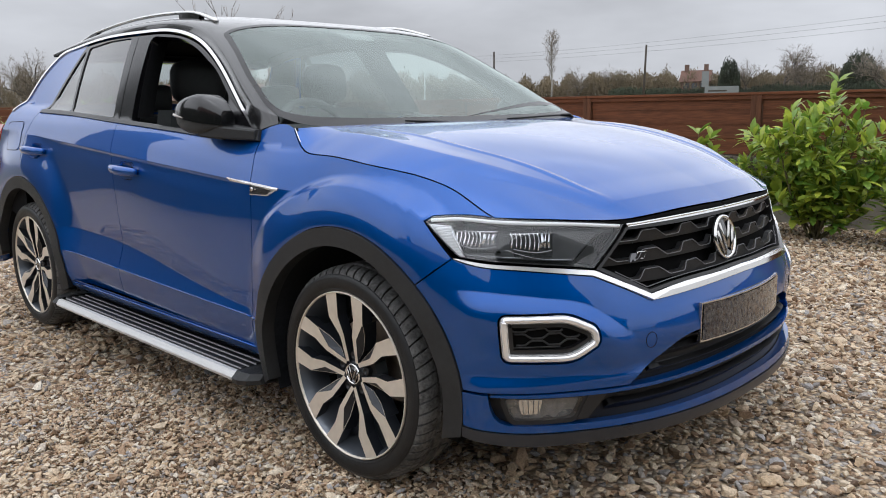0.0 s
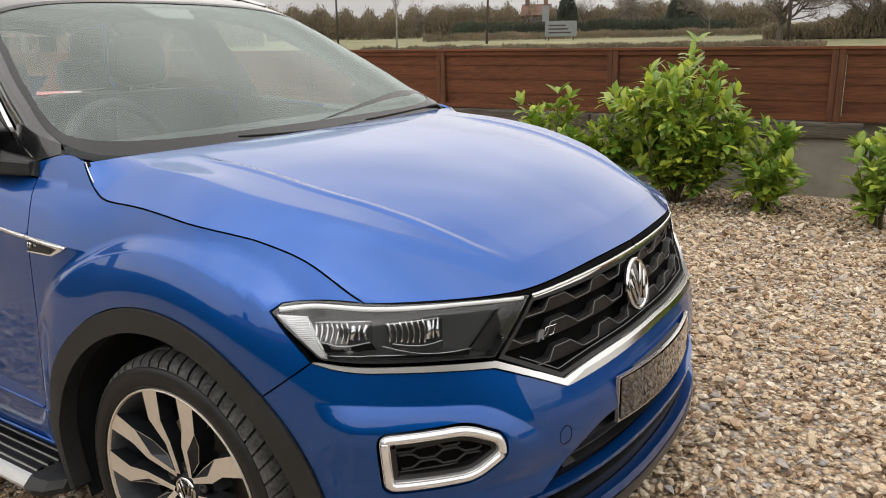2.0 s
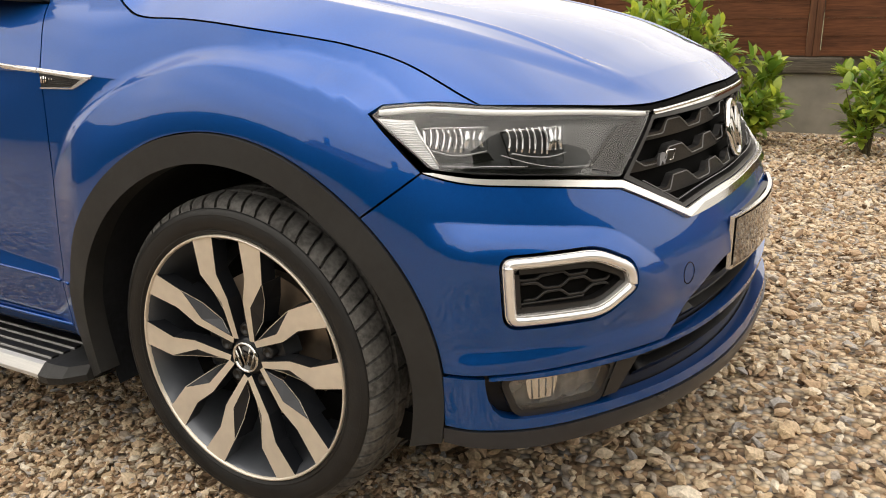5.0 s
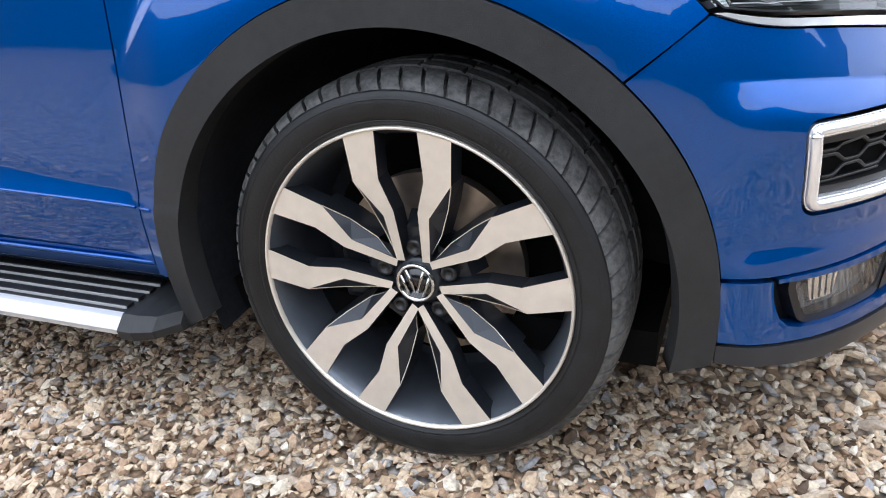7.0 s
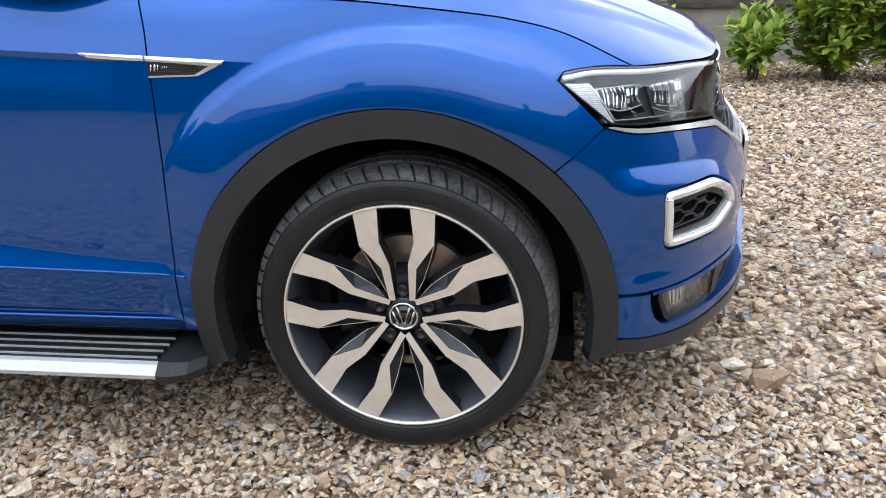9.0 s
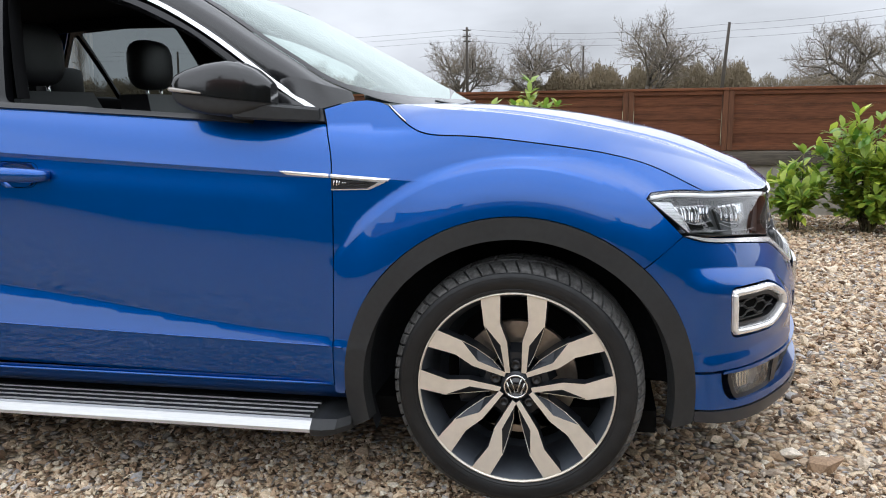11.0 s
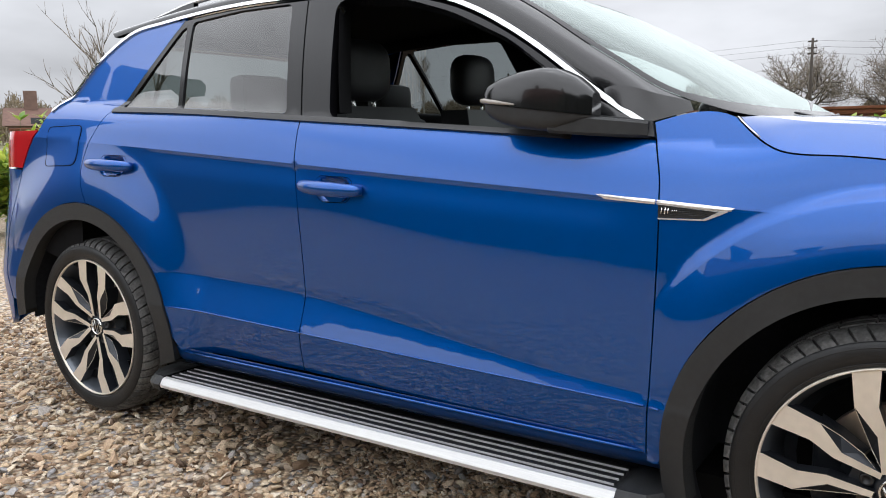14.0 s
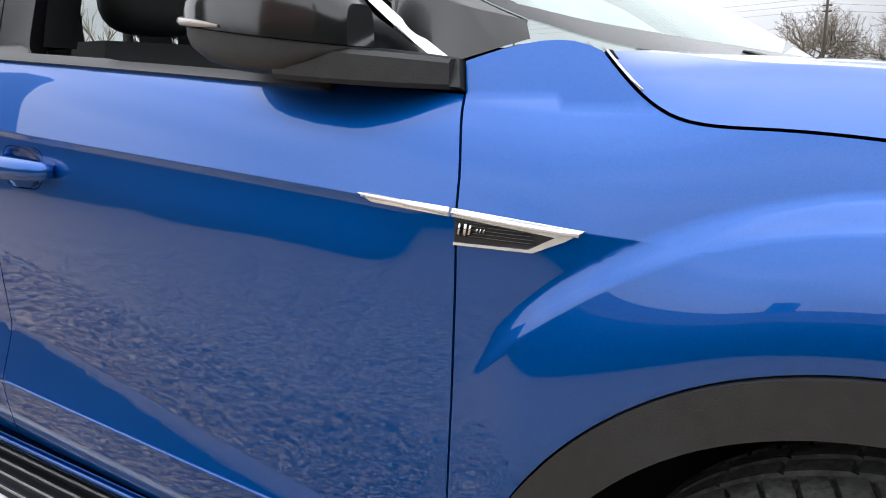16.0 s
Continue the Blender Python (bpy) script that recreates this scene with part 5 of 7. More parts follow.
for s in (-1, 1):
    cap, low = mirror_shell(s, MIRROR_ROWS)
    cap = mesh_object("door_mirror", *cap, BLACK_GLOSS, car, "gloss black door mirror with matt lower half")
    cap.data.set_sharp_from_angle(angle=radians(50))
    mesh_object("mirror_base", *low, PLASTIC, cap).data.set_sharp_from_angle(angle=radians(50))
    v, f = tube([(x - 0.004, s * (yo + 0.001), mirror_seam(x) + 0.006) for x, _, yo, _, _ in MIRROR_ROWS[:5]], [0.005, 0.006, 0.006, 0.005, 0.002], 8)
    mesh_object("mirror_indicator", v, f, AMBER, cap)
    mesh_object("mirror_glass", [(-0.8868, s * y, z) for y, z in ((0.850, 1.101), (0.908, 1.101), (0.904, 1.119), (0.852, 1.119))], [(0, 1, 2, 3)], CHROME, cap, smooth=False)
    # arm: folds out of the base and tapers down to the foot on the door
    rows = ((-0.722, 0.918, 1.030, 1.064), (-0.714, 0.928, 1.0275, 1.0705), (-0.690, 0.922, 1.025, 1.0685), (-0.620, 0.893, 1.0195, 1.0605), (-0.560, 0.860, 1.0155, 1.0540), (-0.518, 0.836, 1.0135, 1.0490))
    v = [(x, s * y, z) for x, yo, z0, z1 in rows for y, z in ((0.80, z0), (yo - 0.006, z0), (yo, z0 + 0.006), (yo, z1 - 0.005), (yo - 0.005, z1), (0.80, z1))]
    arm = mesh_object("mirror_arm", v, [(6 * r + k, 6 * r + k + 1, 6 * r + 7 + k, 6 * r + 6 + k) for r in range(5) for k in range(5)] + [tuple(range(6)), tuple(range(30, 36))[::-1]], PLASTIC, cap)
    arm.data.set_sharp_from_angle(angle=radians(35))
    m = s > 0
    patch("mirror_foot", body, ring(flow((-0.5035, 1.0125), (-0.62, 1.0205), (-0.735, 1.028)), flow((-0.735, 1.028), (-0.715, 1.066)), flow((-0.715, 1.066), (-0.62, 1.060), (-0.5135, 1.0465)), flow((-0.5135, 1.0465), (-0.5035, 1.0125))), PLASTIC, cap, step=0.02, lift=0.010, skirt=0.03, mirror=m)
    patch("sail_panel", body, [(-0.565, 1.056), (-0.715, 1.060), (-0.755, 1.155)], BLACK_GLOSS, car, step=0.03, lift=0.004, skirt=0.01, mirror=m)

def dish(q, z):
    """The door skin pressed in behind a handle."""
    p = np.array(body(q, z))
    for x0, x1, z0 in HANDLES:
        k = np.clip(1 - ((q - (x0 + x1) / 2 - 0.005) / 0.062) ** 2 - ((z - z0 + 0.002) / 0.039) ** 2, 0, 1)
        p[..., 1] += 0.024 * k**0.7
    return p


for i, (x0, x1, z0) in enumerate(HANDLES):
    for s in (-1, 1):
        xs = np.linspace(x0, x1, 21)
        u = (xs - x0) / (x1 - x0)
        yy = side(xs, 0 * xs + z0) + 0.003 + 0.032 * np.sin(np.pi * u) ** 0.5
        pts = [(x, s * y, z0 + 0.006 - 0.010 * w) for x, y, w in zip(xs, yy, u)]
        v, f = tube(pts, [0.010 + 0.0075 * abs(math.sin(math.pi * w)) ** 0.4 for w in u], 14, squash=1.15)
        hd = mesh_object("door_handle", v, f, PAINT, (front_door, rear_door)[i][0 if s < 0 else 1], label="body-coloured pull handle")
        patch("handle_recess", dish, CUPS[i], PAINT, hd, step=0.008, skirt=0, mirror=s > 0)
        pc = rounded([(x0 + 0.088, z0 - 0.022), (x1 - 0.055, z0 - 0.024), (x1 - 0.072, z0 - 0.036), (x0 + 0.106, z0 - 0.036)], 0.006)
        patch("handle_lip", body, pc, PAINT, hd, step=0.012, lift=0.006, skirt=0.02, mirror=s > 0)

for m in (False, True):
    strip = patch("wing_trim", body, [(-0.474, 0.8835), (-0.316, 0.8715), (-0.336, 0.860), (-0.372, 0.8445), (-0.471, 0.8430), (-0.471, 0.8462), (-0.377, 0.8476), (-0.347, 0.8632), (-0.474, 0.8748)], TRIM_BRIGHT, car, step=0.02, lift=0.004, skirt=0.008, mirror=m, label="chrome arrow trim with black insert")
    bead("trim_edge", body, flow((-0.4735, 0.8795), (-0.40, 0.8735), (-0.322, 0.8680)), 0.0034, TRIM_BRIGHT, strip, lift=0.003, mirror=m, sides=8)
    ins = patch("trim_insert", body, [(-0.471, 0.8743), (-0.348, 0.8627), (-0.378, 0.8480), (-0.471, 0.8466)], PLASTIC_SMOOTH, strip, step=0.02, lift=0.0015, skirt=0.004, mirror=m)
    for k in range(5):
        z = 0.854 + 0.0038 * k
        bead("insert_rib", body, flow((-0.470, z + 0.0006), (-0.368 - 0.002 * k, z)), 0.0008, BLACK_GLOSS, ins, lift=0.002, mirror=m, sides=4)
    for a, b, w in ((-0.4640, 0.0070, 0.0016), (-0.4560, 0.0075, 0.0022), (-0.4500, 0.0060, 0.0016), (-0.4410, 0.0022, 0.0010), (-0.4365, 0.0022, 0.0010), (-0.4320, 0.0022, 0.0010)):
        bead("emblem_bar", body, [(a, 0.8625 - b), (a + 0.002, 0.8625 + b * 0.8)], w, CHROME, ins, lift=0.004, mirror=m, sides=5)
    patch("door_trim_strip", body, [(-0.612, 0.8915), (-0.4775, 0.8840), (-0.4775, 0.8745), (-0.590, 0.8840)], TRIM_BRIGHT, car, step=0.02, lift=0.004, skirt=0.008, mirror=m, label="slim chrome strip on the front door")
    bead("strip_edge", body, flow((-0.604, 0.8895), (-0.54, 0.8845), (-0.4785, 0.8795)), 0.0034, TRIM_BRIGHT, car, lift=0.003, mirror=m, sides=8)

# ---- running boards ----
for s in (-1, 1):
    step_board = new("running_board")
    step_board.parent = car
    step_board["label"] = "ribbed black running board with brushed aluminium edge"
    bm = bmesh.new()
    box(bm, -2.10, -0.53, *sorted((s * 0.79, s * 0.957)), 0.205, 0.238, 0.004)
    part("board", bm, PLASTIC_SMOOTH, step_board)
    for k, y in enumerate((0.815, 0.845, 0.875, 0.905)):
        bm = bmesh.new()
        box(bm, -2.09, -0.545, *sorted((s * y, s * (y + 0.016))), 0.2385, 0.2440, 0.0015)
        part("tread_rib", bm, PLASTIC_SMOOTH, step_board)
        bm = bmesh.new()
        box(bm, -2.09, -0.545, *sorted((s * (y + 0.0182), s * (y + 0.0206))), 0.2385, 0.2440, 0.001)
        part("rib_line", bm, RIB_GREY, step_board)
    prof = [(0.938, 0.2395), (0.942, 0.2430), (0.955, 0.2405), (0.969, 0.2220), (0.967, 0.2120), (0.9555, 0.2105)]
    v = [(x, s * y, z) for x in np.linspace(-2.10, -0.53, 3) for y, z in prof]
    mesh_object("aluminium_edge", v, [(6 * i + k, 6 * i + k + 1, 6 * i + 7 + k, 6 * i + 6 + k) for i in range(2) for k in range(5)], ALU, step_board, smooth=False)
    for x0, d in ((-0.53, 1), (-2.10, -1)):
        v = []
        for u, sc in ((0, 1.0), (0.03, 1.0), (0.065, 0.93), (0.095, 0.72), (0.105, 0.45)):
            for y, z in ((0.785, 0.200), (0.785, 0.2445), (0.95, 0.2455), (0.973, 0.223), (0.968, 0.204)):
                v.append((x0 + d * u, s * (0.785 + (y - 0.785) * sc), 0.222 + (z - 0.222) * (1 if u < 0.06 else 0.85)))
        mesh_object("end_cap", v, [(5 * i + k, 5 * i + (k + 1) % 5, 5 * i + 5 + (k + 1) % 5, 5 * i + 5 + k) for i in range(4) for k in range(5)] + [(20, 21, 22, 23, 24)], PLASTIC, step_board, smooth=False)
    for x in (-0.75, -1.3, -1.85):
        bm = bmesh.new()
        box(bm, x - 0.03, x + 0.03, *sorted((s * 0.70, s * 0.86)), 0.190, 0.206)
        part("bracket", bm, SHADOW_BLACK, step_board)

# ---- wheels ----
def wheel(name):
    """A wheel about the origin, its face towards -y, built as tyre, barrel, ten polished spokes and cap."""
    w = new(name)
    # tyre: plain sidewalls, and a tread cut by grooves and fine slanted slits
    seg = 96
    v, f = lathe([(0.251, -0.092), (0.256, -0.101), (0.270, -0.107), (0.284, -0.109), (0.296, -0.107), (0.303, -0.1035), (0.3055, -0.1010), (0.302, -0.085), (0.294, 0.0), (0.294, 0.095), (0.252, 0.085)], seg)
    tyre = mesh_object("tyre", v, f, RUBBER, w, "worn black rubber tyre")
    prof = [(0.299, -0.1015), (0.3070, -0.0990), (0.3140, -0.0930), (0.3200, -0.0840), (0.3240, -0.0720), (0.3260, -0.060), (0.3265, -0.047), (0.3190, -0.045), (0.3190, -0.036), (0.3270, -0.034), (0.3275, -0.006), (0.3200, -0.004), (0.3200, 0.004), (0.3275, 0.006), (0.327, 0.034), (0.319, 0.036), (0.319, 0.045), (0.326, 0.047), (0.324, 0.064), (0.316, 0.082), (0.299, 0.092)]
    n, pitches, v, f = len(prof), 60, [], []
    for k in range(pitches):
        for j, (share, cut) in enumerate(((0.0, 0.0), (0.42, 0.0), (0.80, 0.0), (0.83, 0.0115), (0.96, 0.0115), (0.99, 0.0))):
            for i, (r, y) in enumerate(prof):
                edge = 1 <= i <= 6 or 17 <= i <= 19
                inner = i in (9, 10, 13, 14)
                a = 2 * math.pi * (k + share + (0.35 * (i - 3) / 3 if 1 <= i <= 6 else 0.8 if inner else 0.35)) / pitches
                rr = r - (cut if edge else cut * 0.7 if inner and k % 2 else 0.0)
                v.append((rr * math.cos(a), y, rr * math.sin(a)))
    rows = 6 * pitches
    f = [(s_ * n + i, s_ * n + i + 1, ((s_ + 1) % rows) * n + i + 1, ((s_ + 1) % rows) * n + i) for s_ in range(rows) for i in range(n - 1)]
    tread = mesh_object("tread", v, f, TREAD, tyre, "dusty grey tread with fine slits")
    tread.data.set_sharp_from_angle(angle=radians(24))
    for r0, h in ((0.262, 0.0012), (0.2935, 0.0012)):
        v, f = lathe([(r0 - 0.002, -0.104 if r0 < 0.28 else -0.1065), (r0, -0.1062 if r0 < 0.28 else -0.1086), (r0 + 0.002, -0.1052 if r0 < 0.28 else -0.1068)], 90)
        mesh_object("sidewall_line", v, f, RUBBER, tyre)
    for k in range(34):
        a = radians(38 + 1.55 * k) if k < 17 else radians(218 + 1.55 * (k - 17))
        if k % 5 == 4:
            continue
        c, sn = math.cos(a), math.sin(a)
        v = [(r * c - o * sn, -0.1094, r * sn + o * c) for r, o in ((0.273, -0.0028), (0.273, 0.0028), (0.285, 0.0028), (0.285, -0.0028))]
        mesh_object("sidewall_mark", v, [(0, 1, 2, 3)], RUBBER, tyre, smooth=False)
    v, f = lathe([(0.2545, -0.092), (0.2540, -0.1025), (0.2525, -0.1048), (0.2492, -0.1035), (0.2480, -0.097)], 96)
    rim = mesh_object("rim_lip", v, f, RIM_CUT, w, "diamond-cut rim edge")
    v, f = lathe([(0.2484, -0.098), (0.239, -0.080), (0.229, -0.040), (0.227, 0.06), (0.236, 0.08), (0.12, 0.08)], 72)
    mesh_object("rim_barrel", v, f, BARREL, w)
    arm = [(0.2475, 0.0335), (0.173, 0.036), (0.122, 0.0195), (0.036, 0.0145), (0.036, 0.0275), (0.113, 0.0365), (0.168, 0.0775), (0.2362, 0.0838)]

    def face_y(r):
        return -0.101 + 0.030 * (1 - min(1, r / 0.24)) ** 1.6

    for k in range(5):
        a = radians(91 + 72 * k)
        for sgn in (-1, 1):
            pts = [(r, sgn * t) for r, t in arm]
            out = [(r * math.cos(a) - t * math.sin(a), r * math.sin(a) + t * math.cos(a), math.hypot(r, t)) for r, t in pts]
            m = len(out)
            v = [(x, face_y(r), z) for x, z, r in out]
            spoke = mesh_object("spoke", v, [q if sgn > 0 else q[::-1] for q in ((0, 1, 6, 7), (1, 2, 5, 6), (2, 3, 4, 5))], RIM_CUT, w)
            # dark flanks that flare towards the back
            cx, cz = np.mean([p[0] for p in out]), np.mean([p[1] for p in out])
            v2 = [(x, face_y(r) + 0.0005, z) for x, z, r in out] + [(cx + (x - cx) * 1.10, face_y(r) + 0.034, cz + (z - cz) * 1.06) for x, z, r in out]
            mesh_object("spoke_flank", v2, [(i, (i + 1) % m, m + (i + 1) % m, m + i) for i in range(m)] + [tuple(range(m, 2 * m))], RIM_DARK, spoke, smooth=False)
            # a dark facet fills the bend on the arm's outer side, with a bright lower edge
            fan = [(0.044, 0.0284, 0.002), (0.113, 0.0365, 0.0008), (0.168, 0.0775, 0.0008), (0.126, 0.0640, 0.015), (0.078, 0.0460, 0.017), (0.070, 0.0480, 0.055), (0.126, 0.0690, 0.055), (0.170, 0.0810, 0.050)]
            v3 = [(r * math.cos(a) - sgn * t * math.sin(a), face_y(math.hypot(r, t)) + d, r * math.sin(a) + sgn * t * math.cos(a)) for r, t, d in fan]
            mesh_object("spoke_facet", v3, [(0, 1, 4), (1, 3, 4), (1, 2, 3), (4, 3, 6, 5), (3, 2, 7, 6)], RIM_DARK, spoke, smooth=False)
            rail = [(0.050, 0.0300, 0.004), (0.078, 0.0460, 0.0165), (0.126, 0.0640, 0.0145), (0.168, 0.0775, 0.001)]
            v4 = [(r * math.cos(a) - sgn * (t + o) * math.sin(a), face_y(math.hypot(r, t)) + d - 0.0006, r * math.sin(a) + sgn * (t + o) * math.cos(a)) for r, t, d in rail for o in (-0.0007, 0.0007)]
            mesh_object("spoke_facet_edge", v4, [(2 * i, 2 * i + 1, 2 * i + 3, 2 * i + 2) for i in range(3)], RIM_CUT, spoke, smooth=False)
        # web between the twin arms, and bolt
        ca, sa = math.cos(a), math.sin(a)
        v = [(r * ca - t * sa, y, r * sa + t * ca) for r, t, y in ((0.03, -0.02, -0.062), (0.03, 0.02, -0.062), (0.085, 0.0165, -0.058), (0.104, 0.0175, -0.030), (0.104, -0.0175, -0.030), (0.085, -0.0165, -0.058))]
        mesh_object("spoke_web", v, [(0, 1, 2, 5), (5, 2, 3, 4)], RIM_DARK, w, smooth=False)
        v, f = lathe([(0.0001, -0.070), (0.007, -0.070), (0.0075, -0.0745), (0.0125, -0.0745), (0.0140, -0.070), (0.0140, -0.055)], 12)
        mesh_object("wheel_bolt", [(x + 0.056 * ca, y, z + 0.056 * sa) for x, y, z in v], f, PLASTIC_SMOOTH, w)
    v, f = lathe([(0.0001, -0.0745), (0.034, -0.0745), (0.040, -0.070), (0.046, -0.060), (0.05, -0.03)], 36)
    mesh_object("hub", v, f, RIM_DARK, w)
    badge_disc("centre_cap", Matrix.Translation((0, -0.0745, 0)) @ Euler((0, 0, radians(180))).to_matrix().to_4x4(), 0.032, w)
    v, f = lathe([(0.06, -0.005), (0.155, -0.005), (0.155, 0.018), (0.06, 0.018)], 48)
    mesh_object("brake_disc", v, f, DISC_STEEL, w, smooth=False)
    v, f = lathe([(0.0001, -0.012), (0.070, -0.012), (0.074, -0.005)], 32)
    mesh_object("disc_hub", v, f, RIM_DARK, w, smooth=False)
    bm = bmesh.new()
    box(bm, -0.16, -0.075, -0.02, 0.045, -0.075, 0.075, 0.012)
    part("brake_caliper", bm, RIM_DARK, w)
    v, f = lathe([(0.20, 0.05), (0.06, 0.06)], 40)
    mesh_object("backplate", v, f, SHADOW_BLACK, w)
    return w


first = wheel("front_wheel")
first.parent = car
first.matrix_basis = pose(0, -0.795, 0.335, 0, 0, 0)
for name, m in (("front_wheel", pose(0, 0.795, 0.335, 0, 0, 180)), ("rear_wheel", pose(-2.59, -0.790, 0.335, 0, 9, 0)), ("rear_wheel", pose(-2.59, 0.790, 0.335, 0, 20, 180))):
    c = copy_thing(first, m)
    c.name = name

# ---- cabin ----
def seat(x, y, back=0.26, head=True):
    bm = bmesh.new()
    box(bm, x - 0.26, x + 0.26, y - 0.25, y + 0.25, 0.50, 0.66, 0.05)
    st = part("seat", bm, CLOTH, car, "dark leather front seat", angle=40)
    v, f = [], []
    for k, (dx, z, w) in enumerate(((-0.20, 0.62, 0.25), (-0.24, 0.80, 0.26), (-0.29, 0.98, 0.24), (-0.34, 1.12, 0.19))):
        for ox, oy in ((-0.07, -1), (-0.07, 1), (0.06, 1), (0.06, -1)):
            v.append((x + dx + ox, y + oy * w, z))
        if k:
            f += [(4 * k - 4 + i, 4 * k - 4 + (i + 1) % 4, 4 * k + (i + 1) % 4, 4 * k + i) for i in range(4)]
    f.append((12, 13, 14, 15))
    mesh_object("backrest", v, f, CLOTH, st, smooth=False)
    bm = bmesh.new()
    bmesh.ops.create_uvsphere(bm, u_segments=18, v_segments=12, radius=1)
    for p in bm.verts:
        c = p.co
        p.co = Vector((math.copysign(abs(c.x) ** 0.7, c.x) * 0.055 + x - 0.37, math.copysign(abs(c.y) ** 0.6, c.y) * 0.135 + y, math.copysign(abs(c.z) ** 0.6, c.z) * 0.105 + 1.245))
    hr = part("headrest", bm, CLOTH, st, smooth=True)
    for o in (-0.055, 0.055):
        v, f = tube([(x - 0.355, y + o, 1.09), (x - 0.365, y + o, 1.17)], 0.007, 8)
        mesh_object("headrest_post", v, f, CHROME_DULL, hr)


seat(-1.33, -0.37)
seat(-1.33, 0.37)
for y in (-0.40, 0.0, 0.40):
    bm = bmesh.new()
    box(bm, -2.22, -2.08, y - 0.19, y + 0.19, 0.55, 1.10, 0.04)
    st = part("rear_seat", bm, CLOTH, car, angle=40)
    bm = bmesh.new()
    box(bm, -2.21, -2.12, y - 0.12, y + 0.12, 1.11, 1.25, 0.035)
    part("headrest", bm, CLOTH, st, angle=40)
bm = bmesh.new()
box(bm, -2.75, -0.45, -0.74, 0.74, 0.30, 0.50)
part("cabin_floor", bm, HEADLINER, car)
v = [(x, y, z) for y in np.linspace(-0.78, 0.78, 9) for x, z in ((-0.36, 1.045), (-0.50, 1.065), (-0.66, 1.055), (-0.74, 1.00), (-0.72, 0.80), (-0.55, 0.55))]
mesh_object("dashboard", [(x, y * (1.0 if x < -0.45 else 0.95), z) for x, y, z in v], [(6 * i + k, 6 * i + k + 1, 6 * i + 7 + k, 6 * i + 6 + k) for i in range(8) for k in range(5)], DASH, car)
ring_pts = [(-0.80 - 0.06 * math.sin(a), -0.37 + 0.185 * math.cos(a), 0.98 + 0.165 * math.sin(a)) for a in np.linspace(0, 2 * math.pi, 33)[:-1]]
v, f = tube(ring_pts, 0.016, 8, closed=True)
sw = mesh_object("steering_wheel", v, f, CLOTH, car)
bm = box(bmesh.new(), -0.80, -0.72, -0.43, -0.31, 0.93, 1.02, 0.02)
part("wheel_boss", bm, PLASTIC_SMOOTH, sw)
for s in (-1, 1):
    for x0, x1 in ((-1.53, -0.56), (-2.40, -1.55)):
        xs = np.linspace(x0, x1, 6)
        v = [(x, s * (side(np.array(x), belt(np.array(x)) - d) - o), float(belt(np.array(x))) - d) for x in xs for d, o in ((0.012, 0.03), (0.022, 0.075), (0.25, 0.11), (0.60, 0.12))]
        mesh_object("door_card", v, [(4 * i + k, 4 * i + k + 1, 4 * i + 5 + k, 4 * i + 4 + k) for i in range(5) for k in range(3)], HEADLINER, car)
    xs = np.linspace(1.09, 1.43, 8)
    v = []
    for z in xs:
        x = -1.49 - (z - 1.09) * 0.36
        y = float(side(np.array(x), np.array(z)))
        v += [(x + 0.07, s * (y - 0.012), z), (x + 0.05, s * (y - 0.09), z), (x - 0.07, s * (y - 0.09), z), (x - 0.09, s * (y - 0.015), z)]
    mesh_object("centre_pillar_trim", v, [(4 * i + k, 4 * i + k + 1, 4 * i + 5 + k, 4 * i + 4 + k) for i in range(7) for k in range(3)], HEADLINER, car)

both("quarter_trim", body, ring(flow((-2.62, 0.55), (-2.95, 0.62)), flow((-2.95, 0.62), (-2.84, 1.12), (-2.55, 1.40)), flow((-2.55, 1.40), (-2.28, 1.43)), flow((-2.28, 1.43), (-2.50, 1.12), (-2.62, 0.55))), HEADLINER, car, lift=-0.035, skirt=0, step=0.08)

# padded trim along the inside of the roof edge and down the pillars
for s in (-1, 1):
    pts = [(q, s * (float(side(np.array(q), np.array(z))) - 0.036), z - 0.006) for q, z in flow((-0.56, 1.05), *CH_F[2:], (-2.55, 1.41), step=0.06)]
    v, f = tube(pts, 0.030, 10)
    mesh_object("cant_rail_trim", v, f, HEADLINER, car)


# ---- ground ----
def gravel_palette(n, l, fac):
    """Colours of flint gravel: buff, honey, grey, brown, near white."""
    ramp_node = n.new("ShaderNodeValToRGB")
    el = ramp_node.color_ramp.elements
    cols = [(0.0, (0.10, 0.066, 0.043)), (0.14, (0.24, 0.150, 0.085)), (0.30, (0.37, 0.255, 0.155)), (0.44, (0.46, 0.350, 0.230)), (0.56, (0.23, 0.215, 0.200)), (0.69, (0.37, 0.255, 0.145)), (0.88, (0.46, 0.365, 0.250)), (1.0, (0.60, 0.54, 0.45))]
    el[0].position, el[0].color = 0.0, (*cols[0][1], 1)
    el[1].position, el[1].color = 1.0, (0.74, 0.66, 0.54, 1)
    for p, c in cols[1:-1]:
        e = el.new(p)
        e.color = (*[min(0.9, g * k) for g, k in zip((1.43, 1.50, 1.62), c)], 1)
    l.new(fac, ramp_node.inputs[0])
    return ramp_node


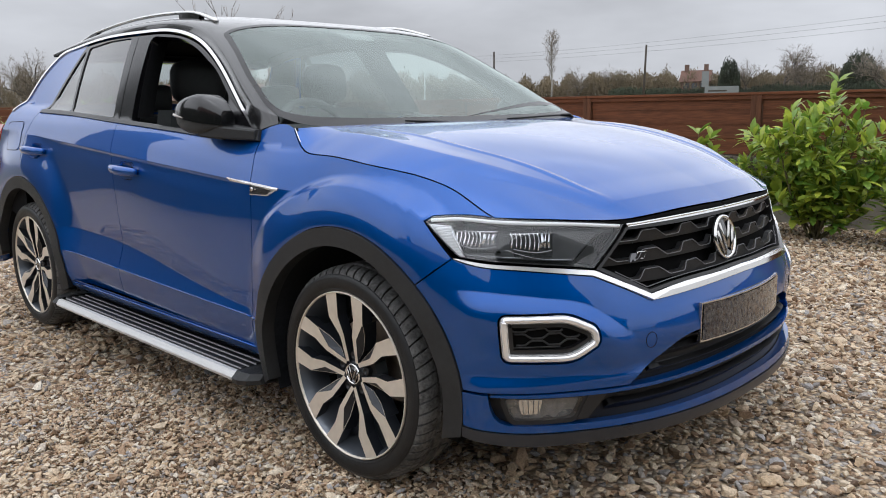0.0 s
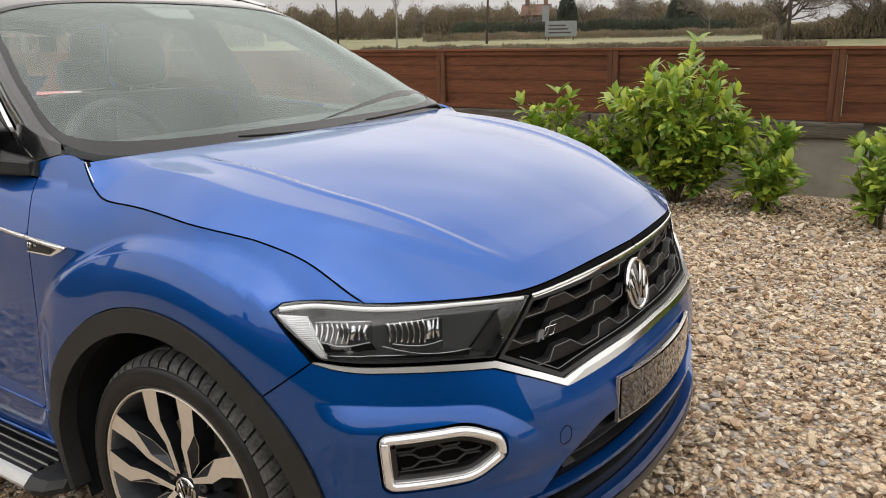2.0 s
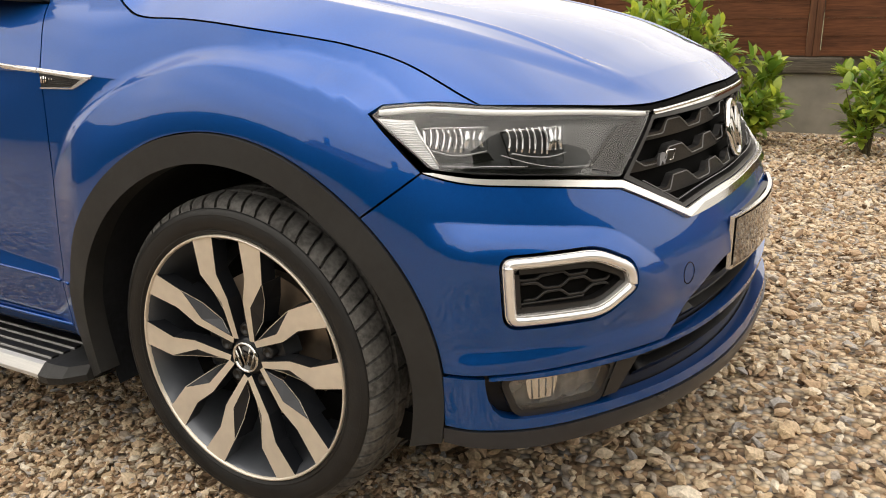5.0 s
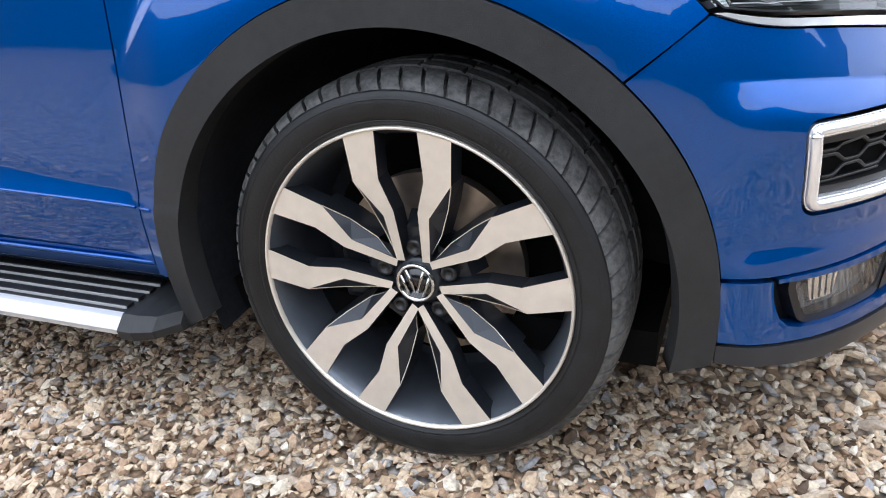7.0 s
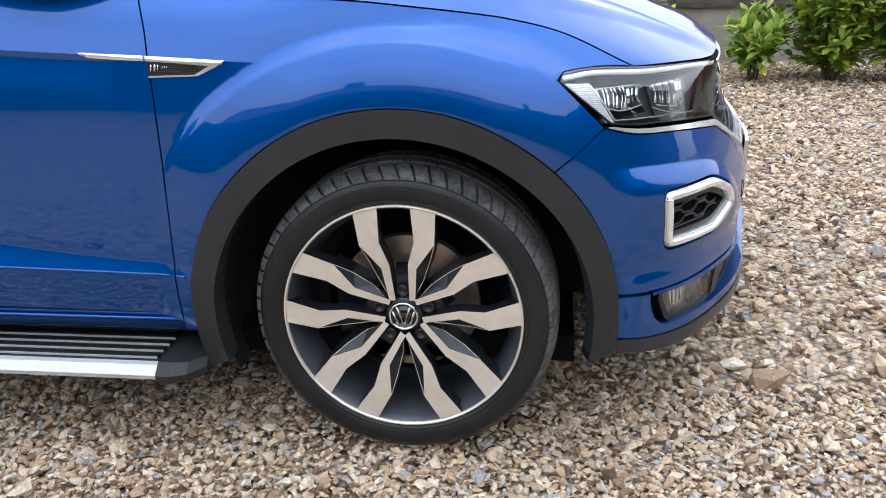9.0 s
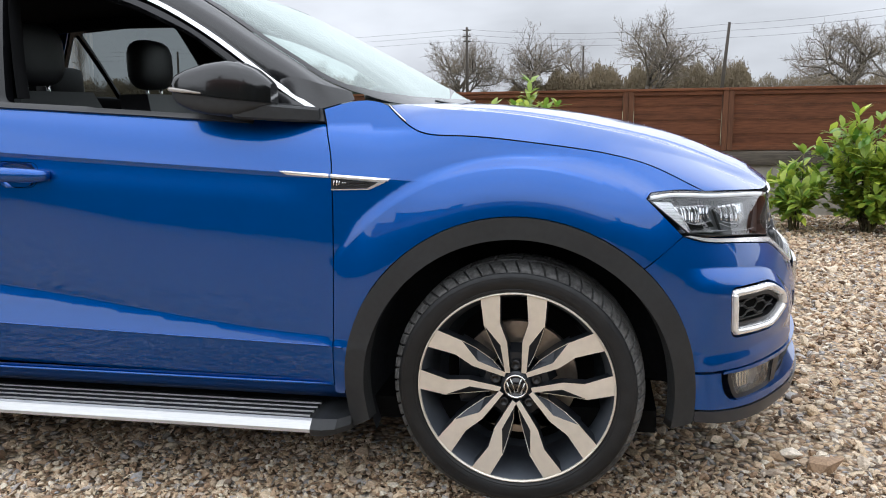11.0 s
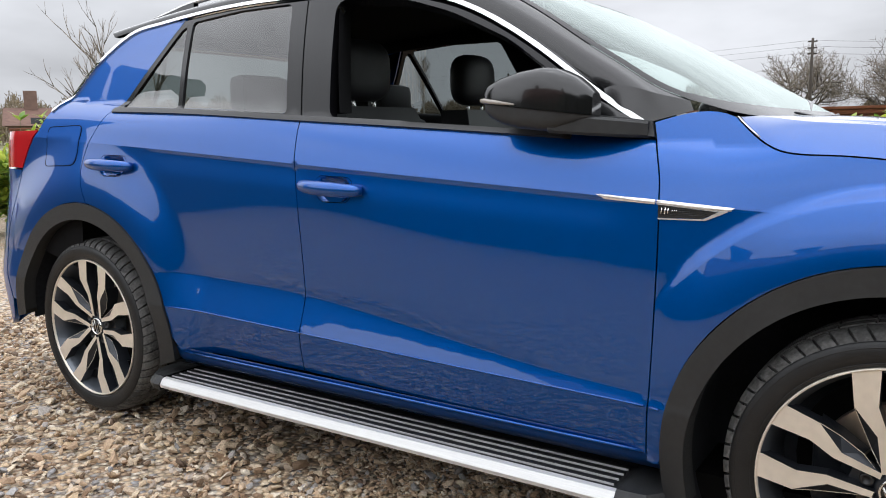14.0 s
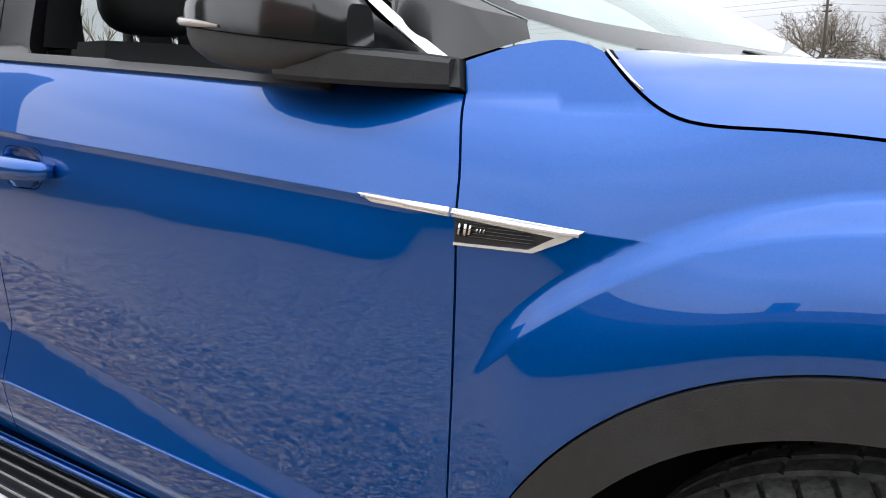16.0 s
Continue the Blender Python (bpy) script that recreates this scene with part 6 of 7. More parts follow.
def gravel_sheet():
    m = bpy.data.materials.new("gravel_bed")
    m.use_nodes = True
    n, l = m.node_tree.nodes, m.node_tree.links
    p = n["Principled BSDF"]
    p.inputs["Roughness"].default_value = 0.85
    co = n.new("ShaderNodeTexCoord")
    vo = n.new("ShaderNodeTexVoronoi")
    vo.inputs["Scale"].default_value = 52
    l.new(co.outputs["Object"], vo.inputs["Vector"])
    sep = n.new("ShaderNodeSeparateColor")
    l.new(vo.outputs["Color"], sep.inputs[0])
    r = gravel_palette(n, l, sep.outputs[0])
    # cell rims darkened in the colour, as shade in the crevices between stones
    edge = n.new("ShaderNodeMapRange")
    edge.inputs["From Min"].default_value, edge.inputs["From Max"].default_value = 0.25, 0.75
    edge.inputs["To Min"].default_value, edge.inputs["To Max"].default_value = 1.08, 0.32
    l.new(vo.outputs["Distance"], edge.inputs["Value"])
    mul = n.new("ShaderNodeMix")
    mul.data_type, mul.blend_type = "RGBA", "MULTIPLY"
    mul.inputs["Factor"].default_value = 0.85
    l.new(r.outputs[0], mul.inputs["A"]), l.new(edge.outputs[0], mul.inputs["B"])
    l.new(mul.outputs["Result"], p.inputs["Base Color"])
    bp = n.new("ShaderNodeBump")
    bp.inputs["Strength"].default_value, bp.inputs["Distance"].default_value = 1.0, 0.012
    inv = n.new("ShaderNodeMath")
    inv.operation, inv.inputs[0].default_value = "SUBTRACT", 1.0
    l.new(vo.outputs["Distance"], inv.inputs[1]), l.new(inv.outputs[0], bp.inputs["Height"]), l.new(bp.outputs[0], p.inputs["Normal"])
    return m


def stone_material(name, single):
    m = bpy.data.materials.new(name)
    m.use_nodes = True
    n, l = m.node_tree.nodes, m.node_tree.links
    p = n["Principled BSDF"]
    p.inputs["Roughness"].default_value = 0.68
    p.inputs["Specular IOR Level"].default_value = 0.35
    pick = n.new("ShaderNodeObjectInfo" if single else "ShaderNodeNewGeometry")
    r = gravel_palette(n, l, pick.outputs["Random" if single else "Random Per Island"])
    co = n.new("ShaderNodeTexCoord")
    no = n.new("ShaderNodeTexNoise")
    no.inputs["Scale"].default_value, no.inputs["Detail"].default_value = 160, 5
    l.new(co.outputs["Object"], no.inputs["Vector"])
    mr = n.new("ShaderNodeMapRange")
    mr.inputs["From Min"].default_value, mr.inputs["From Max"].default_value = 0.3, 0.7
    mr.inputs["To Min"].default_value, mr.inputs["To Max"].default_value = 0.68, 1.18
    l.new(no.outputs["Fac"], mr.inputs["Value"])
    mul = n.new("ShaderNodeMix")
    mul.data_type, mul.blend_type = "RGBA", "MULTIPLY"
    mul.inputs["Factor"].default_value = 1.0
    l.new(r.outputs[0], mul.inputs["A"]), l.new(mr.outputs[0], mul.inputs["B"]), l.new(mul.outputs["Result"], p.inputs["Base Color"])
    bp = n.new("ShaderNodeBump")
    bp.inputs["Strength"].default_value, bp.inputs["Distance"].default_value = 0.3, 0.003
    l.new(no.outputs["Fac"], bp.inputs["Height"]), l.new(bp.outputs[0], p.inputs["Normal"])
    return m


GRAVEL, STONE, LOOSE = gravel_sheet(), stone_material("flint_stones", False), stone_material("loose_flint_stone", True)


def field_material():
    m = material("winter_field", (0.20, 0.175, 0.085), rough=0.95, vary=0.45, scale=0.35, color2=(0.085, 0.095, 0.04), bump=0.6, bump_scale=8)
    return m


FIELD = field_material()
# one sheet: gravel yard, then fields that climb gently to the horizon
ys = [-900, -300, -90, -40, -20, -10, -4, 0, 3, 5.5, 7, 12, 20, 35, 60, 110, 200, 400, 900]
xs = [-900, -400, -200, -100, -60, -30, -15, -8, -4, 0, 4, 8, 15, 30, 60, 100, 200, 400, 900]


def land(x, y):
    """Height of the land: level yard, rising beyond the fence."""
    far = max(0.0, y - 30.0)
    return 0.012 * far if y > 0 else 0.0


me = bpy.data.meshes.new("ground")
gv = [(x, y, land(x, y) - 0.006) for y in ys for x in xs]
gf = [(19 * j + i, 19 * j + i + 1, 19 * j + 20 + i, 19 * j + 19 + i) for j in range(18) for i in range(18)]
me.from_pydata(gv, [], gf)
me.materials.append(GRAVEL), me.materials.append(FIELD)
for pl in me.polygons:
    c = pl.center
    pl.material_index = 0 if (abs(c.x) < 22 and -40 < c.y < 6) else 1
ground = tagged(new("ground", me), "pale flint gravel yard with fields beyond", "ground", kind="structure")


def stones(name, count, x0, x1, y0, y1, size, sub, seed, keep=lambda x, y: True):
    """Loose flint stones scattered over a stretch, each one a chipped, flattened lump."""
    rng = np.random.default_rng(seed)
    bm = bmesh.new()
    bmesh.ops.create_icosphere(bm, subdivisions=sub, radius=1)
    base = np.array([v.co for v in bm.verts])
    tri = np.array([[v.index for v in f.verts] for f in bm.faces])
    bm.free()
    kinds = []
    for k in range(28):
        d = rng.normal(size=(6, 3))
        d /= np.linalg.norm(d, axis=1)[:, None]
        cut = rng.uniform(0.40, 0.75, 6)
        p = base * rng.uniform(0.80, 1.20, (len(base), 1)) + rng.normal(0, 0.13, base.shape)
        for n_, c_ in zip(d, cut):
            over = np.maximum(p @ n_ - c_, 0)
            p = p - over[:, None] * n_
        kinds.append(p * (1.15, rng.uniform(0.6, 0.95), rng.uniform(0.38, 0.62)))
    xy = rng.uniform((x0, y0), (x1, y1), (count, 2))
    xy = xy[[keep(a, b) for a, b in xy]]
    n_ = len(xy)
    s = size * rng.lognormal(0, 0.33, n_)
    yaw, tip, tip2 = rng.uniform(0, 2 * np.pi, n_), rng.normal(0, 0.35, n_), rng.normal(0, 0.35, n_)
    cy, sy, ct, st, cu, su = np.cos(yaw), np.sin(yaw), np.cos(tip), np.sin(tip), np.cos(tip2), np.sin(tip2)
    which = rng.integers(0, 28, n_)
    P = np.stack(kinds)[which] * s[:, None, None]
    X, Y, Z = P[..., 0], P[..., 1], P[..., 2]
    Y, Z = Y * ct[:, None] - Z * st[:, None], Y * st[:, None] + Z * ct[:, None]
    X, Z = X * cu[:, None] - Z * su[:, None], X * su[:, None] + Z * cu[:, None]
    X, Y = X * cy[:, None] - Y * sy[:, None], X * sy[:, None] + Y * cy[:, None]
    V = np.stack([X + xy[:, :1], Y + xy[:, 1:], Z + (0.30 * s + rng.uniform(-0.004, 0.011, n_))[:, None]], -1).reshape(-1, 3)
    T = (tri[None] + (np.arange(n_) * len(base))[:, None, None]).reshape(-1, 3)
    me = bpy.data.meshes.new(name)
    me.vertices.add(len(V)), me.loops.add(3 * len(T)), me.polygons.add(len(T))
    me.vertices.foreach_set("co", V.ravel())
    me.loops.foreach_set("vertex_index", T.ravel())
    me.polygons.foreach_set("loop_start", np.arange(0, 3 * len(T), 3))
    me.polygons.foreach_set("loop_total", np.full(len(T), 3))
    me.materials.append(STONE)
    me.update(calc_edges=True)
    me.shade_flat()
    return tagged(new(name, me), "loose buff and grey flint gravel stones", "gravel", kind="stuff")


near = lambda x, y: -1.5 < x < 1.7 and -1.75 < y < -0.55
stones("gravel_stones", 34000, -1.5, 1.7, -1.75, -0.55, 0.0088, 1, 3)
stones("gravel_stones", 67000, -4.6, 4.0, -2.0, 5.0, 0.0144, 1, 5, keep=lambda x, y: not near(x, y) and not (-2.3 < x < 0.1 and -0.5 < y < 1.6) and not (x < -1.0 and y > 1.2))


def single_stones(count, x0, x1, y0, y1, size, seed):
    """Stones that lie loose on top, one by one, on a few shared meshes."""
    rnd = random.Random(seed)
    shapes = []
    for k in range(12):
        bm = bmesh.new()
        bmesh.ops.create_icosphere(bm, subdivisions=1, radius=1)
        cuts = [(Vector((rnd.gauss(0, 1), rnd.gauss(0, 1), rnd.gauss(0, 1))).normalized(), rnd.uniform(0.4, 0.8)) for _ in range(9)]
        for v in bm.verts:
            for d, c in cuts:
                v.co -= d * max(0.0, v.co.dot(d) - c)
            v.co = Vector((v.co.x * size, v.co.y * size * 0.75, v.co.z * size * 0.6))
        me = bpy.data.meshes.new("stone")
        bm.to_mesh(me)
        bm.free()
        me.materials.append(LOOSE)
        shapes.append(me)
    for k in range(count):
        ob = new("stone", shapes[k % 12])
        ob.parent = ground
        g = rnd.lognormvariate(0, 0.25)
        ob.matrix_basis = pose(rnd.uniform(x0, x1), rnd.uniform(y0, y1), 0.010 + 0.4 * size * g, rnd.gauss(0, 18), rnd.gauss(0, 18), rnd.uniform(0, 360)) @ Matrix.Diagonal((g, g, g, 1))




# ---- boundary: plastered wall, sleepers, board fence ----
FENCE_WOOD = material("red_brown_stained_board", (0.138, 0.050, 0.022), rough=0.78, spec=0.3, vary=0.50, scale=14, stretch=(0.6, 8, 8), bump=0.5, bump_scale=60)
POST_WOOD = material("stained_fence_post", (0.120, 0.050, 0.025), rough=0.78, spec=0.3, vary=0.4, scale=14, stretch=(8, 8, 0.6), bump=0.5, bump_scale=60)
OLD_WOOD = material("weathered_sleeper", (0.105, 0.088, 0.068), rough=0.92, vary=0.6, scale=16, stretch=(0.5, 6, 6), bump=1.0, bump_scale=40)
PLASTER = material("stained_grey_render", (0.27, 0.25, 0.215), rough=0.92, vary=0.35, scale=5, bump=0.6, bump_scale=70)
FY = 5.21
wall_bm = box(bmesh.new(), -16, 16, FY - 0.005, FY + 0.22, -0.05, 0.475, 0.01)
box(wall_bm, -16, 16, FY + 0.124, FY + 0.22, 0.470, 0.612, 0.006)
wall = part("wall_north", wall_bm, PLASTER)
tagged(wall, "low grey rendered boundary wall, stained", "wall", kind="structure")
for x, ln in ((-15.0, 2.4), (-12.58, 2.2), (-10.36, 2.5), (-7.84, 2.0), (-5.82, 2.25), (-3.55, 1.97), (-1.56, 2.30), (1.36, 2.45), (3.83, 2.1), (6.45, 2.3), (8.77, 2.4), (11.2, 2.2)):
    bm = bmesh.new()
    box(bm, -ln / 2, ln / 2, -0.05, 0.12, 0, 0.125, 0.018)
    bmesh.ops.subdivide_edges(bm, edges=[e for e in bm.edges if e.calc_length() > 0.5], cuts=14)
    for v in bm.verts:
        k = noise.noise(Vector((v.co.x * 2.3 + x, v.co.y * 4, v.co.z * 9)))
        v.co.z += 0.010 * k
        v.co.y += 0.012 * noise.noise(Vector((v.co.x * 3 - x, 3, v.co.z * 7)))
    sl = part("timber_sleeper", bm, OLD_WOOD, angle=50)
    tagged(sl, "weathered grey-brown timber sleeper on the wall", "sleeper", group="sleepers on the boundary wall")
    sl.location = (x + ln / 2, FY, 0.474)


POSTS = [-14.6, -12.7, -10.8, -8.95, -7.05, -5.16, -3.271, -1.374, 0.51, 1.444, 3.33, 5.2, 7.1, 9.0, 10.9, 12.8]


def fence_panel(x0, x1):
    fp = thing("fence_panel", "red-brown stained fence panel of horizontal boards", "fence panel", pose(x0, FY, 0.61), "fence panels along the yard")
    w = x1 - x0
    for k in range(4):
        bm = bmesh.new()
        z0 = 0.020 + 0.138 * k
        box(bm, 0.055, w - 0.055, 0.040 - 0.005 * k, 0.060 - 0.005 * k, z0, z0 + 0.1375, 0.0015)
        part("board", bm, FENCE_WOOD, fp)
    part("top_rail", box(bmesh.new(), 0.0, w, -0.012, 0.075, 0.572, 0.597, 0.004), FENCE_WOOD, fp)
    part("bottom_rail", box(bmesh.new(), 0.05, w - 0.05, 0.0, 0.03, 0.005, 0.048, 0.003), FENCE_WOOD, fp)
    part("top_batten", box(bmesh.new(), 0.05, w - 0.05, 0.004, 0.028, 0.530, 0.571, 0.003), FENCE_WOOD, fp)
    for a in (0.0, w - 0.05):
        part("stile", box(bmesh.new(), a + 0.0003, a + 0.0497, -0.006, 0.06, -0.002, 0.571, 0.004), POST_WOOD, fp)


for a, b in zip(POSTS, POSTS[1:]):
    fence_panel(a + 0.001, b - 0.001)

# side boundary beyond the car's tail
def side_fence():
    for k in range(4):
        y0 = 5.2 - 1.9 * (k + 1)
        fp = thing("fence_panel", "red-brown stained fence panel behind the hedge", "fence panel", pose(-15.2, y0, 0.50, 0, 0, 90), "fence panels along the yard")
        for j in range(5):
            part("board", box(bmesh.new(), 0.04, 1.86, -0.03, -0.01, 0.02 + 0.136 * j, 0.152 + 0.136 * j, 0.003), FENCE_WOOD, fp)
        for a in (0.0, 1.85):
            part("stile", box(bmesh.new(), a, a + 0.05, -0.045, 0.02, -0.50, 0.72, 0.004), POST_WOOD, fp)
        part("top_rail", box(bmesh.new(), 0.0, 1.9, -0.05, 0.03, 0.705, 0.732, 0.004), FENCE_WOOD, fp)


side_fence()

# ---- laurel bushes ----
def leaf_material(name, c0, c1):
    m = bpy.data.materials.new(name)
    m.use_nodes = True
    n, l = m.node_tree.nodes, m.node_tree.links
    p = n["Principled BSDF"]
    p.inputs["Roughness"].default_value = 0.34
    p.inputs["Subsurface Weight"].default_value = 0.0
    geo = n.new("ShaderNodeNewGeometry")
    rp = n.new("ShaderNodeValToRGB")
    rp.color_ramp.elements[0].color, rp.color_ramp.elements[1].color = (*c0, 1), (*c1, 1)
    e = rp.color_ramp.elements.new(0.78)
    e.color = (*[(a + 2 * b) / 3 * 0.8 for a, b in zip(c0, c1)], 1)
    l.new(geo.outputs["Random Per Island"], rp.inputs[0])
    co = n.new("ShaderNodeTexCoord")
    no = n.new("ShaderNodeTexNoise")
    no.inputs["Scale"].default_value = 30
    l.new(co.outputs["Object"], no.inputs["Vector"])
    mr = n.new("ShaderNodeMapRange")
    mr.inputs["To Min"].default_value, mr.inputs["To Max"].default_value = 0.7, 1.25
    l.new(no.outputs["Fac"], mr.inputs["Value"])
    mul = n.new("ShaderNodeMix")
    mul.data_type, mul.blend_type = "RGBA", "MULTIPLY"
    mul.inputs["Factor"].default_value = 1.0
    l.new(rp.outputs[0], mul.inputs["A"]), l.new(mr.outputs[0], mul.inputs["B"]), l.new(mul.outputs["Result"], p.inputs["Base Color"])
    tr = n.new("ShaderNodeBsdfTranslucent")
    l.new(mul.outputs["Result"], tr.inputs["Color"])
    mx = n.new("ShaderNodeMixShader")
    mx.inputs[0].default_value = 0.38
    out = n["Material Output"]
    l.new(p.outputs[0], mx.inputs[1]), l.new(tr.outputs[0], mx.inputs[2]), l.new(mx.outputs[0], out.inputs["Surface"])
    return m


LAUREL = leaf_material("laurel_leaf", (0.13, 0.27, 0.040), (0.62, 0.70, 0.10))
STEM = material("green_brown_stem", (0.10, 0.085, 0.04), rough=0.8, vary=0.4, scale=30)


def leaf_mesh(spots, name, mat, parent):
    """Joined pointed leaves: each spot is base, direction, up, length, width."""
    V, F = [], []
    for p, d, up, ln, w in spots:
        d = d.normalized()
        s = d.cross(up)
        if s.length < 1e-3:
            s = d.orthogonal()
        s.normalize()
        u = s.cross(d)
        k = len(V)
        row = ((0.0, 0.05, 0.0), (0.30, 0.42, 0.03), (0.62, 0.48, 0.02), (0.86, 0.25, -0.05), (1.0, 0.0, -0.10))
        for a, b, h in row:
            c = p + d * (a * ln) + u * (h * ln)
            V += [c - s * (b * w) + u * (0.10 * b * w), c, c + s * (b * w) + u * (0.10 * b * w)]
        for r in range(4):
            for q in range(2):
                F.append((k + 3 * r + q, k + 3 * r + q + 1, k + 3 * r + 4 + q, k + 3 * r + 3 + q))
    return mesh_object(name, V, F, mat, parent)


def laurel(x, y, height, spread, seed, stems=9, lean=(0, 0), label="", thick=3, twigs_each=(5, 8)):
    rnd = random.Random(seed)
    th = thing("laurel_bush", label or "bushy green laurel shrub with yellow-green young leaves", "shrub", pose(x, y, 0), "laurels along the wall")
    spots = []
    for k in range(stems):
        a = 2 * math.pi * k / stems + rnd.uniform(-0.4, 0.4)
        out = spread * rnd.uniform(0.35, 1.0)
        top_z = height * rnd.uniform(0.62, 1.0) * (1 - 0.30 * (out / spread) ** 2)
        if k == 0:
            out, top_z = 0.05, height
        p0 = Vector((rnd.uniform(-0.04, 0.04), rnd.uniform(-0.04, 0.04), 0))
        p3 = Vector((out * math.cos(a) + lean[0], out * math.sin(a) + lean[1], top_z))
        p1 = p0.lerp(p3, 0.35) + Vector((0.25 * (p3.x), 0.25 * (p3.y), 0.0))
        pts = [((1 - t) ** 2 * p0 + 2 * t * (1 - t) * p1 + t * t * p3) for t in map(float, np.linspace(0, 1, 9))]
        v, f = tube(pts, [0.011 * (1 - 0.75 * t) for t in np.linspace(0, 1, 9)], 5)
        mesh_object("stem", v, f, STEM, th)
        twigs = [(pts, 0.22)]
        for j in range(rnd.randint(*twigs_each)):
            i = rnd.randint(2, 7)
            b = pts[i]
            d = Vector((math.cos(a) + rnd.uniform(-1.2, 1.2), math.sin(a) + rnd.uniform(-1.2, 1.2), rnd.uniform(0.1, 1.1))).normalized()
            ln = rnd.uniform(0.10, 0.26) * (height / 1.0) ** 0.5
            twigs.append(([b + d * (ln * t) + Vector((0, 0, 0.05 * t * t)) for t in map(float, np.linspace(0, 1, 5))], 0.0))
        for tw, skip in twigs:
            m = len(tw)
            for i in range(m):
                if i / m < skip:
                    continue
                d = (tw[min(i + 1, m - 1)] - tw[max(i - 1, 0)]).normalized()
                for q in range(thick if i < m - 1 else 6):
                    w = rnd.uniform(0, 2 * math.pi)
                    o = d.orthogonal().normalized()
                    o = Matrix.Rotation(w, 3, d) @ o
                    dirn = (o * rnd.uniform(0.6, 1.1) + d * rnd.uniform(0.35, 1.0) + Vector((0, 0, rnd.uniform(-0.15, 0.35)))).normalized()
                    ln = rnd.uniform(0.088, 0.156)
                    spots.append((tw[i] + o * 0.004, dirn, Vector((0, 0, 1)) + d * 0.3, ln, ln * rnd.uniform(0.36, 0.46)))
    leaf_mesh(spots, "crown", LAUREL, th)
    return th


laurel(-0.48, 4.36, 1.26, 0.44, 11, stems=22, twigs_each=(4, 7), lean=(0.05, 0), label="large laurel shrub with glossy green and yellow-green leaves")
laurel(-1.10, 4.45, 0.84, 0.22, 17, stems=6)
laurel(0.23, 4.35, 0.60, 0.20, 12, stems=6, thick=2, twigs_each=(3, 6), label="small young laurel shrub in the gravel")
laurel(0.98, 4.18, 0.62, 0.22, 13, stems=7, thick=2, twigs_each=(3, 6), label="small young laurel shrub in the gravel")
laurel(1.83, 4.12, 0.64, 0.20, 14, stems=7, thick=2, twigs_each=(3, 6), label="small young laurel shrub in the gravel")
laurel(2.38, 4.05, 0.90, 0.30, 15, stems=15)
laurel(2.90, 3.95, 0.98, 0.30, 16, stems=13)
laurel(-1.62, 4.45, 0.84, 0.24, 20, stems=6)
# hedge of laurels beyond the tail
for i in range(7):
    laurel(-8.35 - 0.03 * i, -0.2 + 0.46 * i, 1.22, 0.46, 40 + i, stems=11, thick=2, label="dense yellow-green laurel hedge plant")
for i in range(5):
    laurel(-8.9 - 0.50 * i, 2.95 + 0.20 * i, 1.22, 0.46, 60 + i, stems=11, thick=2, label="dense yellow-green laurel hedge plant")


# ---- the distance: fields, hedgerow, bare trees, poles, houses ----
BARK = material("grey_bark", (0.11, 0.095, 0.08), rough=0.95, vary=0.4, scale=6)
TWIG = material("bare_twigs", (0.23, 0.195, 0.16), rough=0.95, vary=0.4, scale=3)
SCRUB = material("winter_scrub", (0.185, 0.145, 0.095), rough=0.95, vary=0.5, scale=0.25, color2=(0.105, 0.088, 0.058))
EVERGREEN = material("dark_evergreen", (0.050, 0.062, 0.040), rough=0.95, vary=0.5, scale=0.6)
POLE_WOOD = material("tarred_pole", (0.06, 0.05, 0.042), rough=0.9, vary=0.3, scale=5)
BRICK = material("red_brick_far", (0.15, 0.095, 0.075), rough=0.9, vary=0.3, scale=3)
TILE = material("clay_roof_tiles", (0.15, 0.085, 0.065), rough=0.9, vary=0.35, scale=4)
WINDOW_DARK = material("dark_window_pane", (0.02, 0.022, 0.026), rough=0.1, coat=0.5)
PALE = material("pale_sheeting", (0.20, 0.215, 0.22), rough=0.6, vary=0.15, scale=1)
EYE0 = Vector((0.6, -2.3, 1.1))


def far_at(az, dist):
    a = radians(az)
    x, y = EYE0.x + dist * math.cos(a), EYE0.y + dist * math.sin(a)
    return x, y, land(x, y)


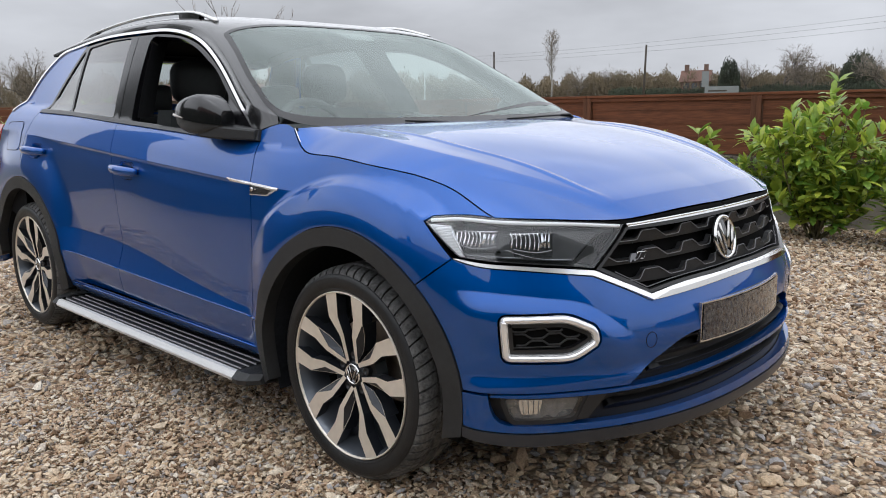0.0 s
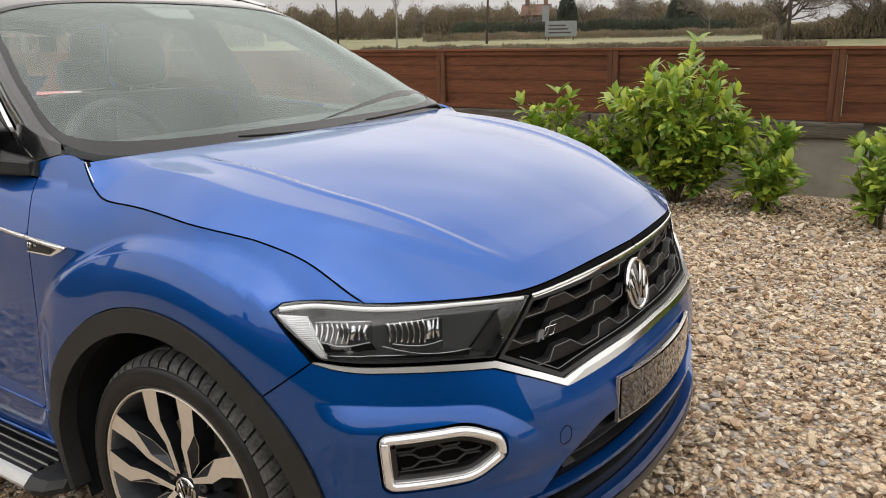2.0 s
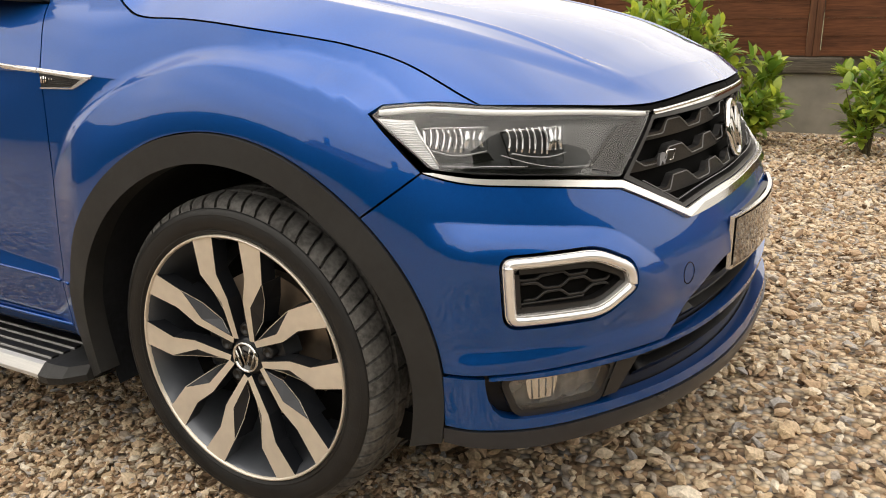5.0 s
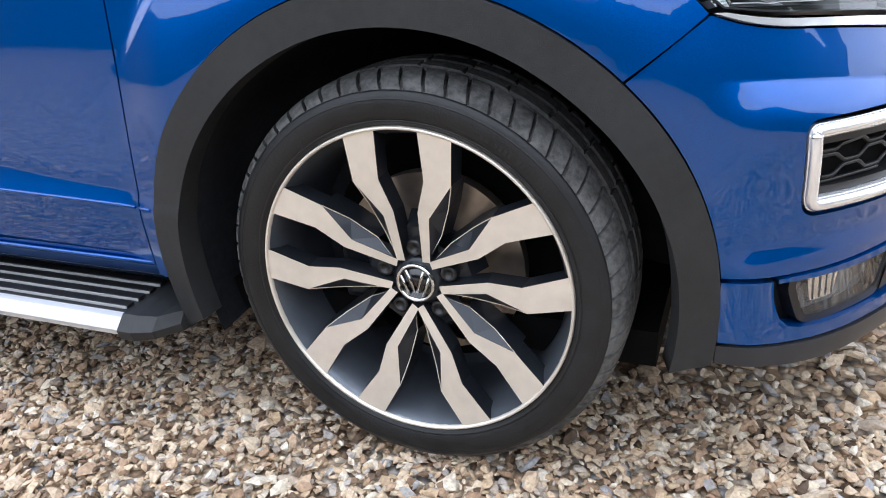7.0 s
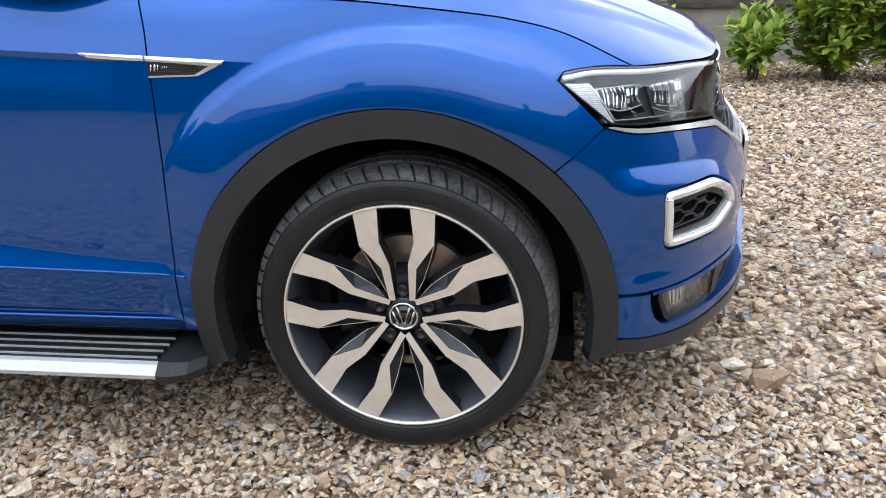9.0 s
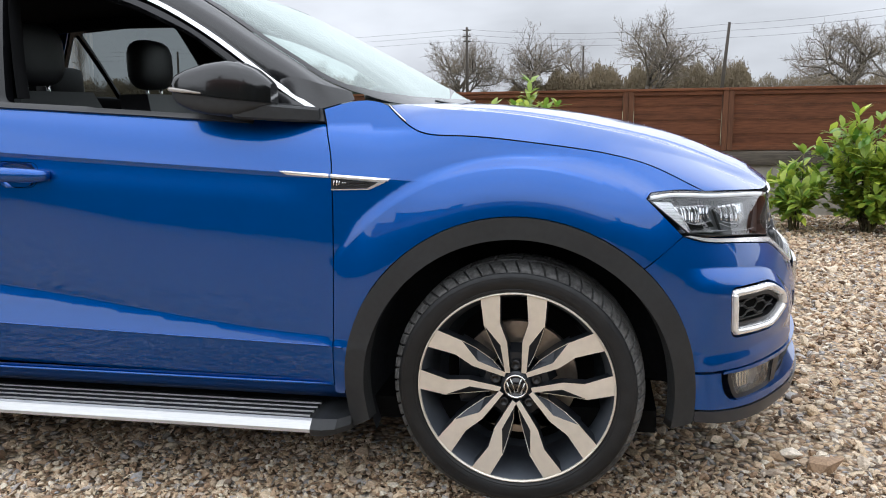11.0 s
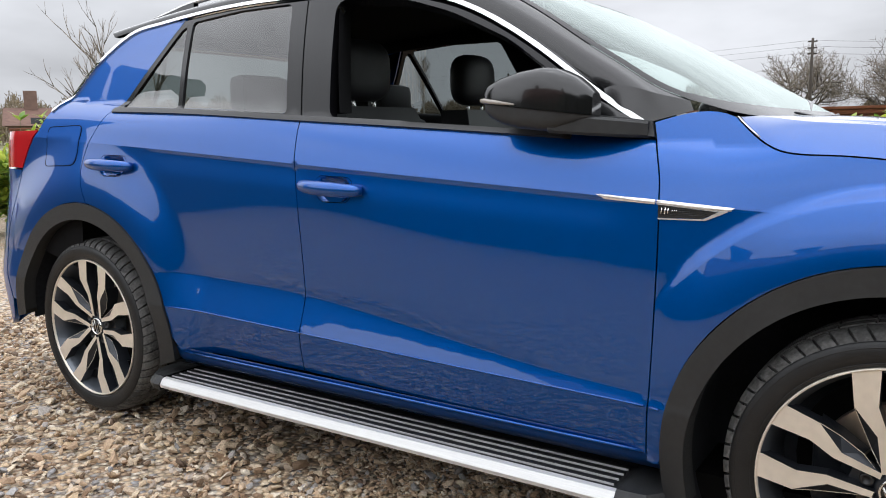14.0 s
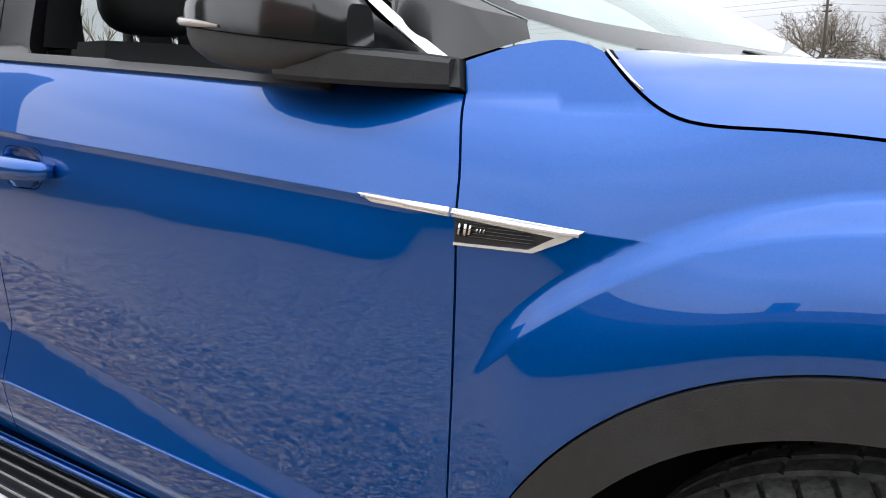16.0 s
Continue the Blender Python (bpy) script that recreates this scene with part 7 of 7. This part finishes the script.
def bare_tree(az, dist, elev_top, seed, width=0.6, dense=1.0, label="leafless winter tree with a fine twig crown"):
    """A branching tree; its height follows from the elevation of its tip."""
    x, y, z = far_at(az, dist)
    h = EYE0.z + dist * math.tan(radians(elev_top)) - z
    rnd = random.Random(seed)
    th = thing("bare_tree", label, "tree", pose(x, y, z))
    V, F, TV, TF = [], [], [], []

    def limb(p, d, ln, r, level):
        n = (4, 4, 4, 3, 2, 2)[level]
        pts = [p]
        for k in range(n):
            d = (d + Vector((rnd.gauss(0, 0.11), rnd.gauss(0, 0.11), rnd.gauss(0.05, 0.07)))).normalized()
            pts.append(pts[-1] + d * (ln / n))
        fine = level >= 3
        v, f = tube(pts, [r * (1 - 0.5 * k / n) for k in range(n + 1)], 5 if level < 2 else 3)
        tv, tf = (TV, TF) if fine else (V, F)
        o = len(tv)
        tv.extend(v)
        tf.extend(tuple(i + o for i in q) for q in f)
        if level < 5:
            for k in range(((4, 4, 4, 5, 5) if dense < 1.2 else (6, 5, 5, 5, 4))[level] if dense >= 1 else rnd.randint(2, 3)):
                i = rnd.randint(1, n) if level else rnd.randint(2, n)
                ax = d.orthogonal().normalized()
                ax = Matrix.Rotation(rnd.uniform(0, 2 * math.pi), 3, d) @ ax
                nd = (d * rnd.uniform(0.6, 1.0) + ax * rnd.uniform(0.6, 1.1) * width * 1.3 + Vector((0, 0, 0.12))).normalized()
                limb(pts[i], nd, ln * (rnd.uniform(0.60, 0.82) if level < 3 else rnd.uniform(0.48, 0.66)), r * 0.53, level + 1)

    limb(Vector((0, 0, -0.3)), Vector((0, 0, 1)), h * 0.30, h * 0.022, 0)
    zmax = sorted(v.z for v in TV)[int(0.985 * len(TV))]
    k = h / zmax
    mesh_object("trunk", [v * k for v in V], F, BARK, th)
    mesh_object("crown", [v * k for v in TV], TF, TWIG, th)
    return th


PALE_BARK = material("pale_birch_bark", (0.34, 0.32, 0.29), rough=0.9, vary=0.4, scale=4)


def birch(az, dist, elev_top, seed):
    """A slim straight stem with a narrow veil of fine rising twigs."""
    x, y, z = far_at(az, dist)
    h = EYE0.z + dist * math.tan(radians(elev_top)) - z
    rnd = random.Random(seed)
    th = thing("birch_tree", "slender leafless birch with pale stem", "tree", pose(x, y, z))
    v, f = tube([(0, 0, -0.3), (0.05, 0, h * 0.4), (-0.03, 0, h * 0.75), (0, 0, h)], [0.085, 0.06, 0.035, 0.010], 7)
    mesh_object("trunk", v, f, PALE_BARK, th)
    V, F = [], []
    for k in range(130):
        s0 = rnd.uniform(0.42, 0.97)
        a, ln = rnd.uniform(0, 2 * math.pi), h * 0.16 * math.sin(math.pi * min(1, (1.05 - s0) / 0.62)) ** 0.7
        d = Vector((math.cos(a), math.sin(a), rnd.uniform(0.9, 1.8))).normalized()
        p = Vector((0, 0, h * s0))
        v, f = tube([p, p + d * ln * 0.5, p + d * ln + Vector((0, 0, 0.06 * ln))], [0.011, 0.008, 0.005], 3)
        o = len(V)
        V.extend(v)
        F.extend(tuple(i + o for i in q) for q in f)
        for j in range(4):
            b = p + d * ln * rnd.uniform(0.3, 0.9)
            e = b + Vector((rnd.uniform(-1, 1), rnd.uniform(-1, 1), rnd.uniform(0.2, 1.2))).normalized() * ln * 0.35
            v, f = tube([b, e], [0.006, 0.004], 3)
            o = len(V)
            V.extend(v)
            F.extend(tuple(i + o for i in q) for q in f)
    mesh_object("crown", V, F, TWIG, th)


bare_tree(100.1, 75, 4.85, 1, 0.85, 1.3)
bare_tree(95.1, 82, 4.95, 2, 0.80, 1.3)
bare_tree(92.0, 90, 4.2, 3, 1.0)
bare_tree(87.0, 70, 6.0, 31, 0.72, 1.3)
bare_tree(82.6, 95, 3.6, 5, 0.8)
bare_tree(74.0, 60, 4.9, 6, 0.9, 1.3)
bare_tree(71.5, 70, 4.8, 7, 0.8)
birch(125.5, 62, 5.05, 8)
bare_tree(110.7, 150, 3.55, 9, 0.8)
bare_tree(124.0, 160, 2.5, 10, 0.7)
bare_tree(122.0, 165, 2.4, 11, 0.7)
bare_tree(109.5, 150, 2.8, 14, 0.7)
bare_tree(104.6, 120, 2.9, 15, 0.7)
bare_tree(113.0, 160, 2.6, 16, 0.7)
bare_tree(148.5, 22, 7.8, 12, 0.30, 0.5, label="bare sapling with upright thin branches")
bare_tree(145.6, 22.5, 8.2, 13, 0.30, 0.5, label="bare sapling with upright thin branches")
bare_tree(160.5, 80, 3.6, 17, 0.7)
bare_tree(165.5, 90, 3.4, 18, 0.7)


def twig_mass(name, label, mat, az0, az1, dist, depth, elev, seed, count, ragged=0.35, size=0.45, lift=0.0, dome=False, taper=0.0):
    """A hedgerow or wood edge: very many thin upright flecks with an uneven top."""
    rng_ = np.random.default_rng(seed)
    az = np.radians(rng_.uniform(az0, az1, count))
    d = dist + rng_.uniform(-depth, depth, count)
    x, y = EYE0.x + d * np.cos(az), EYE0.y + d * np.sin(az)
    zg = np.array([land(a, b) for a, b in zip(x, y)])
    deg = np.degrees(az)
    wob = 0.5 + sum(a * np.sin(deg * w + p) for a, w, p in zip((0.16, 0.13, 0.10, 0.08, 0.06), rng_.uniform(0.3, 5.0, 5), rng_.uniform(0, 6.28, 5))) + rng_.normal(0, 0.16, count)
    h = EYE0.z + dist * np.tan(np.radians(elev)) - zg
    h = h * (1 - ragged + ragged * wob)
    if taper:
        h = h * np.clip((az1 - deg) / taper, 0.30, 1)
    if dome:
        h = h * np.sqrt(np.clip(1.02 - ((deg - (az0 + az1) / 2) / ((az1 - az0) / 2)) ** 2, 0.05, 1))
    u = rng_.uniform(0, 1, count) ** 0.8
    z = zg + h * u + lift
    s = size * rng_.uniform(0.5, 1.6, count)
    ang = rng_.uniform(0, 2 * np.pi, count)
    tx, ty = np.cos(ang), np.sin(ang)
    P = np.stack([x, y, z], -1)
    A = P + np.stack([tx * s * 0.16, ty * s * 0.16, rng_.normal(0, 0.4, count) * s], -1)
    B = P + np.stack([-tx * s * 0.16, -ty * s * 0.16, rng_.normal(0, 0.4, count) * s], -1)
    C = P + np.stack([rng_.normal(0, 0.3, count) * s, rng_.normal(0, 0.3, count) * s, s * 0.9], -1)
    V = np.stack([A, B, C], 1).reshape(-1, 3)
    T = np.arange(3 * count).reshape(-1, 3)
    me = bpy.data.meshes.new(name)
    me.vertices.add(len(V)), me.loops.add(3 * count), me.polygons.add(count)
    me.vertices.foreach_set("co", V.ravel())
    me.loops.foreach_set("vertex_index", T.ravel())
    me.polygons.foreach_set("loop_start", np.arange(0, 3 * count, 3))
    me.polygons.foreach_set("loop_total", np.full(count, 3))
    me.materials.append(mat)
    me.update(calc_edges=True)
    return tagged(new(name, me), label, "hedgerow", kind="stuff")


twig_mass("hedgerow", "brown winter hedgerow beyond the field", SCRUB, 80, 101, 85, 4, 2.9, 3, 130000, 0.55, 0.26, taper=9.0)
twig_mass("hedgerow", "brown winter hedgerow beyond the field", SCRUB, 55, 80, 110, 5, 2.0, 8, 45000, 0.4, 0.26)
twig_mass("wood_edge", "far grey-brown wood edge", SCRUB, 100, 135, 170, 8, 2.25, 5, 130000, 0.55, 0.42)
twig_mass("wood_edge", "far dark wood edge", SCRUB, 135, 170, 110, 6, 2.6, 6, 60000, 0.4, 0.35)
twig_mass("wood_edge", "far dark wood edge", SCRUB, 170, 415, 90, 6, 3.4, 9, 15000, 0.5, 0.6)
twig_mass("conifer", "dark rounded evergreen tree", EVERGREEN, 113.3, 114.8, 150, 1.5, 3.4, 11, 6000, 0.35, 0.35, dome=True)
twig_mass("conifer", "dark rounded evergreen tree", EVERGREEN, 105.0, 107.6, 150, 2, 3.2, 12, 9000, 0.3, 0.35, dome=True)
twig_mass("field_hedge", "low dark field hedge", EVERGREEN, 103, 122, 140, 2, 1.2, 13, 30000, 0.5, 0.3)


twig_mass("field_hedge", "low brown hedge across the field", SCRUB, 97, 128, 60, 1.5, -0.38, 21, 26000, 0.6, 0.16)
twig_mass("field_hedge", "low brown hedge across the field", SCRUB, 97, 124, 112, 2, 0.42, 22, 26000, 0.5, 0.22)


def telegraph_pole(az, dist, elev, lean=0.0, arm=True):
    x, y, z = far_at(az, dist)
    h = EYE0.z + dist * math.tan(radians(elev)) - z
    th = thing("telegraph_pole", "tarred wooden telegraph pole carrying wires", "pole", pose(x, y, z, 0, lean, 0), "telegraph poles")
    v, f = tube([(0, 0, -0.5), (0, 0, h * 0.5), (0, 0, h)], [0.15, 0.13, 0.10], 8)
    mesh_object("post", v, f, POLE_WOOD, th)
    if arm:
        for k, dz in enumerate((0.25, 0.75, 1.2)):
            part("cross_arm", box(bmesh.new(), -0.35, 0.35, -0.05, 0.05, h - dz - 0.05, h - dz + 0.05), POLE_WOOD, th)
    return Vector((x, y, z + h))


pa = telegraph_pole(99.4, 70, 5.6)
pb = telegraph_pole(82.0, 62, 5.4, 4, False)
telegraph_pole(119.4, 90, 4.0, 2, False)
telegraph_pole(129.9, 100, 3.8, 0, False)
telegraph_pole(91.1, 95, 4.15, 0, False)
pe = telegraph_pole(62.0, 55, 7.2)
for dz in (0.15, 0.6, 1.1):
    for a, b in ((pa, pb), (pb, pe), (pa, Vector((pa.x - 75, pa.y + 25, pa.z + 1)))):
        pts = []
        for t in np.linspace(0, 1, 11):
            p = a.lerp(b, t)
            pts.append((p.x, p.y, p.z - dz - 0.5 * 4 * t * (1 - t)))
        v, f = tube(pts, 0.008, 4)
        tagged(mesh_object("overhead_wire", v, f, POLE_WOOD), "thin dark overhead wire between poles", "wire", group="overhead wires")


def far_house(az, dist, w, d, eaves, ridge, turn, wall_mat, label):
    x, y, z = far_at(az, dist)
    th = thing("house", label, "house", pose(x, y, z, 0, 0, turn))
    part("wall", box(bmesh.new(), -w / 2, w / 2, -d / 2, d / 2, -1, eaves), wall_mat, th)
    v = [(sx * (w / 2 + 0.3), sy * (d / 2 + 0.3), eaves - 0.1) for sx in (-1, 1) for sy in (-1, 1)] + [(-w / 2 - 0.3, 0, ridge), (w / 2 + 0.3, 0, ridge)]
    rf = mesh_object("roof", v, [(0, 2, 5, 4), (1, 4, 5, 3), (0, 4, 1), (2, 3, 5), (0, 1, 3, 2)], TILE, th, smooth=False)
    for sx in (-0.35, 0.35):
        part("chimney", box(bmesh.new(), sx * w - 0.4, sx * w + 0.4, -0.4, 0.4, ridge - 1.0, ridge + 1.1), BRICK, rf)
    for sx in (-0.3, 0.0, 0.3):
        for zz in (1.2, eaves - 1.5):
            part("window", box(bmesh.new(), sx * w - 0.5, sx * w + 0.5, -d / 2 - 0.04, -d / 2 + 0.02, zz, zz + 1.1), WINDOW_DARK, th)


far_house(116.2, 165, 5.2, 5, 3.9, 6.0, 20, BRICK, "red brick house with clay tiled roof and chimneys")
far_house(148.3, 60, 9, 5, 1.9, 3.0, 60, BRICK, "long low red brick barn with tiled roof")
x, y, z = far_at(114.3, 100)
sg = thing("road_sign", "pale road sign board on posts beyond the field", "sign", pose(x, y, z, 0, 0, 24))
part("board", box(bmesh.new(), -1.9, 1.9, -0.03, 0.03, 0.5, 2.3), PALE, sg)
for k in range(3):
    part("writing_bar", box(bmesh.new(), -1.5, 1.2 - 0.3 * k, -0.045, -0.031, 0.85 + 0.42 * k, 1.02 + 0.42 * k), POLE_WOOD, sg)
for o in (-1.5, 1.5):
    part("post", box(bmesh.new(), o - 0.05, o + 0.05, 0.03, 0.10, -0.5, 2.3), POLE_WOOD, sg)
x, y, z = far_at(115.4, 104)
sg = thing("direction_sign", "tall narrow pale sign on one post beyond the field", "sign", pose(x, y, z, 0, 0, 24))
part("board", box(bmesh.new(), -0.42, 0.42, -0.03, 0.03, 2.3, 4.2), PALE, sg)
part("post", box(bmesh.new(), -0.05, 0.05, 0.03, 0.12, -0.5, 4.2), POLE_WOOD, sg)

# behind the viewer, unseen: dark hedge and brick house added for the car's reflections
DARK_HEDGE = material("dense_dark_hedge", (0.020, 0.028, 0.014), rough=0.95, vary=0.6, scale=3)
n = 320
v = []
for i in range(n + 1):
    deg = 184 + 201 * i / n
    a = radians(deg)
    dist = float(np.interp(deg, [184, 225, 250, 290, 310, 385], [9.0, 6.5, 4.3, 4.3, 6.5, 8.0]))
    # heights set by bearing, to darken reflections on bumper and flank
    high = float(np.interp(deg, [184, 187, 190, 194, 250, 272, 286, 300, 320, 338, 352, 362, 373, 385], [5.0, 5.0, 3.4, 1.9, 1.65, 1.7, 2.2, 2.7, 3.0, 4.4, 4.8, 4.2, 2.6, 1.8]))
    for k, f in enumerate((-0.05, 0.25, 0.55, 0.82, 1.0)):
        r = dist + 0.35 * noise.noise(Vector((i * 0.31, k * 0.9, 1))) - (0.0, 0.25, 0.25, 0.05, -0.5)[k]
        rag = 0.06 * noise.noise(Vector((i * 0.07, 5, k))) + 0.02 * noise.noise(Vector((i * 0.63, 9, k)))
        v.append((EYE0.x + r * math.cos(a), EYE0.y + r * math.sin(a), high * f * (1 + (rag if k > 1 else 0))))
hedge = mesh_object("reflection_hedge", v, [(5 * i + k, 5 * i + 5 + k, 5 * i + 6 + k, 5 * i + 1 + k) for i in range(n) for k in range(4)], DARK_HEDGE)
tagged(hedge, "unseen dark hedge added to shape the car's reflections", "hedge", kind="stuff")
far_house(268, 14, 15, 6, 2.7, 4.6, 5, BRICK, "brick house with tiled roof across the yard")

# loose stones on the gravel beside the front wheel
single_stones(300, -0.75, 1.05, -1.50, -0.93, 0.0108, 21)
